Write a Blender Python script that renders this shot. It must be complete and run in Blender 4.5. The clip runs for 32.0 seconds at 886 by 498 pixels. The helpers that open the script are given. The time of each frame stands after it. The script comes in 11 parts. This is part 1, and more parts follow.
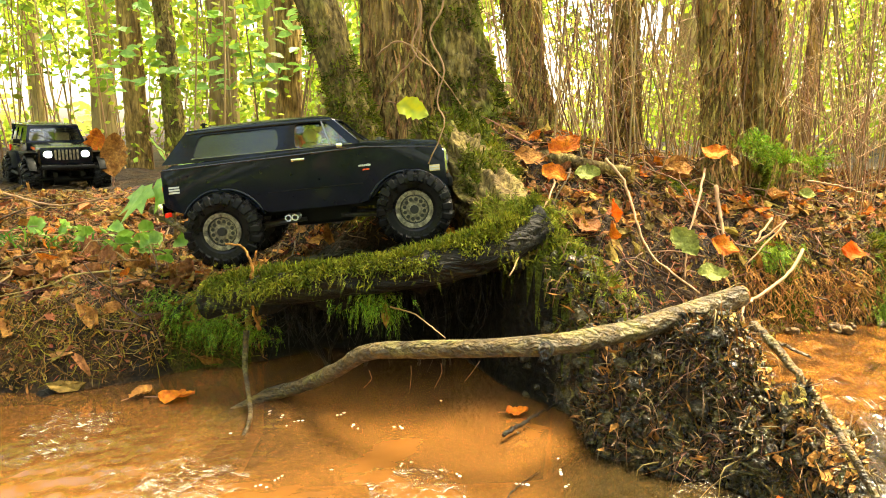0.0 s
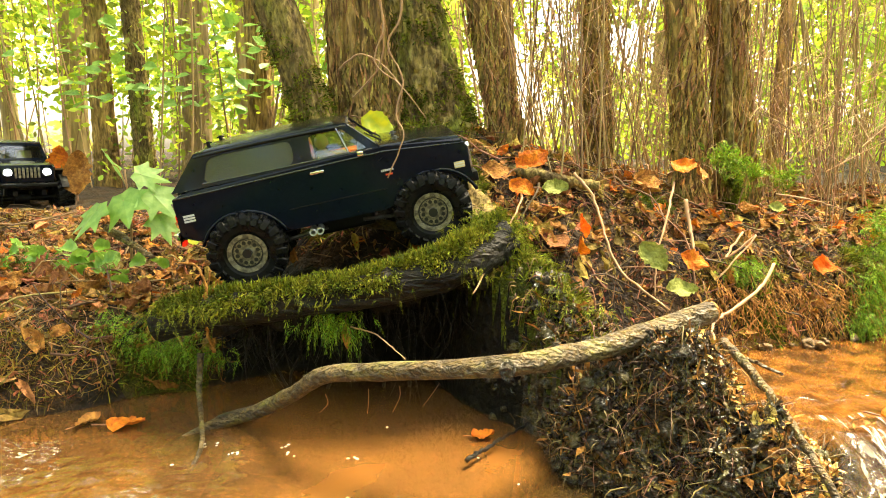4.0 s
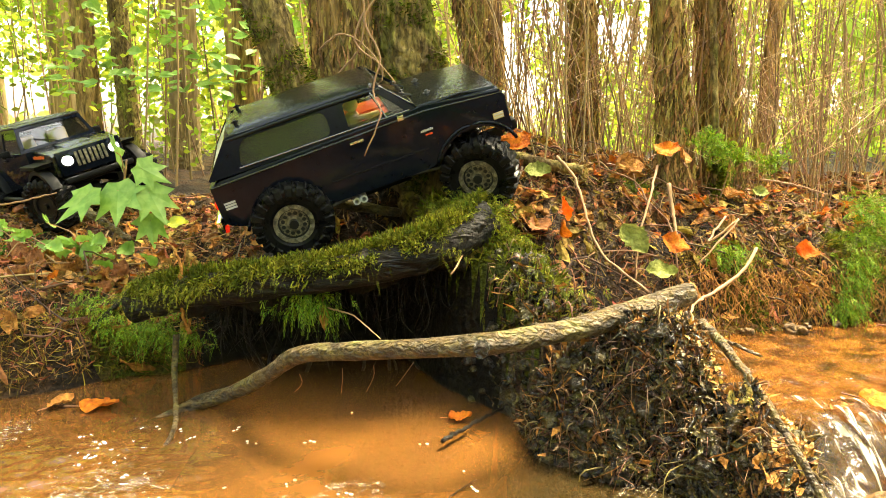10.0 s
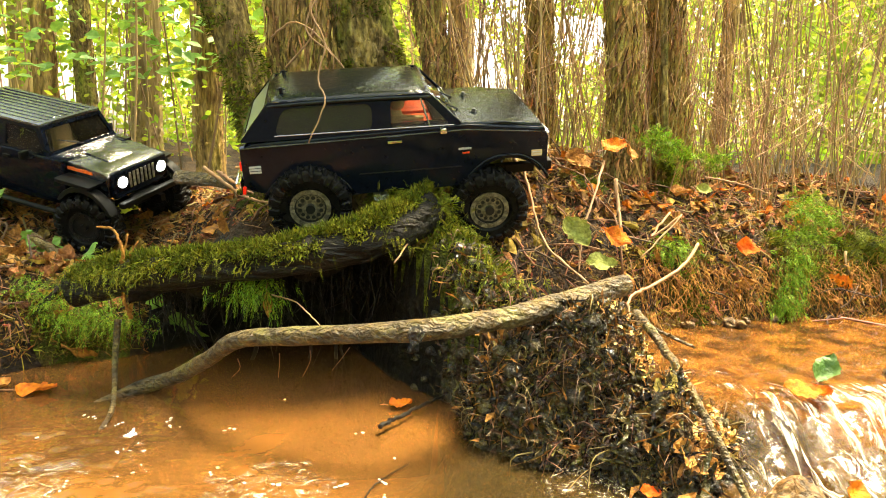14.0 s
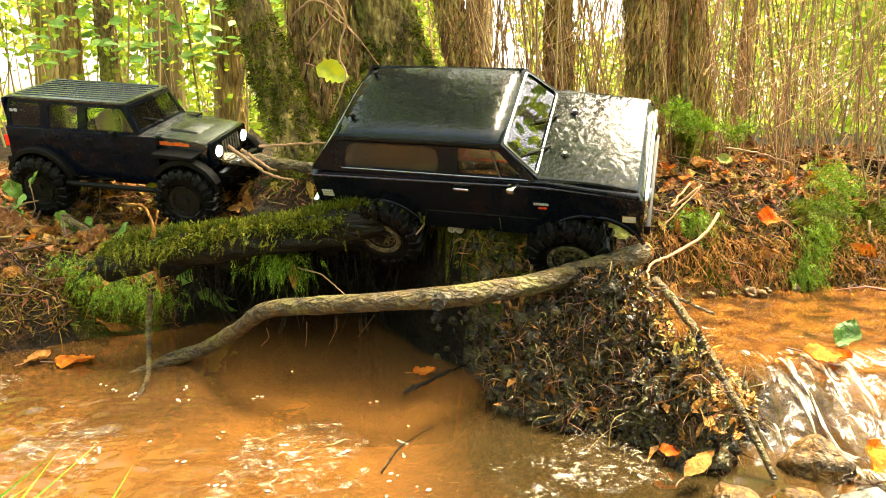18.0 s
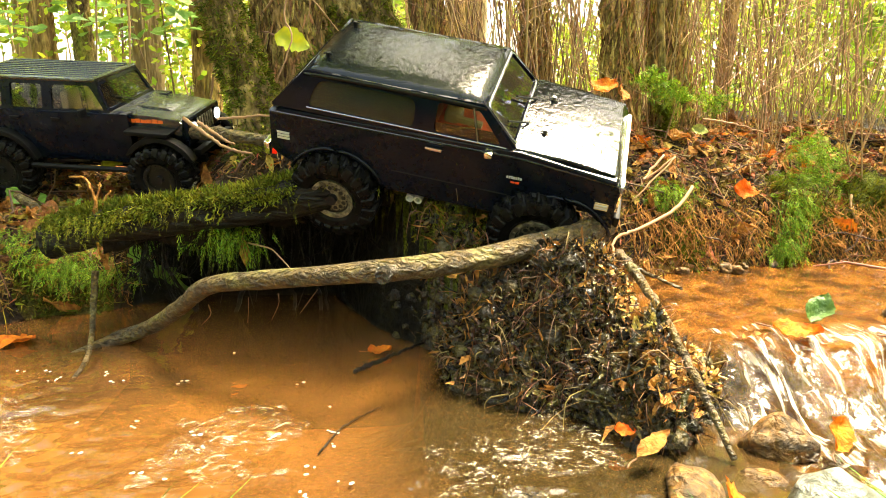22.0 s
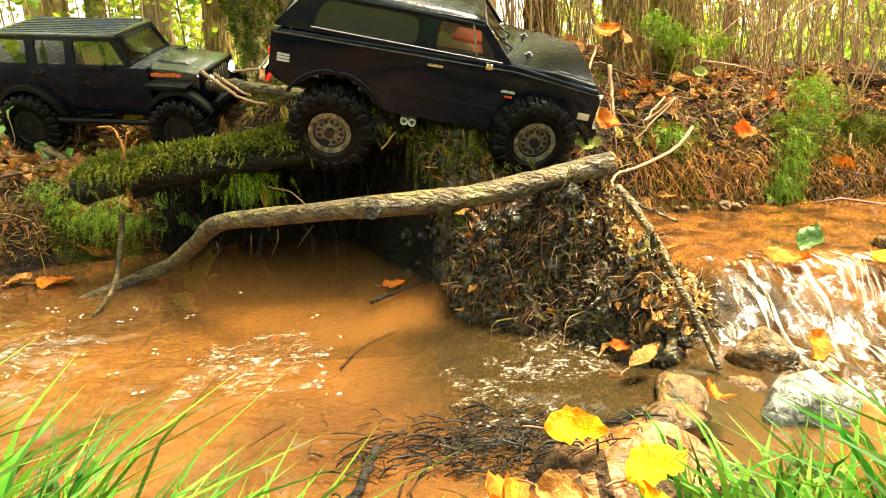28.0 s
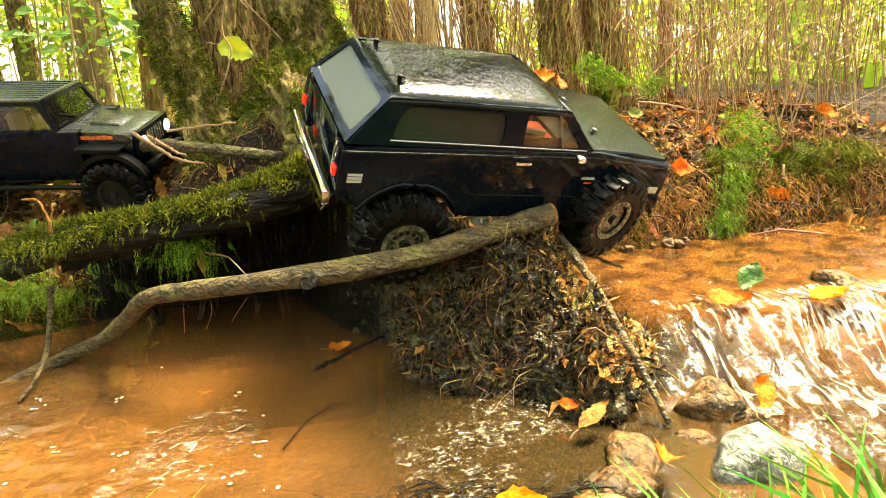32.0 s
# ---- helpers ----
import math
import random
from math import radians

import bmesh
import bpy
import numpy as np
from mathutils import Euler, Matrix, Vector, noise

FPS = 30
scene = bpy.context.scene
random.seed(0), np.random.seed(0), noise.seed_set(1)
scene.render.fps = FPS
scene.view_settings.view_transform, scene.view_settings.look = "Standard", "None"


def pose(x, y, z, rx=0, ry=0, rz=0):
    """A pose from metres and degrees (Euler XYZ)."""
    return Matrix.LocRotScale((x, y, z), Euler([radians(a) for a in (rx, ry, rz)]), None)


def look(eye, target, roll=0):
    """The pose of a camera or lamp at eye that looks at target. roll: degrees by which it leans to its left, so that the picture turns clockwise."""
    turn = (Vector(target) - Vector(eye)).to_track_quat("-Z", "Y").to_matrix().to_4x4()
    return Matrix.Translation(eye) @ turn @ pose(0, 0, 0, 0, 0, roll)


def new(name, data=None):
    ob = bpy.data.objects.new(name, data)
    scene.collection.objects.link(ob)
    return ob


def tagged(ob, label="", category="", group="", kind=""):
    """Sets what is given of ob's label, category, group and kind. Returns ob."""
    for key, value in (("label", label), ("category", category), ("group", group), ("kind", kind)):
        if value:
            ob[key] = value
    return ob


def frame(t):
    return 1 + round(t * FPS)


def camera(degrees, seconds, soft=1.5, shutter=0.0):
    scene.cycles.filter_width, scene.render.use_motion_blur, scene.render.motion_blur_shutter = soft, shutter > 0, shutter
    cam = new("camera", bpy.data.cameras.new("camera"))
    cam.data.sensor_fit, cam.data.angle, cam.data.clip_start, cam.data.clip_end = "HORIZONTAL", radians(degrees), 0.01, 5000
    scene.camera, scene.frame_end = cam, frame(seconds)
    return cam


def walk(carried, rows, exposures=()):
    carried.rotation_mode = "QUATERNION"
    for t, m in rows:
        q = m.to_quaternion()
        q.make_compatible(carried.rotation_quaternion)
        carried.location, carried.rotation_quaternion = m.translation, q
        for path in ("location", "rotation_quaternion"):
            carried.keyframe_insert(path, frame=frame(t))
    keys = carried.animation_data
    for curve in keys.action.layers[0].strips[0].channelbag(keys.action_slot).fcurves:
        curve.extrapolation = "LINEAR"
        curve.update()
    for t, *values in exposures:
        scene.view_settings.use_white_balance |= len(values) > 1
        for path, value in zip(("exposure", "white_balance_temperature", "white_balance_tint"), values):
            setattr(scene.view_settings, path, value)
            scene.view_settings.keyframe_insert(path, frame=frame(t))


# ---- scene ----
cam = camera(65.88, 32.0, soft=1.0)
walk(cam, [
    (0, pose(-0.0094, -0.8249, 0.4879, 79.912, -0.039, -2.112)),
    (0.5, pose(0.0031, -0.8061, 0.4834, 80.864, -0.246, -2.659)),
    (1, pose(0.0009, -0.8054, 0.4832, 81.009, 0.031, -3.025)),
    (1.5, pose(-0.0019, -0.8062, 0.4843, 81.004, 0.091, -2.963)),
    (2, pose(0.0035, -0.8020, 0.4850, 81.186, 0.053, -2.933)),
    (2.5, pose(0.0087, -0.8002, 0.4846, 81.311, 0.187, -3.222)),
    (3, pose(0.0186, -0.7950, 0.4846, 81.381, 0.064, -3.442)),
    (3.5, pose(0.0189, -0.7934, 0.4832, 81.357, 0.129, -3.498)),
    (4, pose(0.0227, -0.7906, 0.4803, 81.408, 0.163, -3.680)),
    (4.5, pose(0.0273, -0.7892, 0.4771, 81.350, -0.060, -3.806)),
    (6.5, pose(0.0396, -0.7873, 0.4699, 81.050, 0.061, -3.972)),
    (7, pose(0.0436, -0.7866, 0.4668, 80.962, 0.073, -4.167)),
    (7.5, pose(0.0467, -0.7843, 0.4642, 81.048, -0.098, -4.239)),
    (8, pose(0.0444, -0.7850, 0.4638, 80.928, -0.082, -4.118)),
    (8.5, pose(0.0396, -0.7821, 0.4639, 81.012, -0.325, -3.707)),
    (9, pose(0.0393, -0.7814, 0.4655, 81.026, -0.288, -3.808)),
    (9.5, pose(0.0452, -0.7816, 0.4621, 80.965, -0.358, -4.050)),
    (10, pose(0.0464, -0.7838, 0.4589, 80.878, -0.167, -4.164)),
    (10.5, pose(0.0451, -0.7847, 0.4553, 80.751, 0.183, -4.162)),
    (11, pose(0.0557, -0.7822, 0.4546, 80.896, -0.355, -4.634)),
    (11.5, pose(0.0604, -0.7840, 0.4520, 80.874, -0.489, -5.239)),
    (12, pose(0.0826, -0.7852, 0.4515, 80.984, -1.803, -5.816)),
    (12.5, pose(0.0881, -0.7896, 0.4506, 80.905, -1.894, -6.051)),
    (13, pose(0.0819, -0.7914, 0.4531, 80.930, -1.366, -6.096)),
    (13.5, pose(0.0877, -0.7960, 0.4527, 80.725, -1.506, -6.397)),
    (15.5, pose(0.0854, -0.8080, 0.4386, 80.481, -1.042, -5.418)),
    (16, pose(0.0768, -0.8120, 0.4382, 80.025, -0.375, -5.209)),
    (16.5, pose(0.0787, -0.8138, 0.4354, 79.916, -0.279, -5.240)),
    (17, pose(0.0801, -0.8154, 0.4366, 79.734, -0.240, -5.073)),
    (17.5, pose(0.0795, -0.8216, 0.4371, 79.391, 0.058, -4.654)),
    (18, pose(0.0862, -0.8219, 0.4360, 79.179, -0.461, -4.702)),
    (18.5, pose(0.0810, -0.8233, 0.4367, 79.175, -0.048, -4.465)),
    (19, pose(0.0832, -0.8239, 0.4352, 79.073, -0.073, -4.392)),
    (19.5, pose(0.1120, -0.7901, 0.4307, 79.532, 1.680, -5.351)),
    (20, pose(0.1258, -0.7529, 0.4088, 80.390, 3.845, -8.440)),
    (20.5, pose(0.1553, -0.7641, 0.4083, 79.356, 0.473, -7.270)),
    (21, pose(0.1477, -0.7667, 0.4084, 78.873, 0.242, -6.331)),
    (21.5, pose(0.1499, -0.7702, 0.4105, 78.537, 0.066, -5.726)),
    (22, pose(0.1489, -0.7828, 0.4095, 77.948, -0.305, -5.042)),
    (22.5, pose(0.1402, -0.7880, 0.4057, 77.643, 0.009, -4.822)),
    (23, pose(0.1387, -0.7912, 0.4065, 77.491, -0.234, -4.802)),
    (23.5, pose(0.1431, -0.7959, 0.4068, 77.181, -0.195, -4.662)),
    (24, pose(0.1457, -0.8000, 0.4098, 76.711, -0.379, -4.075)),
    (24.5, pose(0.1366, -0.8034, 0.4088, 76.709, 0.904, -4.304)),
    (25, pose(0.1496, -0.8114, 0.4051, 76.434, 0.446, -4.573)),
    (25.5, pose(0.1443, -0.8191, 0.4060, 76.021, 1.130, -4.040)),
    (27.5, pose(0.1302, -0.8503, 0.3799, 74.590, 2.294, -4.952)),
    (28, pose(0.1485, -0.8494, 0.3926, 74.527, 0.906, -4.256)),
    (28.5, pose(0.1642, -0.8865, 0.4058, 73.559, -0.342, -2.792)),
    (29, pose(0.1364, -0.8841, 0.4025, 73.557, 1.415, -3.340)),
    (29.5, pose(0.1379, -0.8995, 0.4159, 72.662, 1.297, -2.618)),
    (30, pose(0.1212, -0.9016, 0.4159, 72.700, 2.538, -2.883)),
    (30.5, pose(0.1325, -0.8786, 0.4176, 74.145, 2.839, -4.208)),
    (31, pose(0.1671, -0.8297, 0.4296, 76.412, 3.291, -7.263)),
    (31.5, pose(0.1785, -0.8357, 0.4229, 76.174, 3.147, -8.070)),
    (32, pose(0.1740, -0.8262, 0.4272, 76.890, 3.070, -8.366)),
], exposures=[(0, 3.15, 8300, 3), (32, 3.15, 8300, 3)])

# ---- world and sun ----
world = bpy.data.worlds.new("sky")
scene.world = world
world.use_nodes = True
wn = world.node_tree
sky = wn.nodes.new("ShaderNodeTexSky")
sky.sky_type = "NISHITA"
sky.sun_disc = False
sky.sun_elevation = radians(67)
sky.sun_rotation = radians(56)
sky.air_density, sky.dust_density, sky.ozone_density = 1.0, 4.0, 1.0
wn.links.new(sky.outputs[0], wn.nodes["Background"].inputs[0])
wn.nodes["Background"].inputs[1].default_value = 0.15
sun = new("sun", bpy.data.lights.new("sun", "SUN"))
sun.data.energy, sun.data.angle, sun.data.color = 2.7, radians(20), (1.0, 0.93, 0.8)
sun.matrix_world = look((1.8, 1.2, 5.0), (0, 0, 0))

# ---- materials ----
def mat(name, color, rough=0.6, metal=0.0, second=None, scale=20.0, grain=0.0, grain_scale=150.0, bump=0.0, bump_scale=60.0, third=None, spots=0.0, island=0.0, rough2=None, sub=0.0, coat=0.0, glow=0.0, distort=0.4, stretch=None, gloss=0.5, ior=1.5):
    m = bpy.data.materials.new(name)
    m.use_nodes = True
    nt = m.node_tree
    n, l = nt.nodes, nt.links
    b = n["Principled BSDF"]
    b.inputs["Roughness"].default_value, b.inputs["Metallic"].default_value = rough, metal
    b.inputs["Coat Weight"].default_value = coat
    b.inputs["Specular IOR Level"].default_value = gloss
    b.inputs["IOR"].default_value = ior
    b.inputs["Coat Roughness"].default_value = 0.05
    co = n.new("ShaderNodeTexCoord").outputs["Object"]
    if stretch:
        mp = n.new("ShaderNodeMapping")
        mp.inputs["Scale"].default_value = stretch
        l.new(co, mp.inputs[0])
        co = mp.outputs[0]
    def noise_tex(s, d=6.0):
        t = n.new("ShaderNodeTexNoise")
        t.inputs["Scale"].default_value, t.inputs["Detail"].default_value = s, d
        t.inputs["Distortion"].default_value = distort
        l.new(co, t.inputs["Vector"])
        return t.outputs["Fac"]
    def ramp(v, a, c):
        r = n.new("ShaderNodeMapRange")
        r.inputs[1].default_value, r.inputs[2].default_value = a, c
        l.new(v, r.inputs[0])
        return r.outputs[0]
    def mix(f, a, c, how="MIX"):
        x = n.new("ShaderNodeMix")
        x.data_type, x.blend_type = "RGBA", how
        for s, v in ((0, f), (6, a), (7, c)):
            if isinstance(v, (int, float)):
                x.inputs[s].default_value = v
            elif isinstance(v, tuple):
                x.inputs[s].default_value = (*v, 1)
            else:
                l.new(v, x.inputs[s])
        return x.outputs[2]
    col = tuple(color)
    if second:
        col = mix(ramp(noise_tex(scale), 0.4, 0.6), col, tuple(second))
    if third:
        col = mix(ramp(noise_tex(scale * 0.37, 4.0), 0.52, 0.66), col, tuple(third))
    if island:
        g = n.new("ShaderNodeNewGeometry").outputs["Random Per Island"]
        hs = n.new("ShaderNodeHueSaturation")
        v = n.new("ShaderNodeMapRange")
        v.inputs[3].default_value, v.inputs[4].default_value = 1 - island, 1 + island
        l.new(g, v.inputs[0])
        l.new(v.outputs[0], hs.inputs["Value"])
        h = n.new("ShaderNodeMapRange")
        h.inputs[3].default_value, h.inputs[4].default_value = 0.5 - 0.05 * island, 0.5 + 0.06 * island
        g2 = n.new("ShaderNodeMath")
        g2.operation = "FRACT"
        g3 = n.new("ShaderNodeMath")
        g3.operation = "MULTIPLY"
        g3.inputs[1].default_value = 7.31
        l.new(g, g3.inputs[0])
        l.new(g3.outputs[0], g2.inputs[0])
        l.new(g2.outputs[0], h.inputs[0])
        l.new(h.outputs[0], hs.inputs["Hue"])
        if isinstance(col, tuple):
            hs.inputs["Color"].default_value = (*col, 1)
        else:
            l.new(col, hs.inputs["Color"])
        col = hs.outputs[0]
    if grain:
        gf = noise_tex(grain_scale, 3.0)
        mr = n.new("ShaderNodeMapRange")
        mr.inputs[1].default_value, mr.inputs[2].default_value, mr.inputs[3].default_value, mr.inputs[4].default_value = 0.3, 0.7, 1 - grain, 1 + grain
        l.new(gf, mr.inputs[0])
        hs = n.new("ShaderNodeHueSaturation")
        l.new(mr.outputs[0], hs.inputs["Value"])
        if isinstance(col, tuple):
            hs.inputs["Color"].default_value = (*col, 1)
        else:
            l.new(col, hs.inputs["Color"])
        col = hs.outputs[0]
    if isinstance(col, tuple):
        b.inputs["Base Color"].default_value = (*col, 1)
    else:
        l.new(col, b.inputs["Base Color"])
    if rough2 is not None:
        mr = n.new("ShaderNodeMapRange")
        mr.inputs[1].default_value, mr.inputs[2].default_value, mr.inputs[3].default_value, mr.inputs[4].default_value = 0.42, 0.58, rough, rough2
        l.new(noise_tex(scale * 1.7), mr.inputs[0])
        l.new(mr.outputs[0], b.inputs["Roughness"])
    if bump:
        bp = n.new("ShaderNodeBump")
        bp.inputs["Strength"].default_value, bp.inputs["Distance"].default_value = min(1.0, bump), 0.02
        l.new(noise_tex(bump_scale), bp.inputs["Height"])
        l.new(bp.outputs[0], b.inputs["Normal"])
    if sub:
        tr = n.new("ShaderNodeBsdfTranslucent")
        ms = n.new("ShaderNodeMixShader")
        ms.inputs[0].default_value = sub
        if isinstance(col, tuple):
            tr.inputs[0].default_value = (*col, 1)
        else:
            l.new(col, tr.inputs[0])
        l.new(b.outputs[0], ms.inputs[1])
        l.new(tr.outputs[0], ms.inputs[2])
        l.new(ms.outputs[0], n["Material Output"].inputs[0])
    if glow:
        b.inputs["Emission Color"].default_value = (*color, 1)
        b.inputs["Emission Strength"].default_value = glow
    return m


def glass(name, tint, rough=0.02, clear=0.8, ior=1.45):
    m = bpy.data.materials.new(name)
    m.use_nodes = True
    n, l = m.node_tree.nodes, m.node_tree.links
    b = n["Principled BSDF"]
    b.inputs["Base Color"].default_value = (*tint, 1)
    b.inputs["Roughness"].default_value = rough
    tr = n.new("ShaderNodeBsdfTransparent")
    tr.inputs[0].default_value = (0.93, 0.95, 0.89, 1)
    ms = n.new("ShaderNodeMixShader")
    ms.inputs[0].default_value = clear
    l.new(b.outputs[0], ms.inputs[1])
    l.new(tr.outputs[0], ms.inputs[2])
    shine = n.new("ShaderNodeBsdfGlossy")
    shine.inputs["Roughness"].default_value = rough
    edge = n.new("ShaderNodeFresnel")
    edge.inputs["IOR"].default_value = ior
    top = n.new("ShaderNodeMixShader")
    l.new(edge.outputs[0], top.inputs[0])
    l.new(ms.outputs[0], top.inputs[1])
    l.new(shine.outputs[0], top.inputs[2])
    l.new(top.outputs[0], n["Material Output"].inputs[0])
    return m


SOIL = mat("wet_soil", (0.042, 0.022, 0.010), 0.75, second=(0.014, 0.008, 0.005), scale=11, third=(0.075, 0.038, 0.014), grain=0.7, grain_scale=240, bump=1.0, bump_scale=80, rough2=0.95, gloss=0.25)
MUD = mat("black_mud", (0.012, 0.009, 0.006), 0.15, second=(0.045, 0.03, 0.012), scale=40, grain=0.6, bump=1.0, bump_scale=90, rough2=0.5, third=(0.08, 0.06, 0.018))
# near-black soil colour that stands for the shade under the overhang
HOLLOW_SHADE = mat("hollow_shade_black", (0.006, 0.0045, 0.003), 0.6, second=(0.012, 0.009, 0.005), scale=30, grain=0.4, bump=0.8, gloss=0.12)
MOSS = mat("moss", (0.17, 0.17, 0.018), 0.9, second=(0.075, 0.09, 0.010), scale=26, island=0.65, sub=0.25, gloss=0.15)
MOSS_BASE = mat("moss_cushion", (0.085, 0.10, 0.012), 0.95, second=(0.04, 0.045, 0.008), scale=22, grain=0.6, grain_scale=300, bump=1.0, bump_scale=160, third=(0.09, 0.055, 0.02), gloss=0.15)
FERN = mat("fern_moss", (0.15, 0.235, 0.022), 0.7, island=0.75, sub=0.3, gloss=0.2)
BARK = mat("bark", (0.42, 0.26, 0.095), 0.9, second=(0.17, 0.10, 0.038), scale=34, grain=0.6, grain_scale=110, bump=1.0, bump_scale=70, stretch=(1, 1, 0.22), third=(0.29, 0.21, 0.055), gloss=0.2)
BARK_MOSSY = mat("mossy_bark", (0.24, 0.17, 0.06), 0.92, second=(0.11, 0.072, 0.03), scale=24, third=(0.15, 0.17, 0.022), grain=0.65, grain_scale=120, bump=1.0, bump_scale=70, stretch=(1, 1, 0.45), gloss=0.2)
# far bark paled in colour, standing for haze and sunlight
BARK_HAZED = mat("hazed_bark", (0.40, 0.28, 0.13), 0.9, second=(0.24, 0.16, 0.07), scale=8, grain=0.4, grain_scale=30, bump=0.6, bump_scale=20, stretch=(1, 1, 0.2))
STEM = mat("dry_stems", (0.30, 0.18, 0.085), 0.8, island=0.55)
STRAW = mat("old_straw", (0.19, 0.10, 0.038), 0.8, island=0.75)
TWIG = mat("dead_twigs", (0.155, 0.08, 0.036), 0.75, island=0.75)
STICK = mat("stick_bark", (0.125, 0.078, 0.024), 0.35, second=(0.055, 0.033, 0.012), scale=60, third=(0.15, 0.12, 0.03), grain=0.7, grain_scale=260, bump=0.9, bump_scale=130, rough2=0.7, stretch=(0.55, 1, 1))
LOGWOOD = mat("wet_log_bark", (0.014, 0.010, 0.006), 0.45, second=(0.005, 0.004, 0.003), scale=25, grain=0.5, bump=1.0, bump_scale=70, rough2=0.8, stretch=(0.3, 1, 1), gloss=0.25)
LITTER = mat("brown_leaf_litter", (0.235, 0.115, 0.038), 0.85, island=0.8, grain=0.4, grain_scale=140, sub=0.1, gloss=0.2, bump=0.5, bump_scale=120)
FLAKE = mat("bark_flakes", (0.27, 0.165, 0.06), 0.9, island=0.75, grain=0.4, grain_scale=200, gloss=0.15)
OCHRE = mat("ochre_stained_scraps", (0.62, 0.36, 0.10), 0.45, island=0.55, grain=0.4, grain_scale=140, bump=0.5, bump_scale=120)
DUFF = mat("brown_duff", (0.17, 0.075, 0.025), 0.85, island=0.95, grain=0.3, gloss=0.2)
FRINGE = mat("dead_moss_fringe", (0.17, 0.10, 0.022), 0.85, island=0.9, sub=0.1, gloss=0.15)
LITTER_WET = mat("wet_dark_litter", (0.062, 0.036, 0.014), 0.25, island=0.9, grain=0.55, grain_scale=140, bump=0.6, bump_scale=150)
LEAF_ORANGE = mat("orange_leaf", (0.62, 0.19, 0.02), 0.65, second=(0.45, 0.10, 0.015), scale=55, grain=0.35, sub=0.2, gloss=0.15, bump=0.4, bump_scale=150)
LEAF_RED = mat("red_leaf", (0.70, 0.09, 0.012), 0.6, second=(0.80, 0.17, 0.025), scale=55, sub=0.2, gloss=0.15, bump=0.4, bump_scale=150)
LEAF_TAN = mat("tan_leaf", (0.42, 0.19, 0.05), 0.7, second=(0.24, 0.095, 0.025), scale=60, grain=0.4, sub=0.15, gloss=0.15, bump=0.5, bump_scale=150)
LEAF_YELLOW = mat("yellow_leaf", (0.62, 0.58, 0.04), 0.45, second=(0.45, 0.5, 0.05), scale=45, sub=0.25)
LEAF_GOLD = mat("golden_leaf", (0.72, 0.34, 0.012), 0.6, second=(0.6, 0.22, 0.012), scale=50, sub=0.2, gloss=0.15, bump=0.4, bump_scale=150)
LEAF_GREEN = mat("green_leaf", (0.16, 0.32, 0.05), 0.4, second=(0.25, 0.42, 0.08), scale=50, sub=0.35)
LEAF_DARK = mat("dark_green_leaf", (0.05, 0.13, 0.02), 0.4, second=(0.08, 0.17, 0.03), scale=50, sub=0.2, bump=0.4, bump_scale=150)
LEAF_PALE = mat("pale_green_leaf", (0.27, 0.29, 0.08), 0.65, second=(0.16, 0.17, 0.04), scale=70, grain=0.3, sub=0.2, gloss=0.15, bump=0.4, bump_scale=150)
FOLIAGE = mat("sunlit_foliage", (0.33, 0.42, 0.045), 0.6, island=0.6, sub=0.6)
# lighter copy of the foliage colour with distance haze put in
FOLIAGE_HAZED = mat("hazed_foliage", (0.46, 0.50, 0.08), 0.7, island=0.5, sub=0.6)
GRASS = mat("grass", (0.075, 0.19, 0.018), 0.6, island=0.7, sub=0.3, gloss=0.2)
SAND = mat("orange_silt", (0.30, 0.115, 0.025), 0.4, second=(0.17, 0.065, 0.016), scale=16, grain=0.5, bump=0.7)
STONE = mat("wet_stone", (0.15, 0.075, 0.022), 0.35, second=(0.05, 0.03, 0.013), scale=45, third=(0.22, 0.11, 0.03), grain=0.7, bump=1.0, rough2=0.7, gloss=0.35)
STONE_PALE = mat("pale_stone", (0.2, 0.2, 0.17), 0.3, second=(0.09, 0.095, 0.07), scale=35, grain=0.5, bump=0.9, rough2=0.6)
WOOD_BARE = mat("bare_root_wood", (0.13, 0.085, 0.04), 0.7, second=(0.07, 0.045, 0.02), scale=20, grain=0.4, bump=0.6, stretch=(1, 0.3, 1))
BLACK = mat("gloss_black_paint", (0.003, 0.005, 0.010), 0.05, grain=0.2, second=(0.004, 0.006, 0.011), scale=60, coat=0.0, rough2=0.1, gloss=0.4, ior=1.32)
ROOF_WET = mat("rain_wet_black_paint", (0.004, 0.006, 0.007), 0.04, second=(0.01, 0.012, 0.012), scale=42, rough2=0.14, bump=0.15, bump_scale=60, gloss=0.5, ior=2.0, distort=1.2)
WET = mat("wet_black_paint", (0.003, 0.005, 0.006), 0.02, second=(0.006, 0.008, 0.008), scale=42, rough2=0.06, bump=0.1, bump_scale=60, coat=0.0, gloss=0.45, ior=1.37, distort=1.2)
PLASTIC = mat("black_plastic", (0.004, 0.004, 0.004), 0.5, grain=0.3, gloss=0.15)
RUBBER = mat("wet_tyre_rubber", (0.0028, 0.0028, 0.003), 0.22, second=(0.006, 0.0055, 0.005), scale=40, rough2=0.55, grain=0.3, gloss=0.22, ior=1.35)
RIM = mat("beige_beadlock", (0.24, 0.21, 0.145), 0.4, metal=0.3, second=(0.09, 0.078, 0.055), scale=110, grain=0.45)
RIM_DARK = mat("black_rim", (0.014, 0.014, 0.014), 0.35, metal=0.3)
STEEL = mat("dark_steel", (0.12, 0.115, 0.11), 0.4, metal=0.8, grain=0.3)
CHROME = mat("chrome", (0.82, 0.82, 0.8), 0.07, metal=1.0)
TRIM = mat("bright_trim", (0.22, 0.225, 0.23), 0.25, metal=0.9)
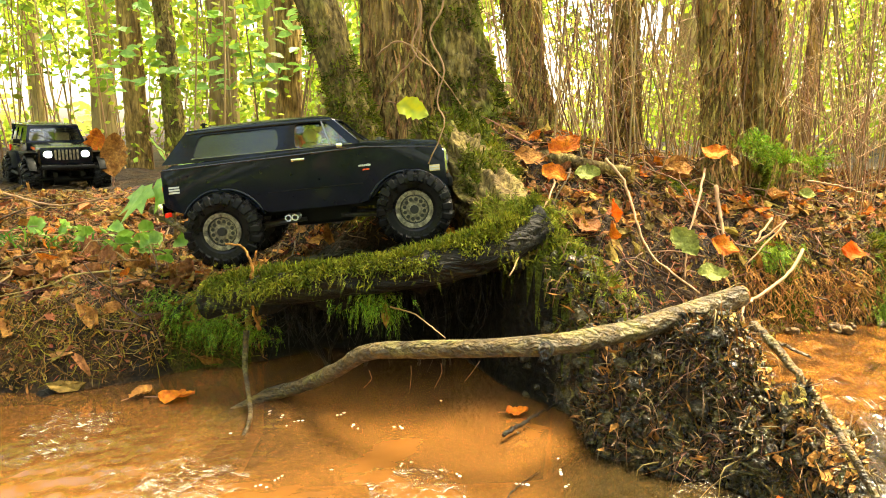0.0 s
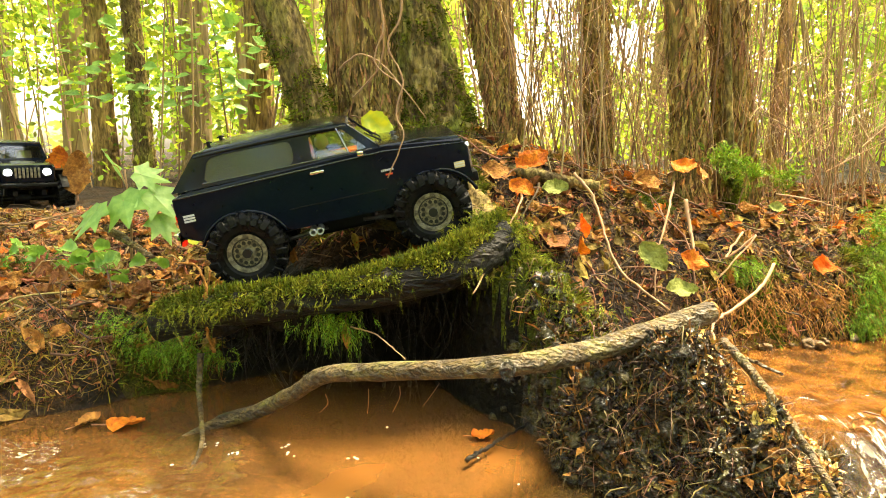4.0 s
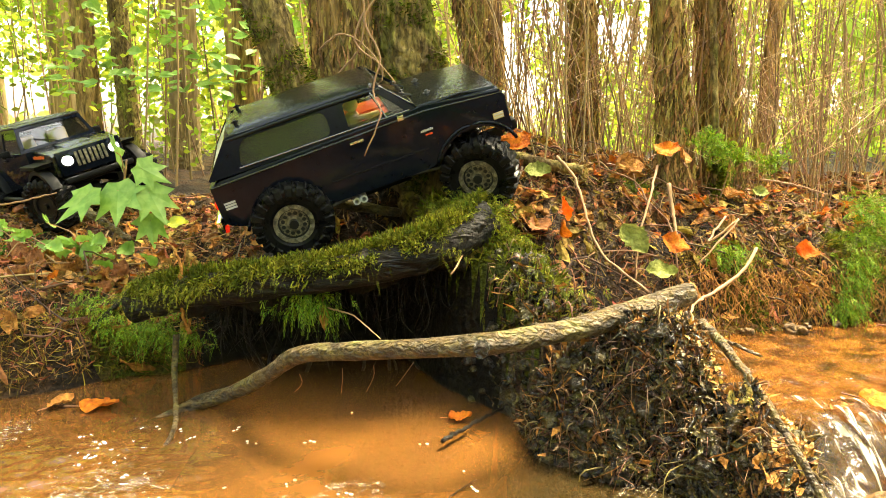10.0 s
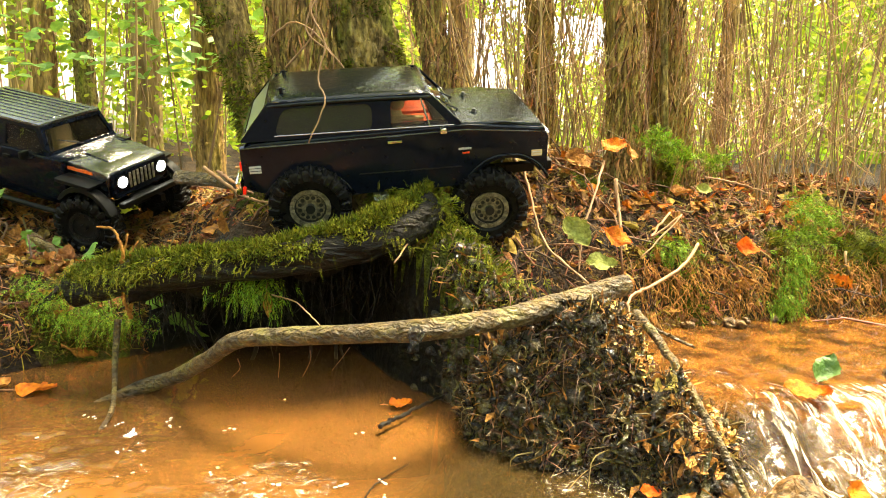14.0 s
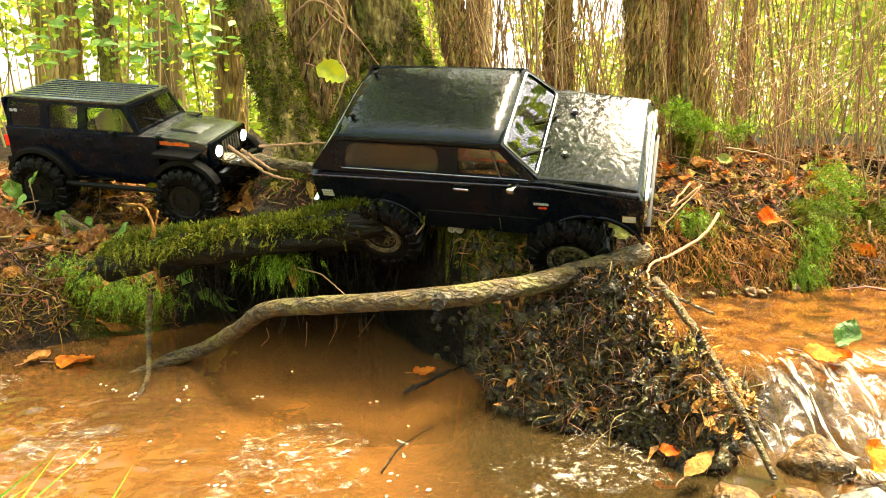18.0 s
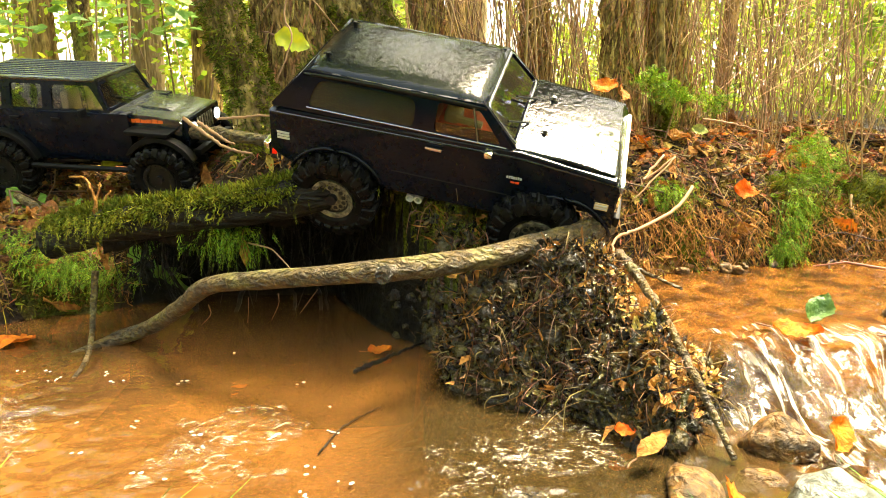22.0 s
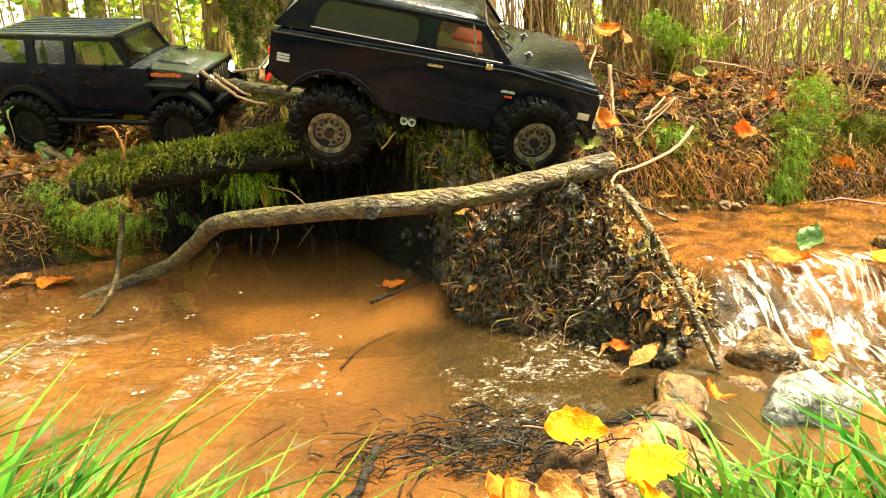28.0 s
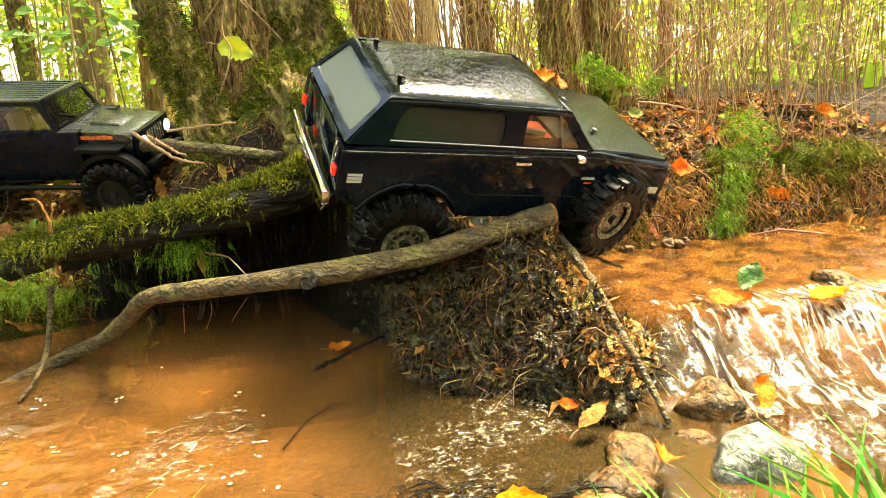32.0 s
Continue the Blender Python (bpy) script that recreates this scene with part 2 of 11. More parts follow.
LENS_WHITE = mat("lit_headlight", (0.85, 0.93, 1.0), 0.2, glow=14.0)
LENS_RED = mat("red_lens", (0.6, 0.02, 0.01), 0.2, glow=0.12)
LENS_AMBER = mat("amber_marker", (0.55, 0.42, 0.22), 0.3)
CREASE = mat("polished_black_paint", (0.012, 0.013, 0.014), 0.12, gloss=0.6, second=(0.02, 0.02, 0.02), scale=50)
DECAL_RED = mat("red_decal", (0.75, 0.07, 0.02), 0.35)
DECAL_ORANGE = mat("orange_decal", (0.8, 0.14, 0.03), 0.35)
DECAL_GREY = mat("grey_decal", (0.5, 0.5, 0.48), 0.4)
SEAT_RED = mat("red_seat", (0.85, 0.09, 0.02), 0.6, second=(0.6, 0.05, 0.015), scale=60)
TAN = mat("tan_vinyl", (0.55, 0.36, 0.2), 0.7)
GLASS = glass("smoked_window", (0.016, 0.021, 0.017), 0.12, 0.15, 1.3)
DUSTY = glass("dusty_window", (0.07, 0.08, 0.055), 0.3, 0.35, 1.3)
GLASS_CLEAR = glass("clear_window", (0.05, 0.05, 0.045), 0.02, 0.9, 1.6)
FOAM = mat("white_water", (0.75, 0.72, 0.66), 0.25, second=(0.45, 0.3, 0.15), scale=30, bump=0.6, bump_scale=60)


def water_material(name, base, dark, scale, bump, bump_scale, clear=0.0, shine=0.9, deep=None):
    m = bpy.data.materials.new(name)
    m.use_nodes = True
    n, l = m.node_tree.nodes, m.node_tree.links
    b = n["Principled BSDF"]
    b.inputs["Roughness"].default_value, b.inputs["IOR"].default_value = 0.03, 1.33
    b.inputs["Specular IOR Level"].default_value = shine
    co = n.new("ShaderNodeTexCoord").outputs["Object"]
    t = n.new("ShaderNodeTexNoise")
    t.inputs["Scale"].default_value, t.inputs["Detail"].default_value, t.inputs["Distortion"].default_value = scale, 3, 0.6
    l.new(co, t.inputs["Vector"])
    r = n.new("ShaderNodeMapRange")
    r.inputs[1].default_value, r.inputs[2].default_value = 0.38, 0.62
    l.new(t.outputs["Fac"], r.inputs[0])
    x = n.new("ShaderNodeMix")
    x.data_type = "RGBA"
    x.inputs[6].default_value, x.inputs[7].default_value = (*base, 1), (*dark, 1)
    l.new(r.outputs[0], x.inputs[0])
    col = x.outputs[2]
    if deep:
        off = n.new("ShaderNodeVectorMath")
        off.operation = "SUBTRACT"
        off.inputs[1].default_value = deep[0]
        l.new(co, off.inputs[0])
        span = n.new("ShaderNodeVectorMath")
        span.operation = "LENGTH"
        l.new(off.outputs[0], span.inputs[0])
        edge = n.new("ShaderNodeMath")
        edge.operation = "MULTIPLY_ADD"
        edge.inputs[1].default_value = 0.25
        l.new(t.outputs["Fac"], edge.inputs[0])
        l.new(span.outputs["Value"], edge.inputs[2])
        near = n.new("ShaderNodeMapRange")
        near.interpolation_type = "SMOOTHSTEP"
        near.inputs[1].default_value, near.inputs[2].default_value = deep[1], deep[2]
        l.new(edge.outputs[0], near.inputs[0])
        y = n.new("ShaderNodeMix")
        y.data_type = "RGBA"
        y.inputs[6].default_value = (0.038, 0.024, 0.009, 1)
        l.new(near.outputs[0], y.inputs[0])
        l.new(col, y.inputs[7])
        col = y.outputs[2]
    l.new(col, b.inputs["Base Color"])
    t2 = n.new("ShaderNodeTexNoise")
    t2.inputs["Scale"].default_value, t2.inputs["Detail"].default_value, t2.inputs["Distortion"].default_value = bump_scale, 4, 1.2
    l.new(co, t2.inputs["Vector"])
    bp = n.new("ShaderNodeBump")
    bp.inputs["Strength"].default_value, bp.inputs["Distance"].default_value = bump, 0.01
    l.new(t2.outputs["Fac"], bp.inputs["Height"])
    l.new(bp.outputs[0], b.inputs["Normal"])
    if clear:
        tr = n.new("ShaderNodeBsdfTransparent")
        tr.inputs[0].default_value = (0.95, 0.62, 0.3, 1)
        ms = n.new("ShaderNodeMixShader")
        ms.inputs[0].default_value = clear
        l.new(b.outputs[0], ms.inputs[1])
        l.new(tr.outputs[0], ms.inputs[2])
        l.new(ms.outputs[0], n["Material Output"].inputs[0])
    return m


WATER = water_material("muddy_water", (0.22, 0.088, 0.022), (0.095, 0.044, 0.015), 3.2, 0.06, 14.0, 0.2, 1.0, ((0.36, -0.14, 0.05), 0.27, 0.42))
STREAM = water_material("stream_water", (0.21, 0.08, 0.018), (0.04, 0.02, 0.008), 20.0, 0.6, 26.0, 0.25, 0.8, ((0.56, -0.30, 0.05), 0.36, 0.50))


def foam_glint_streaks(name, stretch, lo, hi):
    """Broken white water and painted sky glints: bright streaks with clear gaps."""
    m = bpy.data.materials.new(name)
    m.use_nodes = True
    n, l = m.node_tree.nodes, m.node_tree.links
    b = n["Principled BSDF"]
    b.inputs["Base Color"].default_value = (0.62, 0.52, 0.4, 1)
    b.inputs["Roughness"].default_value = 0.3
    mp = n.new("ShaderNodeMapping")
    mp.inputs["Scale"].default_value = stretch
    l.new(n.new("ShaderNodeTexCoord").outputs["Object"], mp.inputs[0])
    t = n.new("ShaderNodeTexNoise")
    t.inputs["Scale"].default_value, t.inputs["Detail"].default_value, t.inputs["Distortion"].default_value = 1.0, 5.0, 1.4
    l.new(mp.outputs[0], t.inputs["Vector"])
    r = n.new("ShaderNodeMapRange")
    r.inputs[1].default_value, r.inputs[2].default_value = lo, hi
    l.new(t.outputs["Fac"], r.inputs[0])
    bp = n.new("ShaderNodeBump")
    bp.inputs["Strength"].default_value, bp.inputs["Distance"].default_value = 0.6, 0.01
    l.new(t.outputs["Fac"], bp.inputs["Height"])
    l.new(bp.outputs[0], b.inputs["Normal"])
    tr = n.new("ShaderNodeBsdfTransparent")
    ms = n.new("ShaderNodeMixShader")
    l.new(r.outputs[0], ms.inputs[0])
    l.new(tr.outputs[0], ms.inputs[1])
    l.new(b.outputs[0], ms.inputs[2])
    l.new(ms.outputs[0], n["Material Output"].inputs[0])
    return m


FALLS = foam_glint_streaks("falling_foam", (120, 9, 12), 0.5, 0.72)
RIFFLE = foam_glint_streaks("riffle_foam", (90, 120, 30), 0.53, 0.9)
# sky reflection painted as pale streaks for the pool's ripples
PAINTED_GLINTS = foam_glint_streaks("painted_sky_glints", (60, 100, 30), 0.5, 0.95)

# ---- mesh helpers ----
rng = np.random.default_rng(7)


def link(name, verts, faces, material, parent=None, label="", smooth=True):
    me = bpy.data.meshes.new(name)
    me.from_pydata([tuple(map(float, v)) for v in verts], [], [tuple(map(int, f)) for f in faces])
    me.materials.append(material)
    me.update()
    if smooth:
        me.polygons.foreach_set("use_smooth", [True] * len(me.polygons))
    ob = new(name, me)
    if parent:
        ob.parent = parent
    if label:
        tagged(ob, label)
    return ob


def part(name, bm, material, parent, label="", smooth=False, sharp=35):
    me = bpy.data.meshes.new(name)
    bmesh.ops.recalc_face_normals(bm, faces=bm.faces)
    bm.to_mesh(me)
    bm.free()
    me.materials.append(material)
    if smooth:
        me.polygons.foreach_set("use_smooth", [True] * len(me.polygons))
        me.set_sharp_from_angle(angle=radians(sharp))
    ob = new(name, me)
    if parent:
        ob.parent = parent
    if label:
        tagged(ob, label)
    return ob


class Pile:
    """Verts and faces gathered for one mesh."""

    def __init__(self):
        self.v, self.f, self.n = [], [], 0

    def add(self, verts, faces):
        self.v.append(np.asarray(verts, float))
        self.f += [tuple(int(i) + self.n for i in f) for f in faces]
        self.n += len(verts)

    def tube(self, pts, radii, sides=6, rough=0.0, cap=True):
        pts = np.asarray(pts, float)
        k = len(pts)
        radii = np.broadcast_to(np.asarray(radii, float), (k,))
        tan = np.gradient(pts, axis=0)
        tan /= np.linalg.norm(tan, axis=1)[:, None] + 1e-12
        ref = np.array([0.0, 0.0, 1.0]) if abs(tan[0][2]) < 0.8 else np.array([1.0, 0.0, 0.0])
        a = np.cross(tan, ref)
        a /= np.linalg.norm(a, axis=1)[:, None] + 1e-12
        b = np.cross(tan, a)
        ang = np.arange(sides) / sides * 2 * np.pi
        r = radii[:, None] * (1 + rough * rng.normal(size=(k, sides)))
        v = pts[:, None] + r[..., None] * (np.cos(ang)[None, :, None] * a[:, None] + np.sin(ang)[None, :, None] * b[:, None])
        f = [(i * sides + j, i * sides + (j + 1) % sides, (i + 1) * sides + (j + 1) % sides, (i + 1) * sides + j) for i in range(k - 1) for j in range(sides)]
        if cap:
            f += [tuple(range(sides - 1, -1, -1)), tuple((k - 1) * sides + j for j in range(sides))]
        self.add(v.reshape(-1, 3), f)

    def make(self, name, material, parent=None, label="", smooth=True):
        return link(name, np.concatenate(self.v), self.f, material, parent, label, smooth)


def sm(x, a, b):
    t = np.clip((np.asarray(x, float) - a) / (b - a), 0, 1)
    return t * t * (3 - 2 * t)


def bend(pts, n):
    """A smooth line through a few points."""
    pts = np.asarray(pts, float)
    t = np.linspace(0, len(pts) - 1, n)
    p = np.concatenate([2 * pts[:1] - pts[1:2], pts, 2 * pts[-1:] - pts[-2:-1]])
    i = np.minimum(t.astype(int), len(pts) - 2)
    u = (t - i)[:, None]
    p0, p1, p2, p3 = p[i], p[i + 1], p[i + 2], p[i + 3]
    return 0.5 * (2 * p1 + (p2 - p0) * u + (2 * p0 - 5 * p1 + 4 * p2 - p3) * u**2 + (3 * p1 - p0 - 3 * p2 + p3) * u**3)


LAT = rng.random((64, 64))


def vnoise(x, y, s, seed=0):
    """Smooth value noise, -1 to 1."""
    x, y = np.asarray(x, float) / s + seed * 7.3, np.asarray(y, float) / s + seed * 3.1
    i, j = np.floor(x).astype(int), np.floor(y).astype(int)
    u, v = x - i, y - j
    u, v = u * u * (3 - 2 * u), v * v * (3 - 2 * v)
    g = lambda a, b: LAT[a % 64, b % 64]
    return 2 * ((g(i, j) * (1 - u) + g(i + 1, j) * u) * (1 - v) + (g(i, j + 1) * (1 - u) + g(i + 1, j + 1) * u) * v) - 1


def fbm(x, y, s, seed=0):
    return vnoise(x, y, s, seed) + 0.5 * vnoise(x, y, s / 2, seed + 1) + 0.25 * vnoise(x, y, s / 4, seed + 2) + 0.13 * vnoise(x, y, s / 8, seed + 3)


# ---- the lie of the land ----
POOL = 0.05  # water level of the pool


def foot_y(x):
    return np.interp(x, [-3, -1.0, -0.7, -0.6, -0.5, -0.44, -0.36, -0.28, -0.2, 0.12, 0.2, 0.32, 0.6, 0.9, 1.4, 3], [0.34, 0.26, 0.245, 0.255, 0.295, 0.335, 0.34, 0.42, 0.5, 0.5, 0.38, 0.28, 0.36, 0.43, 0.5, 0.5])


def height(x, y, fine=True):
    x, y = np.asarray(x, float), np.asarray(y, float)
    top = np.interp(x, [-3, -1.0, -0.5, -0.3, -0.1, 0.1, 0.26, 0.5, 0.75, 1.0, 1.4, 3], [0.24, 0.225, 0.2, 0.2, 0.25, 0.36, 0.42, 0.42, 0.38, 0.345, 0.33, 0.3])
    steep = np.interp(x, [-0.5, -0.25, -0.2, 0.12, 0.25, 0.6], [0.075, 0.05, 0.025, 0.03, 0.11, 0.14])
    d = y - foot_y(x) + 0.02 * vnoise(x, y, 0.11, 5)
    right = sm(x, 0.42, 0.6)
    low = -0.08 * (1 - right) + right * 0.06
    bank = np.where(d > 0, low + (top - low) * (1 - np.exp(-np.maximum(d, 0) / steep)), low)
    bank = bank + 0.055 * sm(y, 0.62, 1.0) * (1 - sm(x, -0.3, 0.1))
    # the spread of the old tree's foot
    bank = bank + 0.16 * np.exp(-(((x - 0.02) / 0.24) ** 2 + ((y - 0.8) / 0.25) ** 2)) * sm(y, 0.45, 0.6)
    # cascade bed falling towards the near side
    fall = 0.06 - 0.06 * sm(-y, -0.03, 0.12)
    bed = -0.08 * (1 - right) + right * (fall + 0.02 * sm(x, 0.8, 1.2))
    z = np.where(d > 0, np.maximum(bank, bed), bed)
    # dam of mud and roots
    q = ((x - 0.385 - 0.1 * y + 0.02 * vnoise(x, y, 0.07, 21)) / 0.165) ** 2 + ((y - 0.09 + 0.025 * vnoise(x, y, 0.06, 22)) / 0.14) ** 2
    dam = -0.08 + 0.29 * np.exp(-(q ** 1.5)) + (0.036 * vnoise(x, y, 0.06, 23) + 0.02 * vnoise(x, y, 0.024, 24)) * (q < 1.6)
    z = np.maximum(z, dam)
    # ochre slope between the dam and the cascade
    q2 = ((x - 0.535 + 0.02 * vnoise(x, y, 0.06, 41)) / 0.085) ** 2 + ((y - 0.05) / 0.17) ** 2
    z = np.maximum(z, -0.08 + 0.17 * np.exp(-(q2 ** 1.3)) + 0.02 * vnoise(x, y, 0.04, 42) * (q2 < 1.6))
    # spur of roots and mud that runs forward beside the cascade
    q3 = ((x - 0.455 + 0.02 * vnoise(x, y, 0.05, 31)) / 0.07) ** 2 + ((y + 0.05) / 0.115) ** 2
    z = np.maximum(z, -0.08 + 0.235 * np.exp(-(q3 ** 1.4)) + (0.02 * vnoise(x, y, 0.035, 32) + 0.01 * vnoise(x, y, 0.015, 33)) * (q3 < 1.6))
    # worn track where the second truck comes to rest
    z = z - 0.04 * np.exp(-(((x + 0.42) / 0.3) ** 2 + ((y - 0.68) / 0.13) ** 2))
    # root ridge that runs from the tree to the dam
    rx = np.interp(y, [0.1, 0.3, 0.5, 0.7], [0.33, 0.2, 0.13, 0.08])
    rz = np.interp(y, [0.1, 0.2, 0.3, 0.5, 0.7], [0.17, 0.235, 0.31, 0.37, 0.44])
    ridge = rz - np.where(x < rx, 11.0, 1.3) * np.maximum(np.abs(x - rx) - 0.05, 0) - 0.5 * np.minimum(np.abs(x - rx), 0.05)
    z = np.where((y > 0.13) & (y < 0.75), np.maximum(z, ridge), z)
    # near bank
    near = 0.17 * sm(-y, 0.27, 0.75) * (1 - 0.6 * np.exp(-((x - 0.12) / 0.18) ** 2)) + 0.13 * np.exp(-(((x - 0.345) / 0.13) ** 2 + ((y + 0.345) / 0.085) ** 2)) - 0.04
    z = np.where(y < -0.1, np.maximum(z, near), z)
    far = np.maximum(y - 1.2, 0)
    z = z + 0.02 * far * np.exp(-far / 6) + 0.05 * vnoise(x, y, 1.9, 9) * sm(y, 1.0, 2.5)
    if fine:
        land = sm(z, 0.0, 0.08)
        z = z + land * (0.022 * fbm(x, y, 0.12, 1) + 0.008 * fbm(x, y, 0.03, 4)) * (0.4 + 0.6 * sm(y, -0.9, -0.2))
    return z


def moss_field(x, y):
    """Where moss grows: the root ridge, the log's ends, cushions on the right bank."""
    rx = np.interp(y, [0.1, 0.3, 0.5, 0.7], [0.33, 0.2, 0.13, 0.08])
    a = np.exp(-(((x - rx) / 0.085) ** 2)) * (y > 0.14) * (y < 0.74) * sm(x - rx, -0.075, -0.045)
    a = np.maximum(a, np.exp(-(((x + 0.40) / 0.09) ** 2 + ((y - 0.40) / 0.05) ** 2)))
    for cx, cy, r in ((1.02, 0.56, 0.09), (0.70, 0.42, 0.05), (0.80, 0.85, 0.14), (0.56, 0.62, 0.05), (1.2, 0.6, 0.1), (-0.05, 0.72, 0.15), (0.95, 0.47, 0.04)):
        a = np.maximum(a, np.exp(-(((x - cx) / r) ** 2 + ((y - cy) / r) ** 2)))
    return a


def ground_sheet():
    def spread(lo, hi, step, far, k):
        core = np.arange(lo, hi + 1e-9, step)
        out = np.geomspace(step, far, k)
        return np.concatenate([lo - out[::-1], core, hi + out])
    xs, ys = spread(-1.25, 1.35, 0.011, 90, 26), spread(-0.75, 1.2, 0.011, 110, 30)
    gx, gy = np.meshgrid(xs, ys)
    gz = height(gx, gy)
    nx, ny = len(xs), len(ys)
    v = np.stack([gx, gy, gz], -1).reshape(-1, 3)
    i = (np.arange(ny - 1)[:, None] * nx + np.arange(nx - 1)).ravel()
    f = np.stack([i, i + 1, i + nx + 1, i + nx], -1)
    g = link("ground", v, f, SOIL)
    g.data.materials.append(MUD)
    g.data.materials.append(SAND)
    g.data.materials.append(MOSS_BASE)
    g.data.materials.append(HOLLOW_SHADE)
    c = v[f].mean(1)
    x, y, z = c.T
    wob = 0.03 * fbm(x, y, 0.1, 6)
    mud = (y + wob < 0.56) & (x > -0.3) & (x < 0.62) & (z + wob < 0.12) & (y > -0.3)
    silt = ((x > 0.55) & (y < 0.42) & (y > -0.32) & (z < 0.14)) | ((y < -0.2) & (y > -0.5) & (x > 0.12) & (x < 0.5) & (fbm(x, y, 0.06, 45) > 0.05)) | (x > 0.47) & (x < 0.62) & (y < 0.3) & (y > -0.3) & (fbm(x, y, 0.05, 44) > 0.0) | (z < 0.02) & (x < 0.2)
    # index 4 blackens the hollow's walls and floor, painting in its shade
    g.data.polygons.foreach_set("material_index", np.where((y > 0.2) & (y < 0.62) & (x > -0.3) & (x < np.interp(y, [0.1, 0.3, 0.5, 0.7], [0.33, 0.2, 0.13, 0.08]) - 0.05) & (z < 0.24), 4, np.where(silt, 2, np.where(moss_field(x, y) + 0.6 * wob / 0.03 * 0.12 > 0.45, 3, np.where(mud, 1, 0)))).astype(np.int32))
    return tagged(g, "dark wet forest soil bank with roots and leaf litter", "ground", kind="structure")


def water_sheets():
    xs = np.concatenate([np.linspace(-6, -0.95, 30), np.linspace(-0.94, 0.62, 300)])
    ys = np.concatenate([np.linspace(-0.95, -0.5, 20), np.linspace(-0.495, 0.3, 180), np.linspace(0.31, 0.62, 20)])
    gx, gy = np.meshgrid(xs, ys)
    busy = np.exp(-(((gx + 0.45) / 0.28) ** 2 + ((gy + 0.1) / 0.2) ** 2)) + 0.8 * np.exp(-(((gx - 0.3) / 0.14) ** 2 + ((gy + 0.16) / 0.08) ** 2)) + 0.6 * np.exp(-(((gx - 0.0) / 0.2) ** 2 + ((gy + 0.2) / 0.09) ** 2))
    gz = POOL + busy * 0.004 * (vnoise(gx * 0.7, gy, 0.022, 1) + 0.6 * vnoise(gx * 0.8, gy, 0.012, 2)) + 0.0004 * vnoise(gx, gy, 0.05, 3)
    v = np.stack([gx, gy, gz], -1).reshape(-1, 3)
    nx, ny = len(xs), len(ys)
    i = (np.arange(ny - 1)[:, None] * nx + np.arange(nx - 1)).ravel()
    f = np.stack([i, i + 1, i + nx + 1, i + nx], -1)
    tagged(link("water", v, f, WATER), "muddy orange brown water of a still stream pool", "water", kind="structure")
    xs, ys = np.concatenate([np.linspace(0.45, 1.9, 130), np.linspace(2.0, 9.0, 20)]), np.linspace(-0.6, 0.75, 90)
    gx, gy = np.meshgrid(xs, ys)
    drop = 0.105 - 0.057 * sm(-gy, -0.01, 0.12)
    rough = sm(-gy, -0.12, 0.02) * 0.014 + 0.0025
    z = drop + rough * (fbm(gx * 2.2, gy * 0.8, 0.05, 3)) - 0.03 * sm(0.56 - gx, 0.0, 0.1)
    v = np.stack([gx, gy, z], -1).reshape(-1, 3)
    i = (np.arange(89)[:, None] * 150 + np.arange(149)).ravel()
    f = np.stack([i, i + 1, i + 151, i + 150], -1)
    tagged(link("water_stream", v, f, STREAM), "shallow orange stream water running over a small drop", "water", kind="structure")


ground_sheet()
water_sheets()

# ---- log, root, stick ----
def noisy_tube(name, pts, radii, n, sides, material, parent, label="", wob=0.12, seed=0, furrow=0.0):
    p = bend(pts, n)
    r = np.interp(np.linspace(0, 1, n), np.linspace(0, 1, len(radii)), radii)
    pile = Pile()
    pile.tube(p, r, sides)
    v = pile.v[0].reshape(n, sides, 3)
    c = p[:, None]
    ang = np.arange(sides)
    ring_a = 2 * np.pi * ang / sides
    k = 1 + wob * 0.8 * vnoise(9 * np.cos(ring_a)[None] + 0 * p[:, :1], 9 * np.sin(ring_a)[None] + np.linspace(0, n * 0.05, n)[:, None], 1.0, seed + 3) * (sides > 20) + wob * vnoise(np.linspace(0, n * 0.35, n)[:, None] + 0 * ang, np.minimum(ang, sides - ang)[None] * 0.8 + 0 * p[:, :1], 1.3, seed)
    if furrow:
        lumps = sides / 13
        up = p[:, 2][:, None]
        wander = 0.35 * vnoise(up * 9 + 0 * ring_a[None], 0 * up + ring_a[None] * 2, 1.0, seed + 8)
        deep = np.abs(vnoise(lumps * np.cos(ring_a)[None] + up * 2.2 + wander, lumps * np.sin(ring_a)[None] - up * 1.7 + wander, 1.0, seed + 5))
        plate = vnoise(lumps * 0.8 * np.cos(ring_a)[None] + 0 * up, lumps * 0.8 * np.sin(ring_a)[None] + up * 22, 1.0, seed + 6)
        k = k + furrow * (np.minimum(deep * 2.2, 1.0) - 0.6) + 0.35 * furrow * plate
    pile.v[0] = (c + (v - c) * k[..., None]).reshape(-1, 3)
    return pile.make(name, material, parent, label)


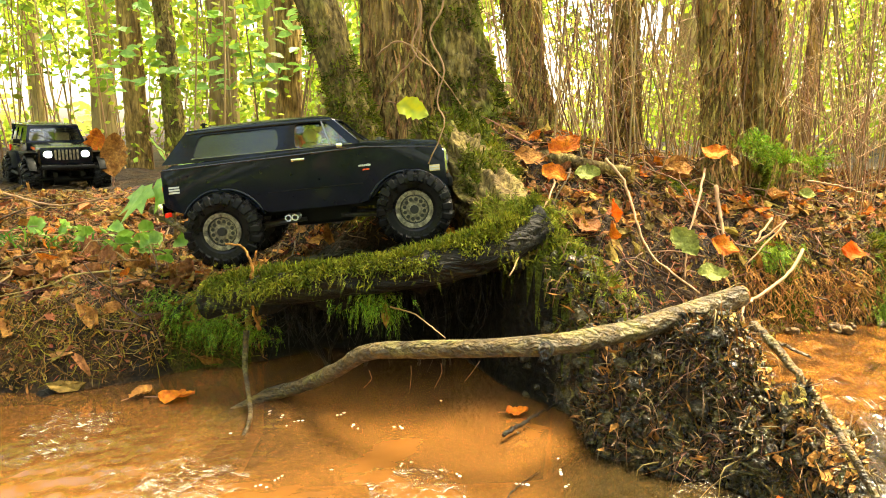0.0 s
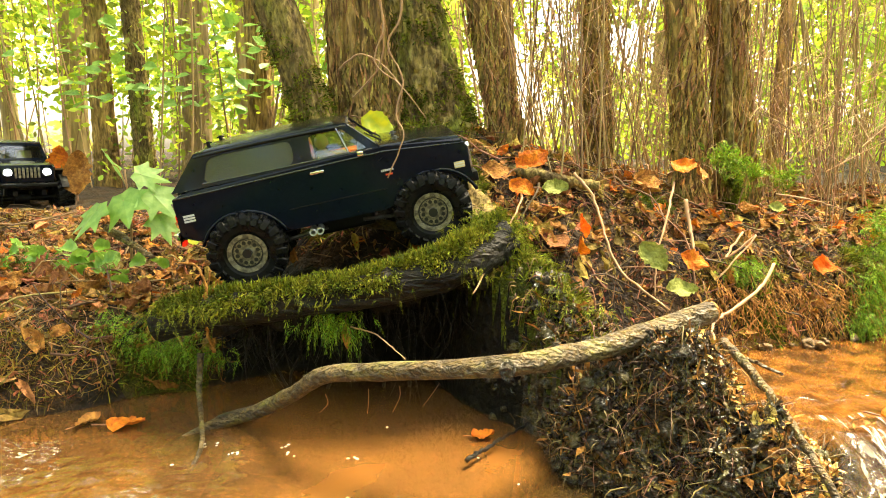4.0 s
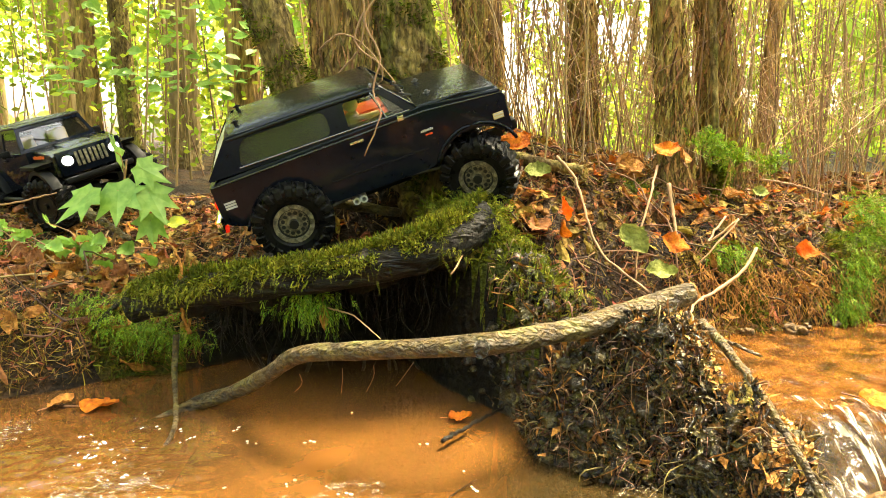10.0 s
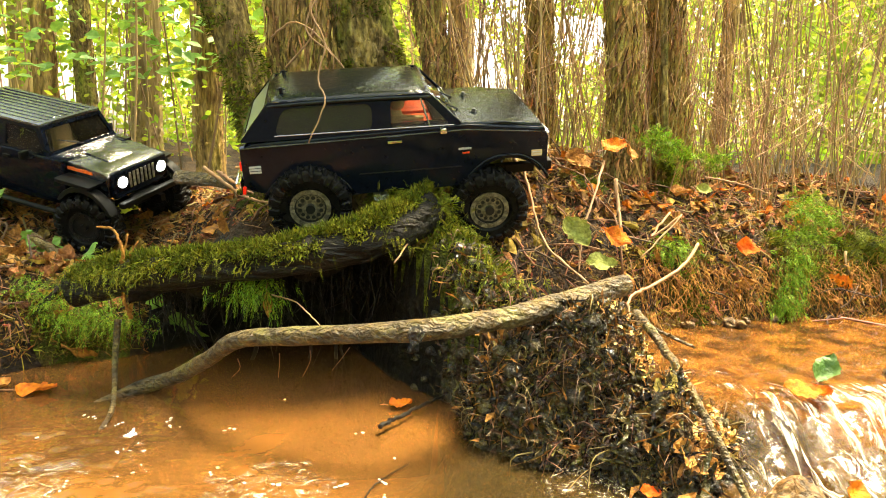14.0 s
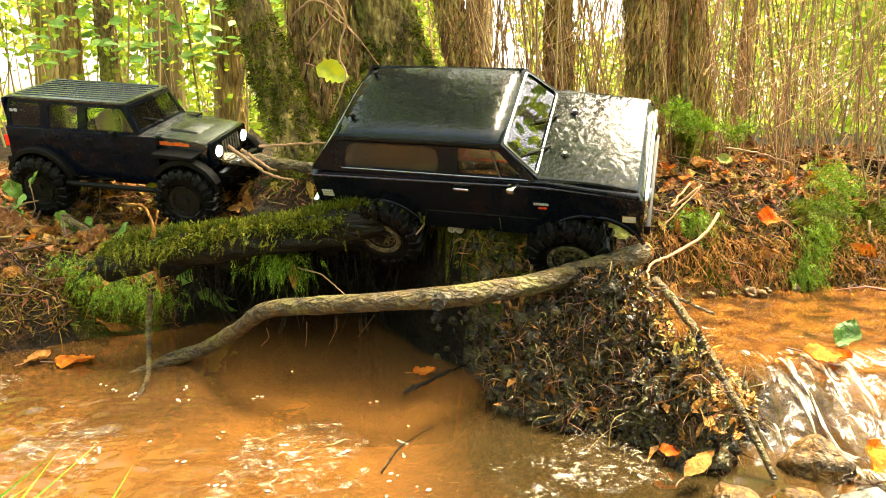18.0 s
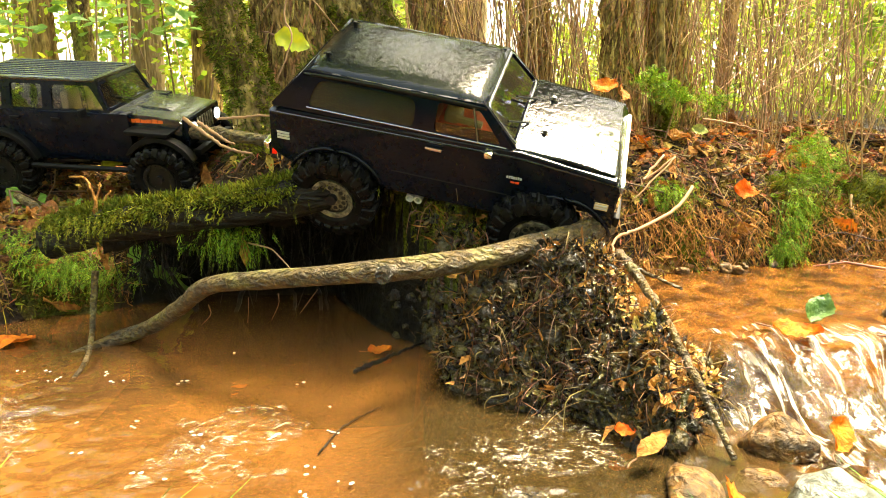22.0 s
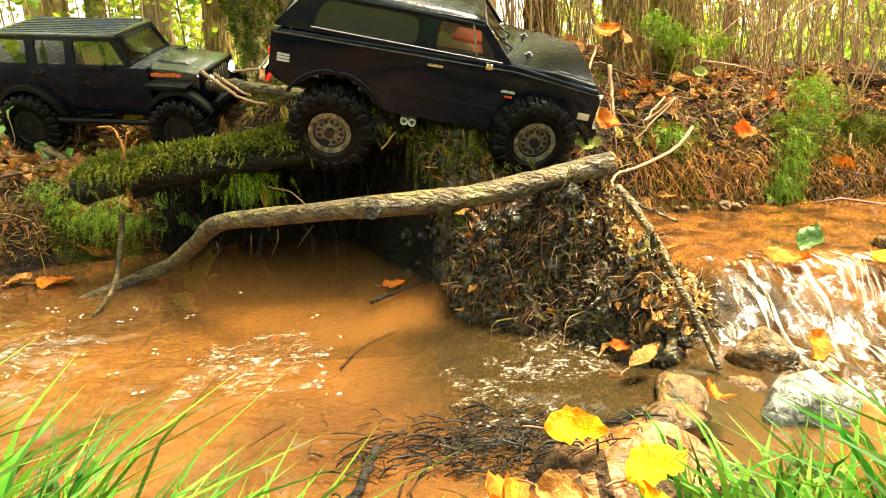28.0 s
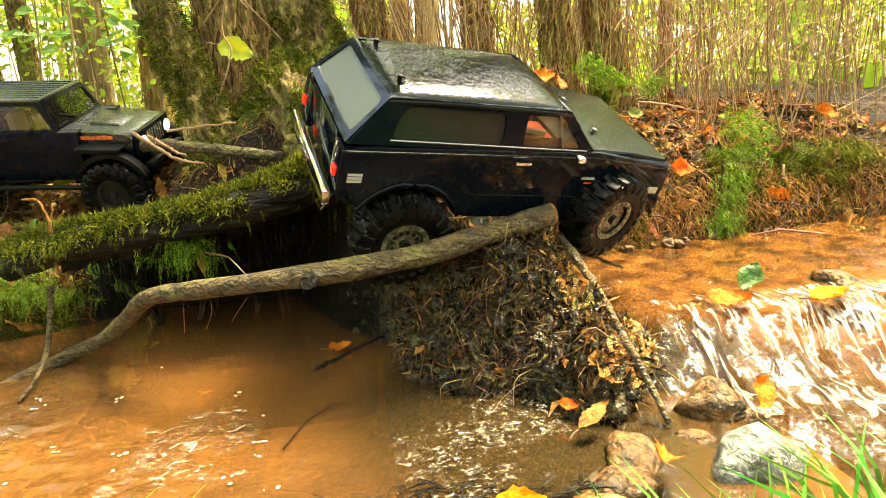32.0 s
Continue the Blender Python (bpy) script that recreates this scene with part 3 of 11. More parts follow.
def leaf_fan(pile, base, direction, normal, length, width, curl=0.15, segs=3):
    """A leaf with a midrib fold, pointed ends and a curled tip."""
    d = np.asarray(direction, float)
    d /= np.linalg.norm(d)
    nn = np.asarray(normal, float)
    s = np.cross(d, nn)
    s /= np.linalg.norm(s) + 1e-9
    nn = np.cross(s, d)
    t = np.linspace(0, 1, segs + 2)
    w = width * np.sin(np.pi * np.clip(t * 0.92 + 0.04, 0, 1)) ** 0.8 * 0.5
    w[0] = w[-1] = 0.002 * 0
    mid = base + np.outer(t * length, d) + np.outer(curl * length * (t ** 2), nn)
    lift = np.outer(w * 0.35, nn)
    left, rightv = mid + np.outer(w, s) + lift, mid - np.outer(w, s) + lift
    k = len(t)
    v = np.concatenate([mid, left[1:-1], rightv[1:-1]])
    f = []
    L = lambda i: i if i in (0, k - 1) else k + i - 1
    R = lambda i: i if i in (0, k - 1) else 2 * k - 2 + i - 1
    for i in range(k - 1):
        a = [i, i + 1] + [L(i + 1), L(i)]
        b = [i + 1, i] + [R(i), R(i + 1)]
        f.append(tuple(dict.fromkeys(a)))
        f.append(tuple(dict.fromkeys(b)))
    pile.add(v, f)


def tufts(pile, centers, normals, length, width, count, droop=0.0):
    """Short pointed moss shoots at each centre."""
    centers = np.repeat(np.asarray(centers, float), count, 0)
    normals = np.repeat(np.asarray(normals, float), count, 0)
    k = len(centers)
    d = normals + rng.normal(size=(k, 3)) * 0.55
    d[:, 2] -= droop * rng.random(k)
    d /= np.linalg.norm(d, axis=1)[:, None]
    s = np.cross(d, rng.normal(size=(k, 3)))
    s /= np.linalg.norm(s, axis=1)[:, None] + 1e-9
    ln = (length * (0.5 + rng.random(k)))[:, None]
    base = centers + rng.normal(size=(k, 3)) * 0.004
    w = width * (0.6 + 0.8 * rng.random((k, 1)))
    v = np.stack([base - s * w, base + s * w, base + d * ln * 0.6 + s * w * 0.8, base + d * ln, base + d * ln * 0.6 - s * w * 0.8], 1).reshape(-1, 3)
    pile.v.append(v)
    pile.f += [(pile.n + 5 * i, pile.n + 5 * i + 1, pile.n + 5 * i + 2, pile.n + 5 * i + 3, pile.n + 5 * i + 4) for i in range(k)]
    pile.n += 5 * k


def make_log():
    root = tagged(new("fallen_log"), "mossy fallen log lying across the stream pool", "log")
    pts = [(-0.365, 0.315, 0.196), (-0.28, 0.285, 0.222), (-0.15, 0.255, 0.243), (0.0, 0.245, 0.266), (0.11, 0.26, 0.297), (0.19, 0.32, 0.325)]
    noisy_tube("trunk", pts, [0.029, 0.028, 0.026, 0.028, 0.035, 0.04], 60, 18, LOGWOOD, root, "wet dark log bark")
    line = bend(pts, 400)
    pile = Pile()
    for k in range(11000):
        i = rng.integers(0, 400)
        a = rng.normal() * 0.62 + 0.3
        r = np.interp(i / 400, [0, 0.4, 0.8, 1], [0.029, 0.026, 0.034, 0.04])
        nrm = np.array([0, -math.sin(a), math.cos(a)])
        if vnoise(line[i][0], a * 0.05, 0.035, 3) + 0.5 * vnoise(line[i][0], a * 0.03, 0.013, 6) + 0.7 < abs(a - 0.3) * 0.8:
            continue
        tufts(pile, [line[i] + nrm * r * 0.97], [nrm], 0.006 + 0.005 * (vnoise(line[i][0], a * 0.04, 0.02, 9) > 0), 0.001, 5, 1.6 if a > 0.6 else 0.4)
    pile.make("moss", MOSS, root, "bright green moss", smooth=False)
    return root


def make_stick():
    root = tagged(new("fallen_branch"), "bare bent branch propped from water onto the dam", "branch")
    pts = [(-0.335, 0.18, 0.034), (-0.262, 0.24, 0.055), (-0.192, 0.21, 0.086), (-0.127, 0.15, 0.135), (-0.081, 0.112, 0.172), (0.008, 0.06, 0.193), (0.144, 0.0, 0.216), (0.267, 0.05, 0.218), (0.358, 0.09, 0.229), (0.462, 0.131, 0.246)]
    noisy_tube("limb", pts, [0.0075, 0.0105, 0.0112, 0.0115, 0.012, 0.0122, 0.0132, 0.0145, 0.0152, 0.0155], 150, 20, STICK, root, wob=0.1)
    bm = bmesh.new()
    bmesh.ops.create_cone(bm, cap_ends=True, segments=14, radius1=0.011, radius2=0.008, depth=0.012)
    kn = part("knot", bm, MUD, root, "dark broken knot", True)
    kn.matrix_basis = look((0.148, -0.016, 0.214), (0.3, 1, 0.3))
    bm = bmesh.new()
    bmesh.ops.create_cone(bm, cap_ends=True, segments=14, radius1=0.0155, radius2=0.0145, depth=0.004)
    ce = part("cut_end", bm, LEAF_TAN, root, "pale cut end")
    ce.matrix_basis = look((0.4645, 0.132, 0.2465), (0.2, 0.04, 0.2))
    p = Pile()
    p.tube(bend([(-0.3, 0.3, 0.15), (-0.3, 0.28, 0.1), (-0.285, 0.23, 0.075), (-0.262, 0.15, 0.06), (-0.265, 0.1, 0.045)], 14), np.linspace(0.005, 0.003, 14), 6, 0.1)
    p.make("twig", STICK, root)
    p = Pile()
    for x0, y0, z0 in ((-0.02, 0.06, 0.17), (0.02, 0.04, 0.18), (-0.08, 0.1, 0.15), (0.07, 0.02, 0.19)):
        q = np.array([x0, y0, z0])
        p = Pile()
        p.tube(bend([q, q + (0.006 * rng.normal(), -0.005, -0.012), q + (0.012 * rng.normal(), -0.005, -0.014 - 0.02 * rng.random())], 6), np.linspace(0.0006, 0.0002, 6), 4)
        p.make("rootlet", TWIG, root)
    return root


make_log()


def earth_overhang():
    """The undercut bank between the log and the tree's foot: a lip of soil over the pool's hollow, blackened as shade.
    """
    xs, ys = np.linspace(-0.27, 0.16, 44), np.linspace(0.262, 0.6, 34)
    gx, gy = np.meshgrid(xs, ys)
    top = np.interp(gx, [-0.27, 0.0, 0.16], [0.222, 0.257, 0.29]) + 0.008 * fbm(gx, gy, 0.06, 2)
    low = top - 0.028 - 0.012 * fbm(gx, gy, 0.05, 7) - 0.03 * sm(gy, 0.3, 0.6)
    v = np.concatenate([np.stack([gx, gy, top], -1).reshape(-1, 3), np.stack([gx, gy, low], -1).reshape(-1, 3)])
    nx, ny = 44, 34
    i = (np.arange(ny - 1)[:, None] * nx + np.arange(nx - 1)).ravel()
    f = np.stack([i, i + 1, i + nx + 1, i + nx], -1).tolist() + (np.stack([i, i + nx, i + nx + 1, i + 1], -1) + nx * ny).tolist()
    edge = list(range(nx)) + [r * nx + nx - 1 for r in range(1, ny)] + [(ny - 1) * nx + c for c in range(nx - 2, -1, -1)] + [r * nx for r in range(ny - 2, 0, -1)]
    k = nx * ny
    f += [(edge[j], k + edge[j], k + edge[(j + 1) % len(edge)], edge[(j + 1) % len(edge)]) for j in range(len(edge))]
    tagged(link("ground_overhang", v, f, HOLLOW_SHADE), "undercut lip of earth behind the log, blackened as shade", "ground", kind="structure")


earth_overhang()
branch = make_stick()

# ---- vehicles ----
def box(bm, x0, x1, y0, y1, z0, z1, bevel=0.0, segs=2):
    r = bmesh.ops.create_cube(bm, size=1.0, matrix=Matrix.Translation(((x0 + x1) / 2, (y0 + y1) / 2, (z0 + z1) / 2)) @ Matrix.Diagonal((x1 - x0, y1 - y0, z1 - z0, 1)))
    if bevel:
        es = list({e for v in r["verts"] for e in v.link_edges})
        bmesh.ops.bevel(bm, geom=es, offset=bevel, segments=segs, affect="EDGES", profile=0.6)


def prism(bm, outline, y0, y1, bevel=0.0):
    """A side outline of (x, z) drawn out across the width."""
    a = [bm.verts.new((x, y0, z)) for x, z in outline]
    b = [bm.verts.new((x, y1, z)) for x, z in outline]
    n = len(a)
    fs = [bm.faces.new(a), bm.faces.new(b[::-1])] + [bm.faces.new((a[i], b[i], b[(i + 1) % n], a[(i + 1) % n])) for i in range(n)]
    if bevel:
        es = list({e for f in fs[:2] for e in f.edges})
        bmesh.ops.bevel(bm, geom=es, offset=bevel, segments=2, affect="EDGES", profile=0.6)


def cyl(bm, p, q, r, seg=16, r2=None):
    p, q = Vector(p), Vector(q)
    m = Matrix.Translation((p + q) / 2) @ (q - p).to_track_quat("Z", "Y").to_matrix().to_4x4()
    bmesh.ops.create_cone(bm, cap_ends=True, segments=seg, radius1=r, radius2=r if r2 is None else r2, depth=(q - p).length, matrix=m)


def rounded(pts, r, k=4):
    """Corner-rounded loop of 3D points."""
    out = []
    n = len(pts)
    for i in range(n):
        p, a, b = Vector(pts[i]), Vector(pts[i - 1]), Vector(pts[(i + 1) % n])
        da, db = (a - p), (b - p)
        ra, rb = min(r, da.length * 0.45), min(r, db.length * 0.45)
        s, e = p + da.normalized() * ra, p + db.normalized() * rb
        for j in range(k):
            t = j / (k - 1)
            out.append(s * (1 - t) ** 2 + p * 2 * t * (1 - t) + e * t * t)
    return out


def ring(bm, outer, inner, off):
    """A flat frame between two loops, drawn out by off."""
    off = Vector(off)
    loops = [[bm.verts.new(p) for p in outer], [bm.verts.new(p) for p in inner], [bm.verts.new(Vector(p) + off) for p in inner], [bm.verts.new(Vector(p) + off) for p in outer]]
    n = len(outer)
    for a, b in ((0, 1), (1, 2), (2, 3), (3, 0)):
        for i in range(n):
            bm.faces.new((loops[a][i], loops[a][(i + 1) % n], loops[b][(i + 1) % n], loops[b][i]))


def sheet(bm, loop, off):
    off = Vector(off)
    a, b = [bm.verts.new(p) for p in loop], [bm.verts.new(Vector(p) + off) for p in loop]
    n = len(a)
    bm.faces.new(a), bm.faces.new(b[::-1])
    for i in range(n):
        bm.faces.new((a[i], b[i], b[(i + 1) % n], a[(i + 1) % n]))


def arch(cx, cz, r, a0, a1, k=12):
    return [(cx + r * math.cos(radians(a)), cz + r * math.sin(radians(a))) for a in np.linspace(a0, a1, k)]


def make_wheel(parent, radius, width, rim_mat, name="wheel"):
    """Lugged tyre and bolted rim about the y axis."""
    w = new(name)
    w.parent = parent
    prof = [(0.5, -0.42), (0.58, -0.5), (0.72, -0.53), (0.76, -0.53), (0.86, -0.52), (0.93, -0.47), (0.945, -0.3), (0.95, -0.1), (0.95, 0.1), (0.945, 0.3), (0.93, 0.47), (0.86, 0.52), (0.76, 0.53), (0.72, 0.53), (0.58, 0.5), (0.5, 0.42)]
    lugs, step = 20, 8
    n, m = lugs * step, len(prof)
    v, f = [], []
    for i in range(n):
        a = 2 * math.pi * i / n
        for r, y in prof:
            # blocks slant back from the centre line, the two sides half a pitch apart
            ph = (i / step + 0.9 * abs(y) + (0.5 if y > 0 else 0.0)) % 1.0
            block = 1.0 if 0.16 < ph < 0.74 else 0.0
            if r > 0.8:
                r += 0.075 * block
            elif r > 0.74:
                y *= 1 + 0.1 * block
            v.append((math.cos(a) * r * radius, y * width, math.sin(a) * r * radius))
    for i in range(n):
        for j in range(m - 1):
            f.append((i * m + j, i * m + j + 1, ((i + 1) % n) * m + j + 1, ((i + 1) % n) * m + j))
    p = Pile()
    p.add(v, f)
    p.make("tyre", RUBBER, w, "wet black off-road tyre", smooth=False)
    bm = bmesh.new()
    for s in (-1, 1):
        cyl(bm, (0, s * 0.36 * width, 0), (0, s * 0.30 * width, 0), 0.44 * radius, 24)
        for i in range(12):
            a = 2 * math.pi * i / 12
            c = (math.cos(a) * 0.33 * radius, math.sin(a) * 0.33 * radius)
            cyl(bm, (c[0], s * 0.30 * width, c[1]), (c[0], s * 0.40 * width, c[1]), 0.016 * radius, 6)
        cyl(bm, (0, s * 0.3 * width, 0), (0, s * 0.52 * width, 0), 0.12 * radius, 10)
    if rim_mat is RIM:
        for s in (-1, 1):
            face = bmesh.new()
            cyl(face, (0, s * 0.365 * width, 0), (0, s * 0.33 * width, 0), 0.35 * radius, 24)
            disc = part("rim_face", face, RIM, w, "grey beige rim face", True)
            for i in range(12):
                a = 2 * math.pi * (i + 0.5) / 12
                hole = bmesh.new()
                cyl(hole, (math.cos(a) * 0.265 * radius, s * 0.35 * width, math.sin(a) * 0.265 * radius), (math.cos(a) * 0.265 * radius, s * 0.371 * width, math.sin(a) * 0.265 * radius), 0.052 * radius, 8)
                part("rim_hole", hole, RIM_DARK, disc)
    hub = part("rim", bm, RIM_DARK, w, "dark wheel centre with bolts", True)
    for s in (-1, 1):
        bm = bmesh.new()
        lo = [Vector((math.cos(a) * 0.5 * radius, s * 0.42 * width, math.sin(a) * 0.5 * radius)) for a in np.linspace(0, 2 * math.pi, 33)[:-1]]
        li = [Vector((q.x * 0.78, q.y * 0.96, q.z * 0.78)) for q in lo]
        ring(bm, lo, li, (0, s * 0.05 * width, 0))
        for i in range(16):
            a = 2 * math.pi * i / 16
            cyl(bm, (math.cos(a) * 0.43 * radius, s * 0.45 * width, math.sin(a) * 0.43 * radius), (math.cos(a) * 0.43 * radius, s * 0.5 * width, math.sin(a) * 0.43 * radius), 0.03 * radius, 6)
        part("beadlock_ring", bm, rim_mat, w, smooth=True)
    return w


def underbody(car, xr, xf, half, rad):
    bm = bmesh.new()
    for s in (-1, 1):
        box(bm, xr - 0.07, xf + 0.06, s * 0.038 - 0.006, s * 0.038 + 0.006, 0.012, 0.026)
    for x in (xr + 0.08, 0.0, xf - 0.08):
        box(bm, x - 0.008, x + 0.008, -0.04, 0.04, 0.012, 0.022)
    part("chassis", bm, PLASTIC, car)
    bm = bmesh.new()
    box(bm, -0.05, 0.05, -0.034, 0.034, -0.012, 0.02, 0.006)
    part("gearbox_skid", bm, PLASTIC, car)
    for s in (-1, 1):
        for x0, x1 in ((xr + 0.01, -0.03), (xf - 0.01, 0.03)):
            bm = bmesh.new()
            cyl(bm, (x0, s * 0.045, -0.008), (x1, s * 0.034, 0.0), 0.0035, 8)
            part("link_rod", bm, STEEL, car, smooth=True)
        for x in (xr + 0.03, xf - 0.03):
            bm = bmesh.new()
            cyl(bm, (x, s * 0.055, 0.0), (x + (0.02 if x < 0 else -0.02), s * 0.048, 0.08), 0.009, 12)
            part("shock_absorber", bm, STEEL, car, smooth=True)


def axle(car, half):
    a = new("axle")
    a.parent = car
    bm = bmesh.new()
    cyl(bm, (0, -half + 0.02, 0), (0, half - 0.02, 0), 0.0075, 12)
    cyl(bm, (0, -0.034, 0), (0, 0.006, 0), 0.02, 14)
    part("axle_tube", bm, PLASTIC, a, smooth=True)
    return a


def bars(parent, x0, z0, count, w, h, gap, y, material, name="decal"):
    bm = bmesh.new()
    for i in range(count):
        box(bm, x0 + i * (w + gap), x0 + i * (w + gap) + w, y - 0.0006, y + 0.0006, z0, z0 + h * (0.8 + 0.2 * ((i * 37) % 3) / 2))
    return part(name, bm, material, parent)


def enlarge(car, k=1.07):
    """Brings a model built at 0.305 m wheelbase to its true size."""
    for o in car.children_recursive:
        o.location *= k
        if o.type == "MESH":
            o.data.transform(Matrix.Scale(k, 4))


def make_truck():
    car = tagged(new("toy_truck"), "glossy black two-door model off-road truck, wet roof", "model truck", group="model trucks")
    R = 0.061
    side = [(-0.246, 0.05), (-0.238, 0.042)] + [(-0.222, 0.036)] + arch(-0.1525, -0.004, 0.070, 150, 20, 12) + [(-0.078, 0.026), (0.072, 0.026)] + arch(0.1525, -0.004, 0.070, 160, 25, 12) + [(0.214, 0.036), (0.216, 0.05), (0.217, 0.092), (0.208, 0.108), (0.09, 0.119), (-0.225, 0.113), (-0.244, 0.106)]
    for s, nm in ((-1, "body_side"), (1, "body_side")):
        bm = bmesh.new()
        prism(bm, side, s * 0.1, s * 0.062, 0.004)
        part(nm, bm, BLACK, car, smooth=True)
    bm = bmesh.new()
    box(bm, -0.243, -0.2, -0.064, 0.064, 0.04, 0.112, 0.003)
    part("tailgate", bm, BLACK, car, smooth=True)
    bm = bmesh.new()
    box(bm, -0.2, 0.08, -0.064, 0.064, 0.05, 0.06, 0.002)
    part("floor_pan", bm, PLASTIC, car)
    bm = bmesh.new()
    a = [(0.078, 0.1), (0.215, 0.088), (0.214, 0.101), (0.205, 0.1125), (0.15, 0.118), (0.08, 0.1225)]
    prism(bm, a, -0.094, 0.094, 0.006)
    part("hood", bm, WET, car, "wet black hood with water drops", True)
    for x, y in ((0.11, -0.045), (0.11, 0.045)):
        bm = bmesh.new()
        cyl(bm, (x, y, 0.118), (x, y, 0.126), 0.003, 8)
        cyl(bm, (x - 0.006, y, 0.1225), (x + 0.006, y, 0.1225), 0.0012, 6)
        part("body_pin", bm, STEEL, car, smooth=True)
    bm = bmesh.new()
    box(bm, 0.212, 0.2185, -0.082, 0.082, 0.058, 0.094, 0.003)
    part("grille", bm, PLASTIC, car, smooth=True)
    bm = bmesh.new()
    ring(bm, rounded([(0.2195, -0.093, 0.054), (0.2195, 0.093, 0.054), (0.2195, 0.093, 0.098), (0.2195, -0.093, 0.098)], 0.006), rounded([(0.2195, -0.088, 0.059), (0.2195, 0.088, 0.059), (0.2195, 0.088, 0.093), (0.2195, -0.088, 0.093)], 0.005), (-0.004, 0, 0))
    part("grille_surround", bm, CHROME, car, "thin chrome grille edge")
    for s in (-1, 1):
        bm = bmesh.new()
        cyl(bm, (0.214, s * 0.066, 0.076), (0.222, s * 0.066, 0.076), 0.012, 18)
        part("headlight", bm, TRIM, car, smooth=True)
    # cabin: sides lean in towards the roof
    zb, zt, yb, yt = 0.115, 0.166, 0.0975, 0.083
    Y = lambda z, s: s * (yb + (yt - yb) * (z - zb) / (zt - zb))
    for s in (-1, 1):
        P = lambda x, z: (x, Y(z, s), z)
        bm = bmesh.new()
        o = rounded([P(-0.240, zb), P(-0.036, zb), P(-0.036, zt), P(-0.196, zt)], 0.001)
        i = rounded([P(-0.192, 0.121), P(-0.05, 0.121), P(-0.05, 0.157), P(-0.178, 0.157)], 0.012)
        ring(bm, o, i, (0, -s * 0.005, 0))
        o = rounded([P(-0.036, zb), P(0.083, zb), P(0.036, zt), P(-0.036, zt)], 0.001)
        i = rounded([P(-0.024, 0.121), P(0.064, 0.121), P(0.029, 0.159), P(-0.022, 0.159)], 0.007)
        ring(bm, o, i, (0, -s * 0.005, 0))
        part("cabin_side", bm, BLACK, car, smooth=True)
        bm = bmesh.new()
        sheet(bm, [Vector(q) - Vector((0, s * 0.003, 0)) for q in rounded([P(-0.193, 0.12), P(-0.049, 0.12), P(-0.049, 0.158), P(-0.179, 0.158)], 0.012)], (0, -s * 0.001, 0))
        part("rear_side_window", bm, GLASS, car, "dusty tinted side window")
        bm = bmesh.new()
        sheet(bm, [Vector(q) - Vector((0, s * 0.003, 0)) for q in rounded([P(-0.025, 0.12), P(0.065, 0.12), P(0.030, 0.16), P(-0.023, 0.16)], 0.007)], (0, -s * 0.001, 0))
        part("door_window", bm, GLASS_CLEAR, car)
        bm = bmesh.new()
        cyl(bm, P(0.034, 0.12), P(0.022, 0.16), 0.0014, 6)
        cyl(bm, P(-0.192, 0.1205), P(0.07, 0.1195), 0.0011, 6)
        part("window_trim", bm, TRIM, car, smooth=True)
        bm = bmesh.new()
        cyl(bm, (-0.24, s * 0.1, 0.1065), (0.088, s * 0.1, 0.112), 0.0016, 8)
        cyl(bm, (0.088, s * 0.1, 0.112), (0.213, s * 0.0985, 0.1), 0.0016, 8)
        part("belt_moulding", bm, CREASE, car, "glossy beltline crease", True)
        bm = bmesh.new()
        cyl(bm, (-0.075, s * 0.1, 0.054), (0.08, s * 0.1, 0.054), 0.001, 6)
        part("body_crease", bm, PLASTIC, car, smooth=True)
        for cx in (-0.1525, 0.1525):
            pts = arch(cx, -0.004, 0.0715, 155, 22, 18)
            pile = Pile()
            pile.tube([(xa, s * 0.1, za) for xa, za in pts], 0.0028, 8)
            pile.make("wheel_arch_lip", BLACK, car)
        bm = bmesh.new()
        box(bm, -0.031, -0.009, s * 0.1035 - 0.002, s * 0.1035 + 0.002, 0.1, 0.1045, 0.0015)
        part("door_handle", bm, CHROME, car, "chrome door handle", True)
        bm = bmesh.new()
        cyl(bm, (0.058, s * 0.1, 0.114), (0.053, s * 0.11, 0.116), 0.0014, 6)
        box(bm, 0.046, 0.056, s * 0.113 - 0.006, s * 0.113 + 0.006, 0.114, 0.122, 0.002)
        part("door_mirror", bm, CHROME, car, smooth=True)
        bm = bmesh.new()
        for k in range(3):
            box(bm, -0.234, -0.217, s * 0.1008 - 0.0006, s * 0.1008 + 0.0006, 0.068 + k * 0.0042, 0.0708 + k * 0.0042)
        part("vent_badge", bm, DECAL_GREY, car)
        bm = bmesh.new()
        box(bm, 0.19, 0.207, s * 0.1008 - 0.0008, s * 0.1008 + 0.0008, 0.062, 0.072, 0.0006)
        mk = part("side_marker", bm, LENS_AMBER, car, "amber front side marker lamp")
        bm = bmesh.new()
        for k in range(2):
            box(bm, 0.191, 0.206, s * 0.1018 - 0.0005, s * 0.1018 + 0.0005, 0.064 + k * 0.004, 0.066 + k * 0.004)
        part("marker_bars", bm, DECAL_GREY, mk)
        bars(car, 0.076, 0.081, 7, 0.0021, 0.0035, 0.0008, s * 0.1008, DECAL_GREY, "emblem")
        bars(car, 0.082, 0.0745, 2, 0.005, 0.0028, 0.001, s * 0.1008, DECAL_RED, "emblem_plate")
        bm = bmesh.new()
        box(bm, -0.2485, -0.243, s * 0.085 - 0.006, s * 0.085 + 0.006, 0.069, 0.081, 0.002)
        part("tail_lamp", bm, LENS_RED, car, "red tail lamp")
        bm = bmesh.new()
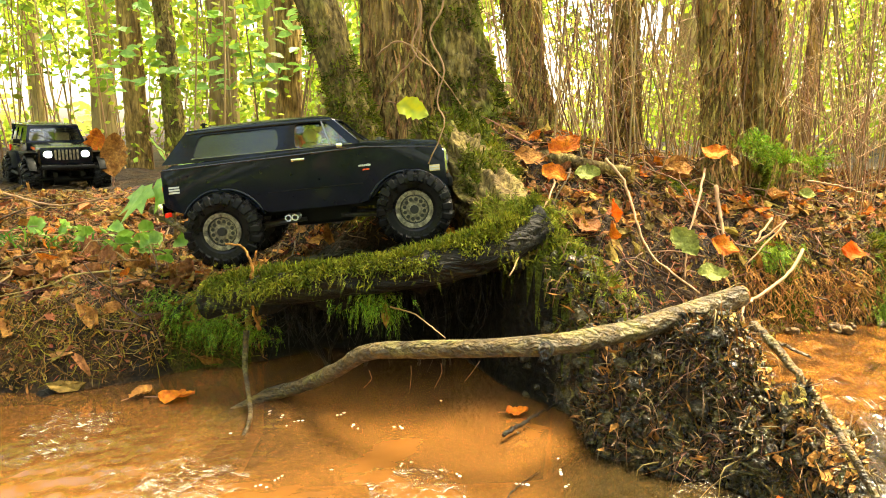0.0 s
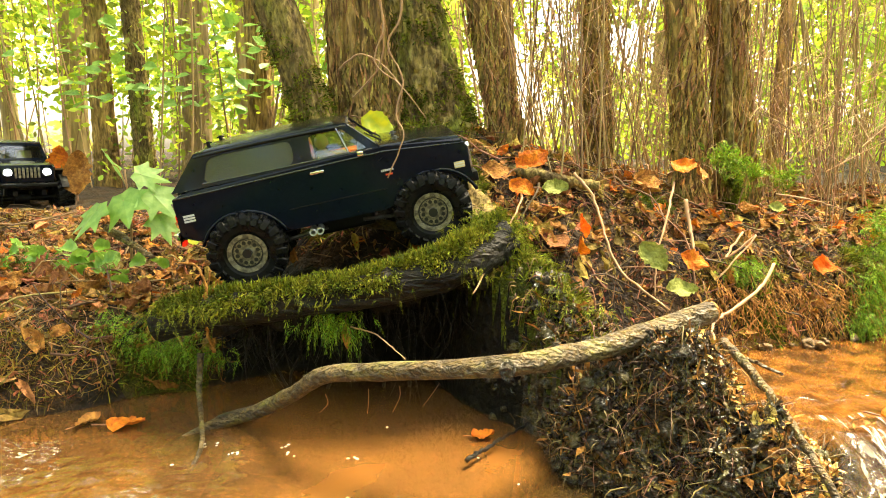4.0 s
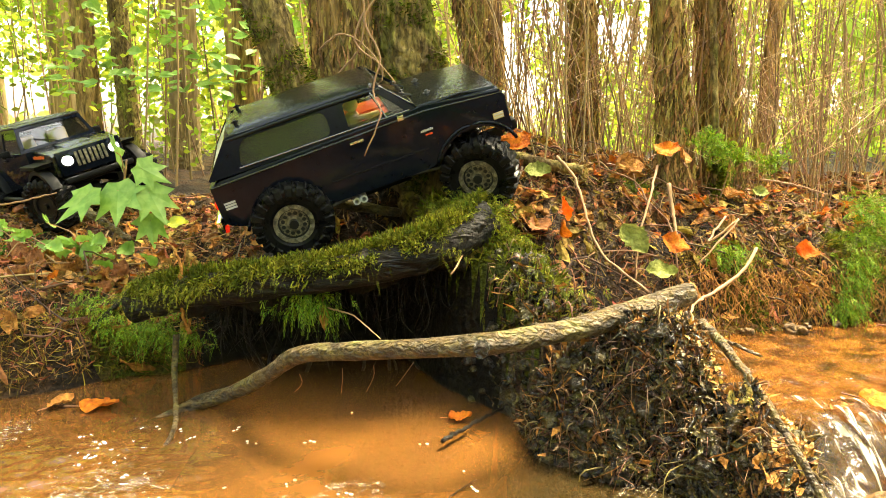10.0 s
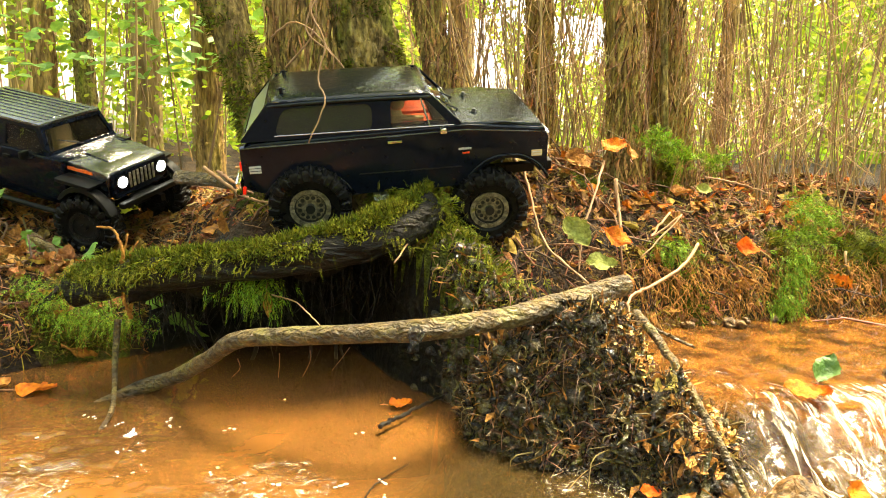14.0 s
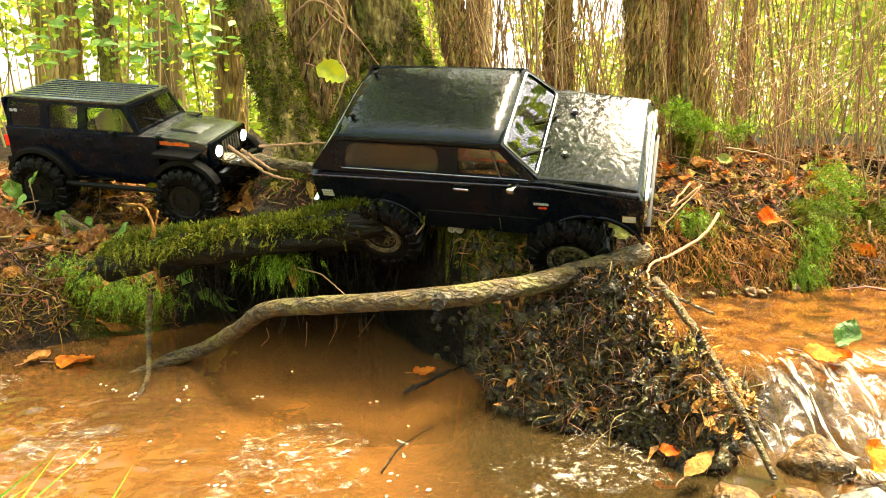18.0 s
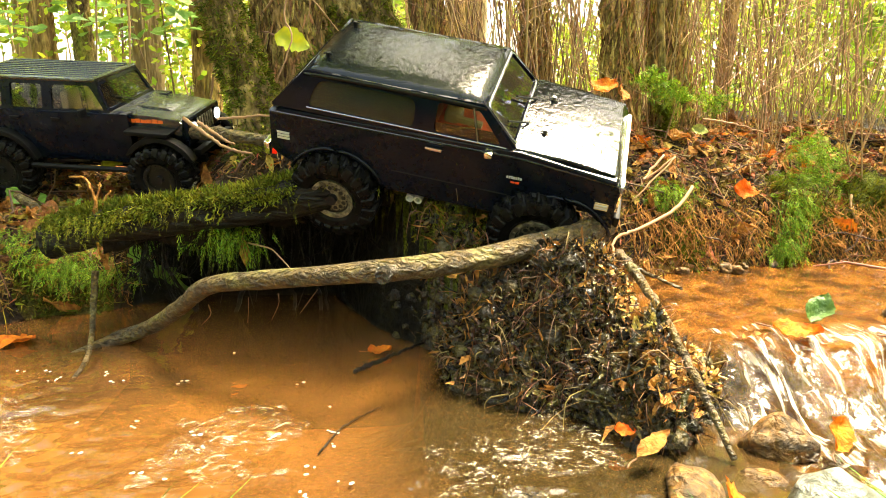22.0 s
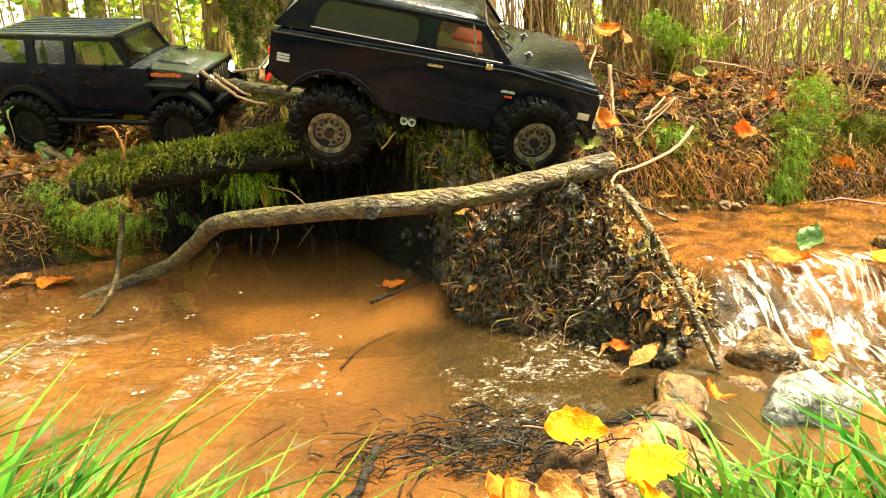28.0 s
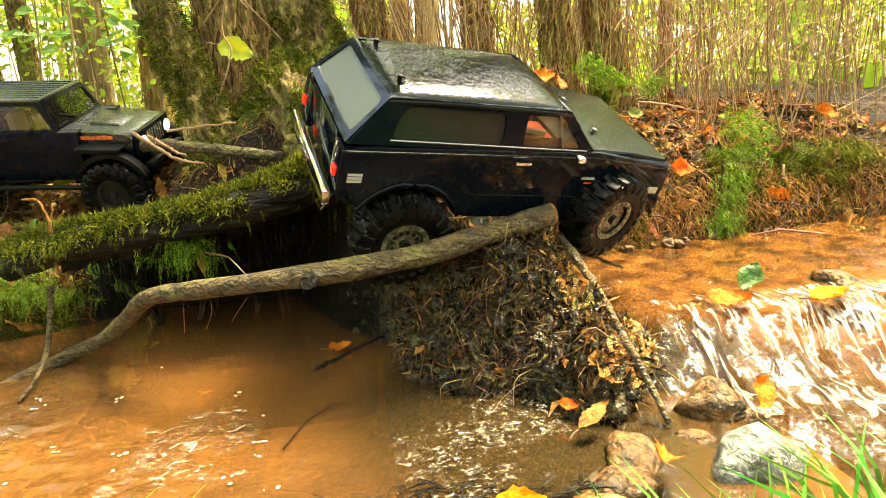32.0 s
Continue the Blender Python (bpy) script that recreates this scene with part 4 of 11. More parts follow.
        box(bm, -0.252, -0.246, s * 0.08 - 0.008, s * 0.08 + 0.008, 0.03, 0.037, 0.001)
        part("lower_lamp", bm, LENS_RED, car, "small glowing red lamp")
        bm = bmesh.new()
        for k in (0, 1):
            lo = [Vector((-0.05 + k * 0.0115 + 0.0058 * math.cos(t), s * 0.094, 0.009 + 0.0058 * math.sin(t))) for t in np.linspace(0, 2 * math.pi, 17)[:-1]]
            li = [Vector((-0.05 + k * 0.0115 + 0.0038 * math.cos(t), s * 0.094, 0.009 + 0.0038 * math.sin(t))) for t in np.linspace(0, 2 * math.pi, 17)[:-1]]
            ring(bm, lo, li, (0, -s * 0.03, 0))
        part("exhaust_tips", bm, DECAL_GREY, car, "twin round exhaust tips", True)
    bm = bmesh.new()
    o = rounded([(0.083, -0.092, zb + 0.004), (0.083, 0.092, zb + 0.004), (0.036, 0.0835, zt), (0.036, -0.0835, zt)], 0.001)
    i = rounded([(0.078, -0.084, zb + 0.009), (0.078, 0.084, zb + 0.009), (0.0405, 0.0775, zt - 0.005), (0.0405, -0.0775, zt - 0.005)], 0.006)
    ring(bm, o, i, (-0.004, 0, 0))
    part("windscreen_frame", bm, BLACK, car, smooth=True)
    bm = bmesh.new()
    sheet(bm, [Vector(q) - Vector((0.002, 0, 0)) for q in rounded([(0.0785, -0.085, zb + 0.008), (0.0785, 0.085, zb + 0.008), (0.040, 0.078, zt - 0.004), (0.040, -0.078, zt - 0.004)], 0.006)], (-0.001, 0, 0))
    part("windscreen", bm, GLASS_CLEAR, car, "clear windscreen reflecting foliage")
    bm = bmesh.new()
    ring(bm, rounded([(0.0815, -0.0865, zb + 0.0065), (0.0815, 0.0865, zb + 0.0065), (0.040, 0.0795, zt - 0.0025), (0.040, -0.0795, zt - 0.0025)], 0.006), rounded([(0.0805, -0.085, zb + 0.008), (0.0805, 0.085, zb + 0.008), (0.041, 0.078, zt - 0.004), (0.041, -0.078, zt - 0.004)], 0.006), (-0.002, 0, 0.001))
    part("windscreen_trim", bm, TRIM, car)
    for y in (-0.03, 0.035):
        bm = bmesh.new()
        cyl(bm, (0.087, y, 0.1225), (0.064, y - 0.04, 0.1425), 0.0013, 6)
        part("wiper", bm, PLASTIC, car, smooth=True)
    bm = bmesh.new()
    o = rounded([(-0.242, -0.094, zb), (-0.242, 0.094, zb), (-0.197, 0.0835, zt), (-0.197, -0.0835, zt)], 0.001)
    i = rounded([(-0.236, -0.084, zb + 0.007), (-0.236, 0.084, zb + 0.007), (-0.203, 0.076, zt - 0.007), (-0.203, -0.076, zt - 0.007)], 0.008)
    ring(bm, o, i, (0.004, 0, 0))
    part("rear_frame", bm, BLACK, car, smooth=True)
    bm = bmesh.new()
    sheet(bm, [Vector(q) + Vector((0.002, 0, 0)) for q in rounded([(-0.237, -0.085, zb + 0.006), (-0.237, 0.085, zb + 0.006), (-0.202, 0.077, zt - 0.006), (-0.202, -0.077, zt - 0.006)], 0.008)], (0.001, 0, 0))
    part("rear_window", bm, DUSTY, car, "dusty rear window")
    # roof, crowned
    v, f = [], []
    nx, ny = 14, 12
    for k, dz in ((0, 0), (1, -0.006)):
        for a in range(nx):
            for b in range(ny):
                u, w = a / (nx - 1) * 2 - 1, b / (ny - 1) * 2 - 1
                x = -0.08 + u * 0.118
                edge = max(abs(u) ** 10, abs(w) ** 8)
                v.append((x, w * 0.085, 0.1745 - 0.004 * w * w - 0.002 * u * u - 0.006 * edge + dz))
    for a in range(nx - 1):
        for b in range(ny - 1):
            q = a * ny + b
            f.append((q, q + ny, q + ny + 1, q + 1))
            f.append(tuple(nx * ny + t for t in (q, q + 1, q + ny + 1, q + ny)))
    rim = [b for b in range(ny)] + [a * ny + ny - 1 for a in range(1, nx)] + [(nx - 1) * ny + b for b in range(ny - 2, -1, -1)] + [a * ny for a in range(nx - 2, 0, -1)]
    f += [(rim[i], rim[(i + 1) % len(rim)], nx * ny + rim[(i + 1) % len(rim)], nx * ny + rim[i]) for i in range(len(rim))]
    link("roof", v, f, WET, car, "wet black roof with pooled rain")
    for y in (-0.05, 0.05):
        bm = bmesh.new()
        cyl(bm, (-0.178, y, 0.168), (-0.178, y, 0.178), 0.003, 8)
        cyl(bm, (-0.184, y, 0.1755), (-0.172, y, 0.1755), 0.0012, 6)
        part("roof_pin", bm, PLASTIC, car, smooth=True)
    bm = bmesh.new()
    box(bm, -0.258, -0.249, -0.098, 0.098, 0.034, 0.054, 0.003)
    part("rear_bumper", bm, CHROME, car, "bright chrome rear bumper", True)
    bm = bmesh.new()
    box(bm, 0.217, 0.226, -0.094, 0.094, 0.034, 0.05, 0.003)
    part("front_bumper", bm, PLASTIC, car, smooth=True)
    bm = bmesh.new()
    box(bm, -0.03, 0.0, -0.055, -0.012, 0.06, 0.1, 0.006)
    box(bm, -0.042, -0.03, -0.055, -0.012, 0.08, 0.145, 0.006)
    box(bm, -0.03, 0.0, 0.012, 0.055, 0.06, 0.1, 0.006)
    box(bm, -0.042, -0.03, 0.012, 0.055, 0.08, 0.145, 0.006)
    part("seat", bm, SEAT_RED, car, "red front seats", True)
    bm = bmesh.new()
    box(bm, 0.045, 0.08, -0.085, 0.085, 0.09, 0.118, 0.004)
    part("dashboard", bm, PLASTIC, car, smooth=True)
    bm = bmesh.new()
    box(bm, -0.022, 0.0, -0.052, -0.018, 0.1, 0.128, 0.009, 3)
    bmesh.ops.create_icosphere(bm, subdivisions=2, radius=0.012, matrix=Matrix.Translation((-0.008, -0.035, 0.14)))
    cyl(bm, (-0.005, -0.05, 0.12), (0.03, -0.052, 0.118), 0.005, 8)
    part("doll", bm, TAN, car, "plain tan toy driver figure", True)
    for y0, y1 in ((-0.075, -0.006), (0.006, 0.075)):
        bm = bmesh.new()
        box(bm, -0.03, 0.05, y0, y1, 0.062, 0.113, 0.006)
        part("seat_cushion", bm, SEAT_RED, car, "bright red seat cushion", True)
    underbody(car, -0.1525, 0.1525, 0.098, R)
    wheels = {}
    for key, x, y in (("rn", -0.1525, -0.1), ("rf", -0.1525, 0.1), ("fn", 0.1525, -0.1), ("ff", 0.1525, 0.1)):
        wheels[key] = make_wheel(car, R, 0.046, RIM)
        wheels[key].matrix_basis = pose(x, y, 0)
    for key, x in (("ra", -0.1525), ("fa", 0.1525)):
        wheels[key] = axle(car, 0.1)
        wheels[key].matrix_basis = pose(x, 0, 0)
    enlarge(car)
    return car, wheels


def make_jeep():
    car = tagged(new("toy_jeep"), "black four-door model off-roader with glowing headlights", "model truck", group="model trucks")
    R = 0.06
    side = [(-0.222, 0.05), (-0.215, 0.036)] + arch(-0.155, 0.004, 0.066, 148, 28, 10) + [(-0.085, 0.02), (0.085, 0.02), (0.1, 0.045), (0.1, 0.112), (-0.218, 0.112)]
    for s in (-1, 1):
        bm = bmesh.new()
        prism(bm, side, s * 0.084, s * 0.06, 0.003)
        part("body_side", bm, BLACK, car, smooth=True)
    bm = bmesh.new()
    box(bm, -0.219, -0.2, -0.062, 0.062, 0.036, 0.112, 0.003)
    part("tailgate", bm, BLACK, car, smooth=True)
    bm = bmesh.new()
    box(bm, -0.2, 0.06, -0.062, 0.062, 0.04, 0.05)
    part("floor_pan", bm, PLASTIC, car)
    bm = bmesh.new()
    prism(bm, [(0.06, 0.06), (0.19, 0.052), (0.196, 0.096), (0.188, 0.102), (0.13, 0.108), (0.06, 0.113)], -0.072, 0.072, 0.006)
    part("hood", bm, ROOF_WET, car, "wet black hood", True)
    bm = bmesh.new()
    prism(bm, [(0.09, 0.107), (0.16, 0.102), (0.152, 0.109), (0.1, 0.115)], -0.03, 0.03, 0.004)
    part("hood_scoop", bm, ROOF_WET, car, smooth=True)
    bm = bmesh.new()
    box(bm, 0.198, 0.21, -0.066, 0.066, 0.05, 0.103, 0.005)
    g = part("grille", bm, BLACK, car, smooth=True)
    bm = bmesh.new()
    for k in range(7):
        y = -0.0285 + k * 0.0095
        box(bm, 0.2095, 0.2115, y - 0.0028, y + 0.0028, 0.064, 0.095, 0.001)
    part("grille_slots", bm, RIM, g, "seven pale grille slots")
    for s in (-1, 1):
        bm = bmesh.new()
        cyl(bm, (0.206, s * 0.048, 0.0815), (0.2135, s * 0.048, 0.0815), 0.0098, 20)
        part("headlight", bm, LENS_WHITE, car, "glowing white round headlight", True)
        bm = bmesh.new()
        ou = [Vector((0.2125, s * 0.048 + 0.0135 * math.cos(t), 0.0815 + 0.0135 * math.sin(t))) for t in np.linspace(0, 2 * math.pi, 25)[:-1]]
        inn = [Vector((0.2125, s * 0.048 + 0.0115 * math.cos(t), 0.0815 + 0.0115 * math.sin(t))) for t in np.linspace(0, 2 * math.pi, 25)[:-1]]
        ring(bm, ou, inn, (-0.004, 0, 0))
        part("headlight_ring", bm, PLASTIC, car, smooth=True)
        # flares
        for cx, a0, a1 in ((-0.155, 160, 15), (0.155, 150, 25)):
            bm = bmesh.new()
            o = arch(cx, 0.004, 0.073, a0, a1, 12)
            i = arch(cx, 0.004, 0.066, a0, a1, 12)
            prism(bm, o + i[::-1], s * 0.08, s * 0.1, 0.002)
            part("fender_flare", bm, PLASTIC, car, "matt black fender flare", True)
        bm = bmesh.new()
        cyl(bm, (-0.095, s * 0.1, 0.012), (0.095, s * 0.1, 0.012), 0.005, 10)
        part("rock_slider", bm, PLASTIC, car, smooth=True)
        zb, zt, yb, yt = 0.11, 0.164, 0.08, 0.067
        Y = lambda z: s * (yb + (yt - yb) * (z - zb) / (zt - zb))
        P = lambda x, z: (x, Y(z), z)
        for x0, x1, x1t in ((-0.218, -0.135, -0.135), (-0.135, -0.055, -0.055), (-0.055, 0.064, 0.037)):
            bm = bmesh.new()
            ring(bm, rounded([P(x0, zb), P(x1, zb), P(x1t, zt), P(x0, zt)], 0.001), rounded([P(x0 + 0.009, zb + 0.005), P(x1 - 0.009, zb + 0.005), P(x1t - 0.009, zt - 0.007), P(x0 + 0.009, zt - 0.007)], 0.005), (0, -s * 0.004, 0))
            part("window_surround", bm, BLACK, car, smooth=True)
            bm = bmesh.new()
            sheet(bm, [Vector(q) - Vector((0, s * 0.002, 0)) for q in rounded([P(x0 + 0.008, zb + 0.004), P(x1 - 0.008, zb + 0.004), P(x1t - 0.008, zt - 0.006), P(x0 + 0.008, zt - 0.006)], 0.005)], (0, -s * 0.001, 0))
            part("side_window", bm, GLASS_CLEAR, car, "clear side window")
        for x in (-0.128, -0.048):
            bm = bmesh.new()
            box(bm, x, x + 0.018, s * 0.086 - 0.002, s * 0.086 + 0.002, 0.096, 0.1005, 0.001)
            part("door_handle", bm, PLASTIC, car)
        bm = bmesh.new()
        box(bm, 0.02, 0.028, s * 0.097 - 0.009, s * 0.097 + 0.009, 0.108, 0.123, 0.003)
        cyl(bm, (0.03, s * 0.086, 0.106), (0.024, s * 0.095, 0.112), 0.002, 6)
        part("door_mirror", bm, PLASTIC, car, smooth=True)
        bm = bmesh.new()
        box(bm, -0.226, -0.218, s * 0.078 - 0.007, s * 0.078 + 0.007, 0.073, 0.095, 0.002)
        part("tail_lamp", bm, LENS_RED, car, "glowing red tail lamp")
        bars(car, 0.086, 0.0945, 7, 0.0094, 0.0072, 0.0013, s * 0.0726, DECAL_ORANGE, "hood_decal")
        bars(car, -0.205, 0.141, 2, 0.006, 0.006, 0.003, s * 0.0765, DECAL_GREY, "window_sticker")
        bm = bmesh.new()
        prism(bm, [(0.1, 0.08), (0.178, 0.078), (0.184, 0.086), (0.1, 0.088)], s * 0.07, s * 0.105, 0.003)
        part("front_fender", bm, PLASTIC, car, smooth=True)
    bm = bmesh.new()
    ring(bm, rounded([(0.064, -0.077, 0.111), (0.064, 0.077, 0.111), (0.038, 0.067, 0.167), (0.038, -0.067, 0.167)], 0.001), rounded([(0.0607, -0.07, 0.118), (0.0607, 0.07, 0.118), (0.0427, 0.062, 0.157), (0.0427, -0.062, 0.157)], 0.005), (-0.004, 0, 0))
    part("windscreen_frame", bm, BLACK, car, smooth=True)
    bm = bmesh.new()
    sheet(bm, [Vector(q) - Vector((0.002, 0, 0)) for q in rounded([(0.0611, -0.071, 0.117), (0.0611, 0.071, 0.117), (0.0423, 0.063, 0.158), (0.0423, -0.063, 0.158)], 0.005)], (-0.001, 0, 0))
    part("windscreen", bm, GLASS_CLEAR, car, "pale clear windscreen")
    bm = bmesh.new()
    cyl(bm, (0.064, 0.0, 0.117), (0.053, -0.045, 0.135), 0.0012, 6)
    part("wiper", bm, PLASTIC, car, smooth=True)
    bm = bmesh.new()
    box(bm, -0.217, 0.041, -0.068, 0.068, 0.162, 0.1695, 0.004)
    roof = part("roof", bm, ROOF_WET, car, "wet ribbed black roof", True)
    for k in range(9):
        bm = bmesh.new()
        y = -0.054 + k * 0.0135
        box(bm, -0.205, 0.03, y - 0.0022, y + 0.0022, 0.169, 0.1712, 0.0008, 1)
        part("roof_rib", bm, ROOF_WET, roof)
    bm = bmesh.new()
    box(bm, -0.2215, -0.217, -0.074, 0.074, 0.112, 0.166, 0.002)
    part("rear_door_top", bm, BLACK, car, smooth=True)
    bm = bmesh.new()
    box(bm, 0.216, 0.230, -0.07, 0.07, 0.036, 0.048, 0.004)
    box(bm, 0.2, 0.218, -0.03, 0.03, 0.03, 0.046, 0.003)
    part("front_bumper", bm, PLASTIC, car, smooth=True)
    bm = bmesh.new()
    box(bm, -0.238, -0.22, -0.08, 0.08, 0.034, 0.05, 0.005)
    part("rear_bumper", bm, PLASTIC, car, smooth=True)
    bm = bmesh.new()
    for y in (-0.035, 0.035):
        box(bm, -0.03, 0.0, y - 0.02, y + 0.02, 0.05, 0.09, 0.006)
        box(bm, -0.045, -0.03, y - 0.02, y + 0.02, 0.07, 0.14, 0.006)
    part("seat", bm, TAN, car, "tan seats", True)
    for o in car.children:
        if o.name.split(".")[0] in ("grille", "headlight", "headlight_ring", "front_bumper"):
            o.location.x -= 0.007
    for o in car.children_recursive:
        if o.type == "MESH":
            o.data.transform(Matrix.Diagonal((1, 1.08, 1, 1)))
    underbody(car, -0.155, 0.155, 0.1, R)
    wheels = {}
    for key, x, y in (("rn", -0.155, -0.1), ("rf", -0.155, 0.1), ("fn", 0.155, -0.1), ("ff", 0.155, 0.1)):
        wheels[key] = make_wheel(car, R, 0.046, RIM_DARK)
        wheels[key].matrix_basis = pose(x, y, 0)
    for key, x in (("ra", -0.155), ("fa", 0.155)):
        wheels[key] = axle(car, 0.1)
        wheels[key].matrix_basis = pose(x, 0, 0)
    enlarge(car)
    return car, wheels


truck, truck_wheels = make_truck()
jeep, jeep_wheels = make_jeep()

# ---- trees ----
def make_tree(x, y, lean, r0, r1, material, label, tall=6.0, flare=1.7, name="tree", curve=0.0, rough=0.1, sides=20, crown=True, seed=0):
    root = tagged(new(name), label, "tree")
    z0 = float(height(x, y, False)) - 0.05
    pts = [(x, y, z0), (x + lean[0] * 0.14, y + lean[1] * 0.14, z0 + 0.14), (x + lean[0] * 0.35 + curve * 0.03, y + lean[1] * 0.35, z0 + 0.35), (x + lean[0] * 1.0, y + lean[1], z0 + 1.0), (x + lean[0] * 2.2 - curve * 0.1, y + lean[1] * 2.2, z0 + 2.5), (x + lean[0] * 4, y + lean[1] * 4, z0 + tall)]
    noisy_tube("trunk", pts, [r0 * flare, r0 * 1.15, r0 * 1.04, r0, (r0 + r1) / 2, r1], 200, sides, material, root, wob=rough, seed=seed, furrow=0.07 if r0 < 0.06 else 0.05)
    if material is BARK_MOSSY and y < 1:
        me = root.children[0].data
        pick = [v for v in me.vertices if v.co.z < z0 + (0.42 if r0 > 0.02 else 0.12) and v.normal.y < 0.3 and vnoise(v.co.x, v.co.z, 0.05, 4) + 0.5 > 1.5 * (v.co.z - z0 - 0.1)]
        pick = [v for v in pick if rng.random() < 900 / max(len(pick), 900)]
        p = Pile()
        tufts(p, [v.co[:] for v in pick], [v.normal[:] for v in pick], 0.011, 0.0013, 6, 0.4)
        p.make("moss", MOSS, root, "green moss on the bark", smooth=False)
    if crown:
        p, lv = Pile(), Pile()
        top = np.array(pts[-1])
        for k in range(9):
            a = k * 2.4 + seed
            s = np.array(pts[4]) + (top - np.array(pts[4])) * (0.15 + 0.09 * k)
            e = s + np.array([math.cos(a), math.sin(a), 0.45]) * (0.9 + 0.08 * k)
            p.tube(bend([s, (s + e) / 2 + (0, 0, 0.1), e], 8), np.linspace(r1 * 0.5, 0.006, 8), 6)
            for j in range(90):
                c = s + (e - s) * (0.3 + 0.75 * rng.random()) + rng.normal(size=3) * 0.22
                leaf_fan(lv, c, rng.normal(size=3) * (1, 1, 0.4), (0, 0, 1) + rng.normal(size=3) * 0.4, 0.1, 0.07, segs=1)
        p.make("limbs", material, root)
        lv.make("crown", FOLIAGE, root, "thin green leaf crown", smooth=False)
    return root


BIG = [
    # x, y, lean, foot radius, top radius
    (-0.025, 0.86, (-0.06, 0.03), 0.085, 0.07, BARK, "thick old tree trunk with furrowed brown bark", 1.3),
    (0.13, 0.83, (-0.22, 0.05), 0.068, 0.055, BARK_MOSSY, "thick mossy tree trunk beside the old tree", 1.5),
    (-0.085, 0.70, (-0.32, 0.1), 0.038, 0.03, BARK_MOSSY, "leaning mossy tree trunk growing from the root", 1.8),
    (0.297, 0.80, (-0.22, 0.05), 0.028, 0.022, BARK, "slim leaning brown tree trunk", 1.6),
    (0.549, 1.0, (-0.04, 0.02), 0.031, 0.026, BARK, "straight tree trunk with flaking brown bark", 1.3),
    (0.672, 0.68, (-0.1, 0.02), 0.029, 0.025, BARK, "tree trunk with rough brown bark and twigs", 1.3),
    (0.815, 0.76, (-0.1, 0.02), 0.036, 0.03, BARK, "smooth light brown tree trunk", 1.3),
    (0.765, 0.68, (-0.09, 0.0), 0.0065, 0.006, BARK_MOSSY, "thin mossy stem with ivy at its foot", 2.0),
    (1.22, 1.35, (0.04, 0.02), 0.02, 0.016, BARK, "slim brown forked tree trunk", 1.4),
    (-0.52, 2.0, (0.0, 0.02), 0.045, 0.04, BARK, "brown tree trunk behind the truck", 1.3),
    (-1.06, 3.0, (0.02, 0.0), 0.065, 0.06, BARK_HAZED, "tree trunk farther back, sunlight painted in its pale bark", 1.3),
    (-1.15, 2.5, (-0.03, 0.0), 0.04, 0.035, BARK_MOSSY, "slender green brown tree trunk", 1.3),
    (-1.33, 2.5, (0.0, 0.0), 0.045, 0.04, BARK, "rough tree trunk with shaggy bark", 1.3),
    (-0.85, 3.3, (0.01, 0.0), 0.045, 0.04, BARK_HAZED, "tree trunk in the distance, paled in colour for haze", 1.3),
    (0.42, 1.6, (-0.06, 0.0), 0.028, 0.02, BARK, "slim leaning trunk farther back", 1.4),
]
for i, (x, y, lean, r0, r1, m, lab, fl) in enumerate(BIG):
    make_tree(x, y, lean, r0, r1, m, lab, flare=fl, seed=i, sides=150 if r0 > 0.06 else 72, rough=0.1, crown=r0 > 0.03)


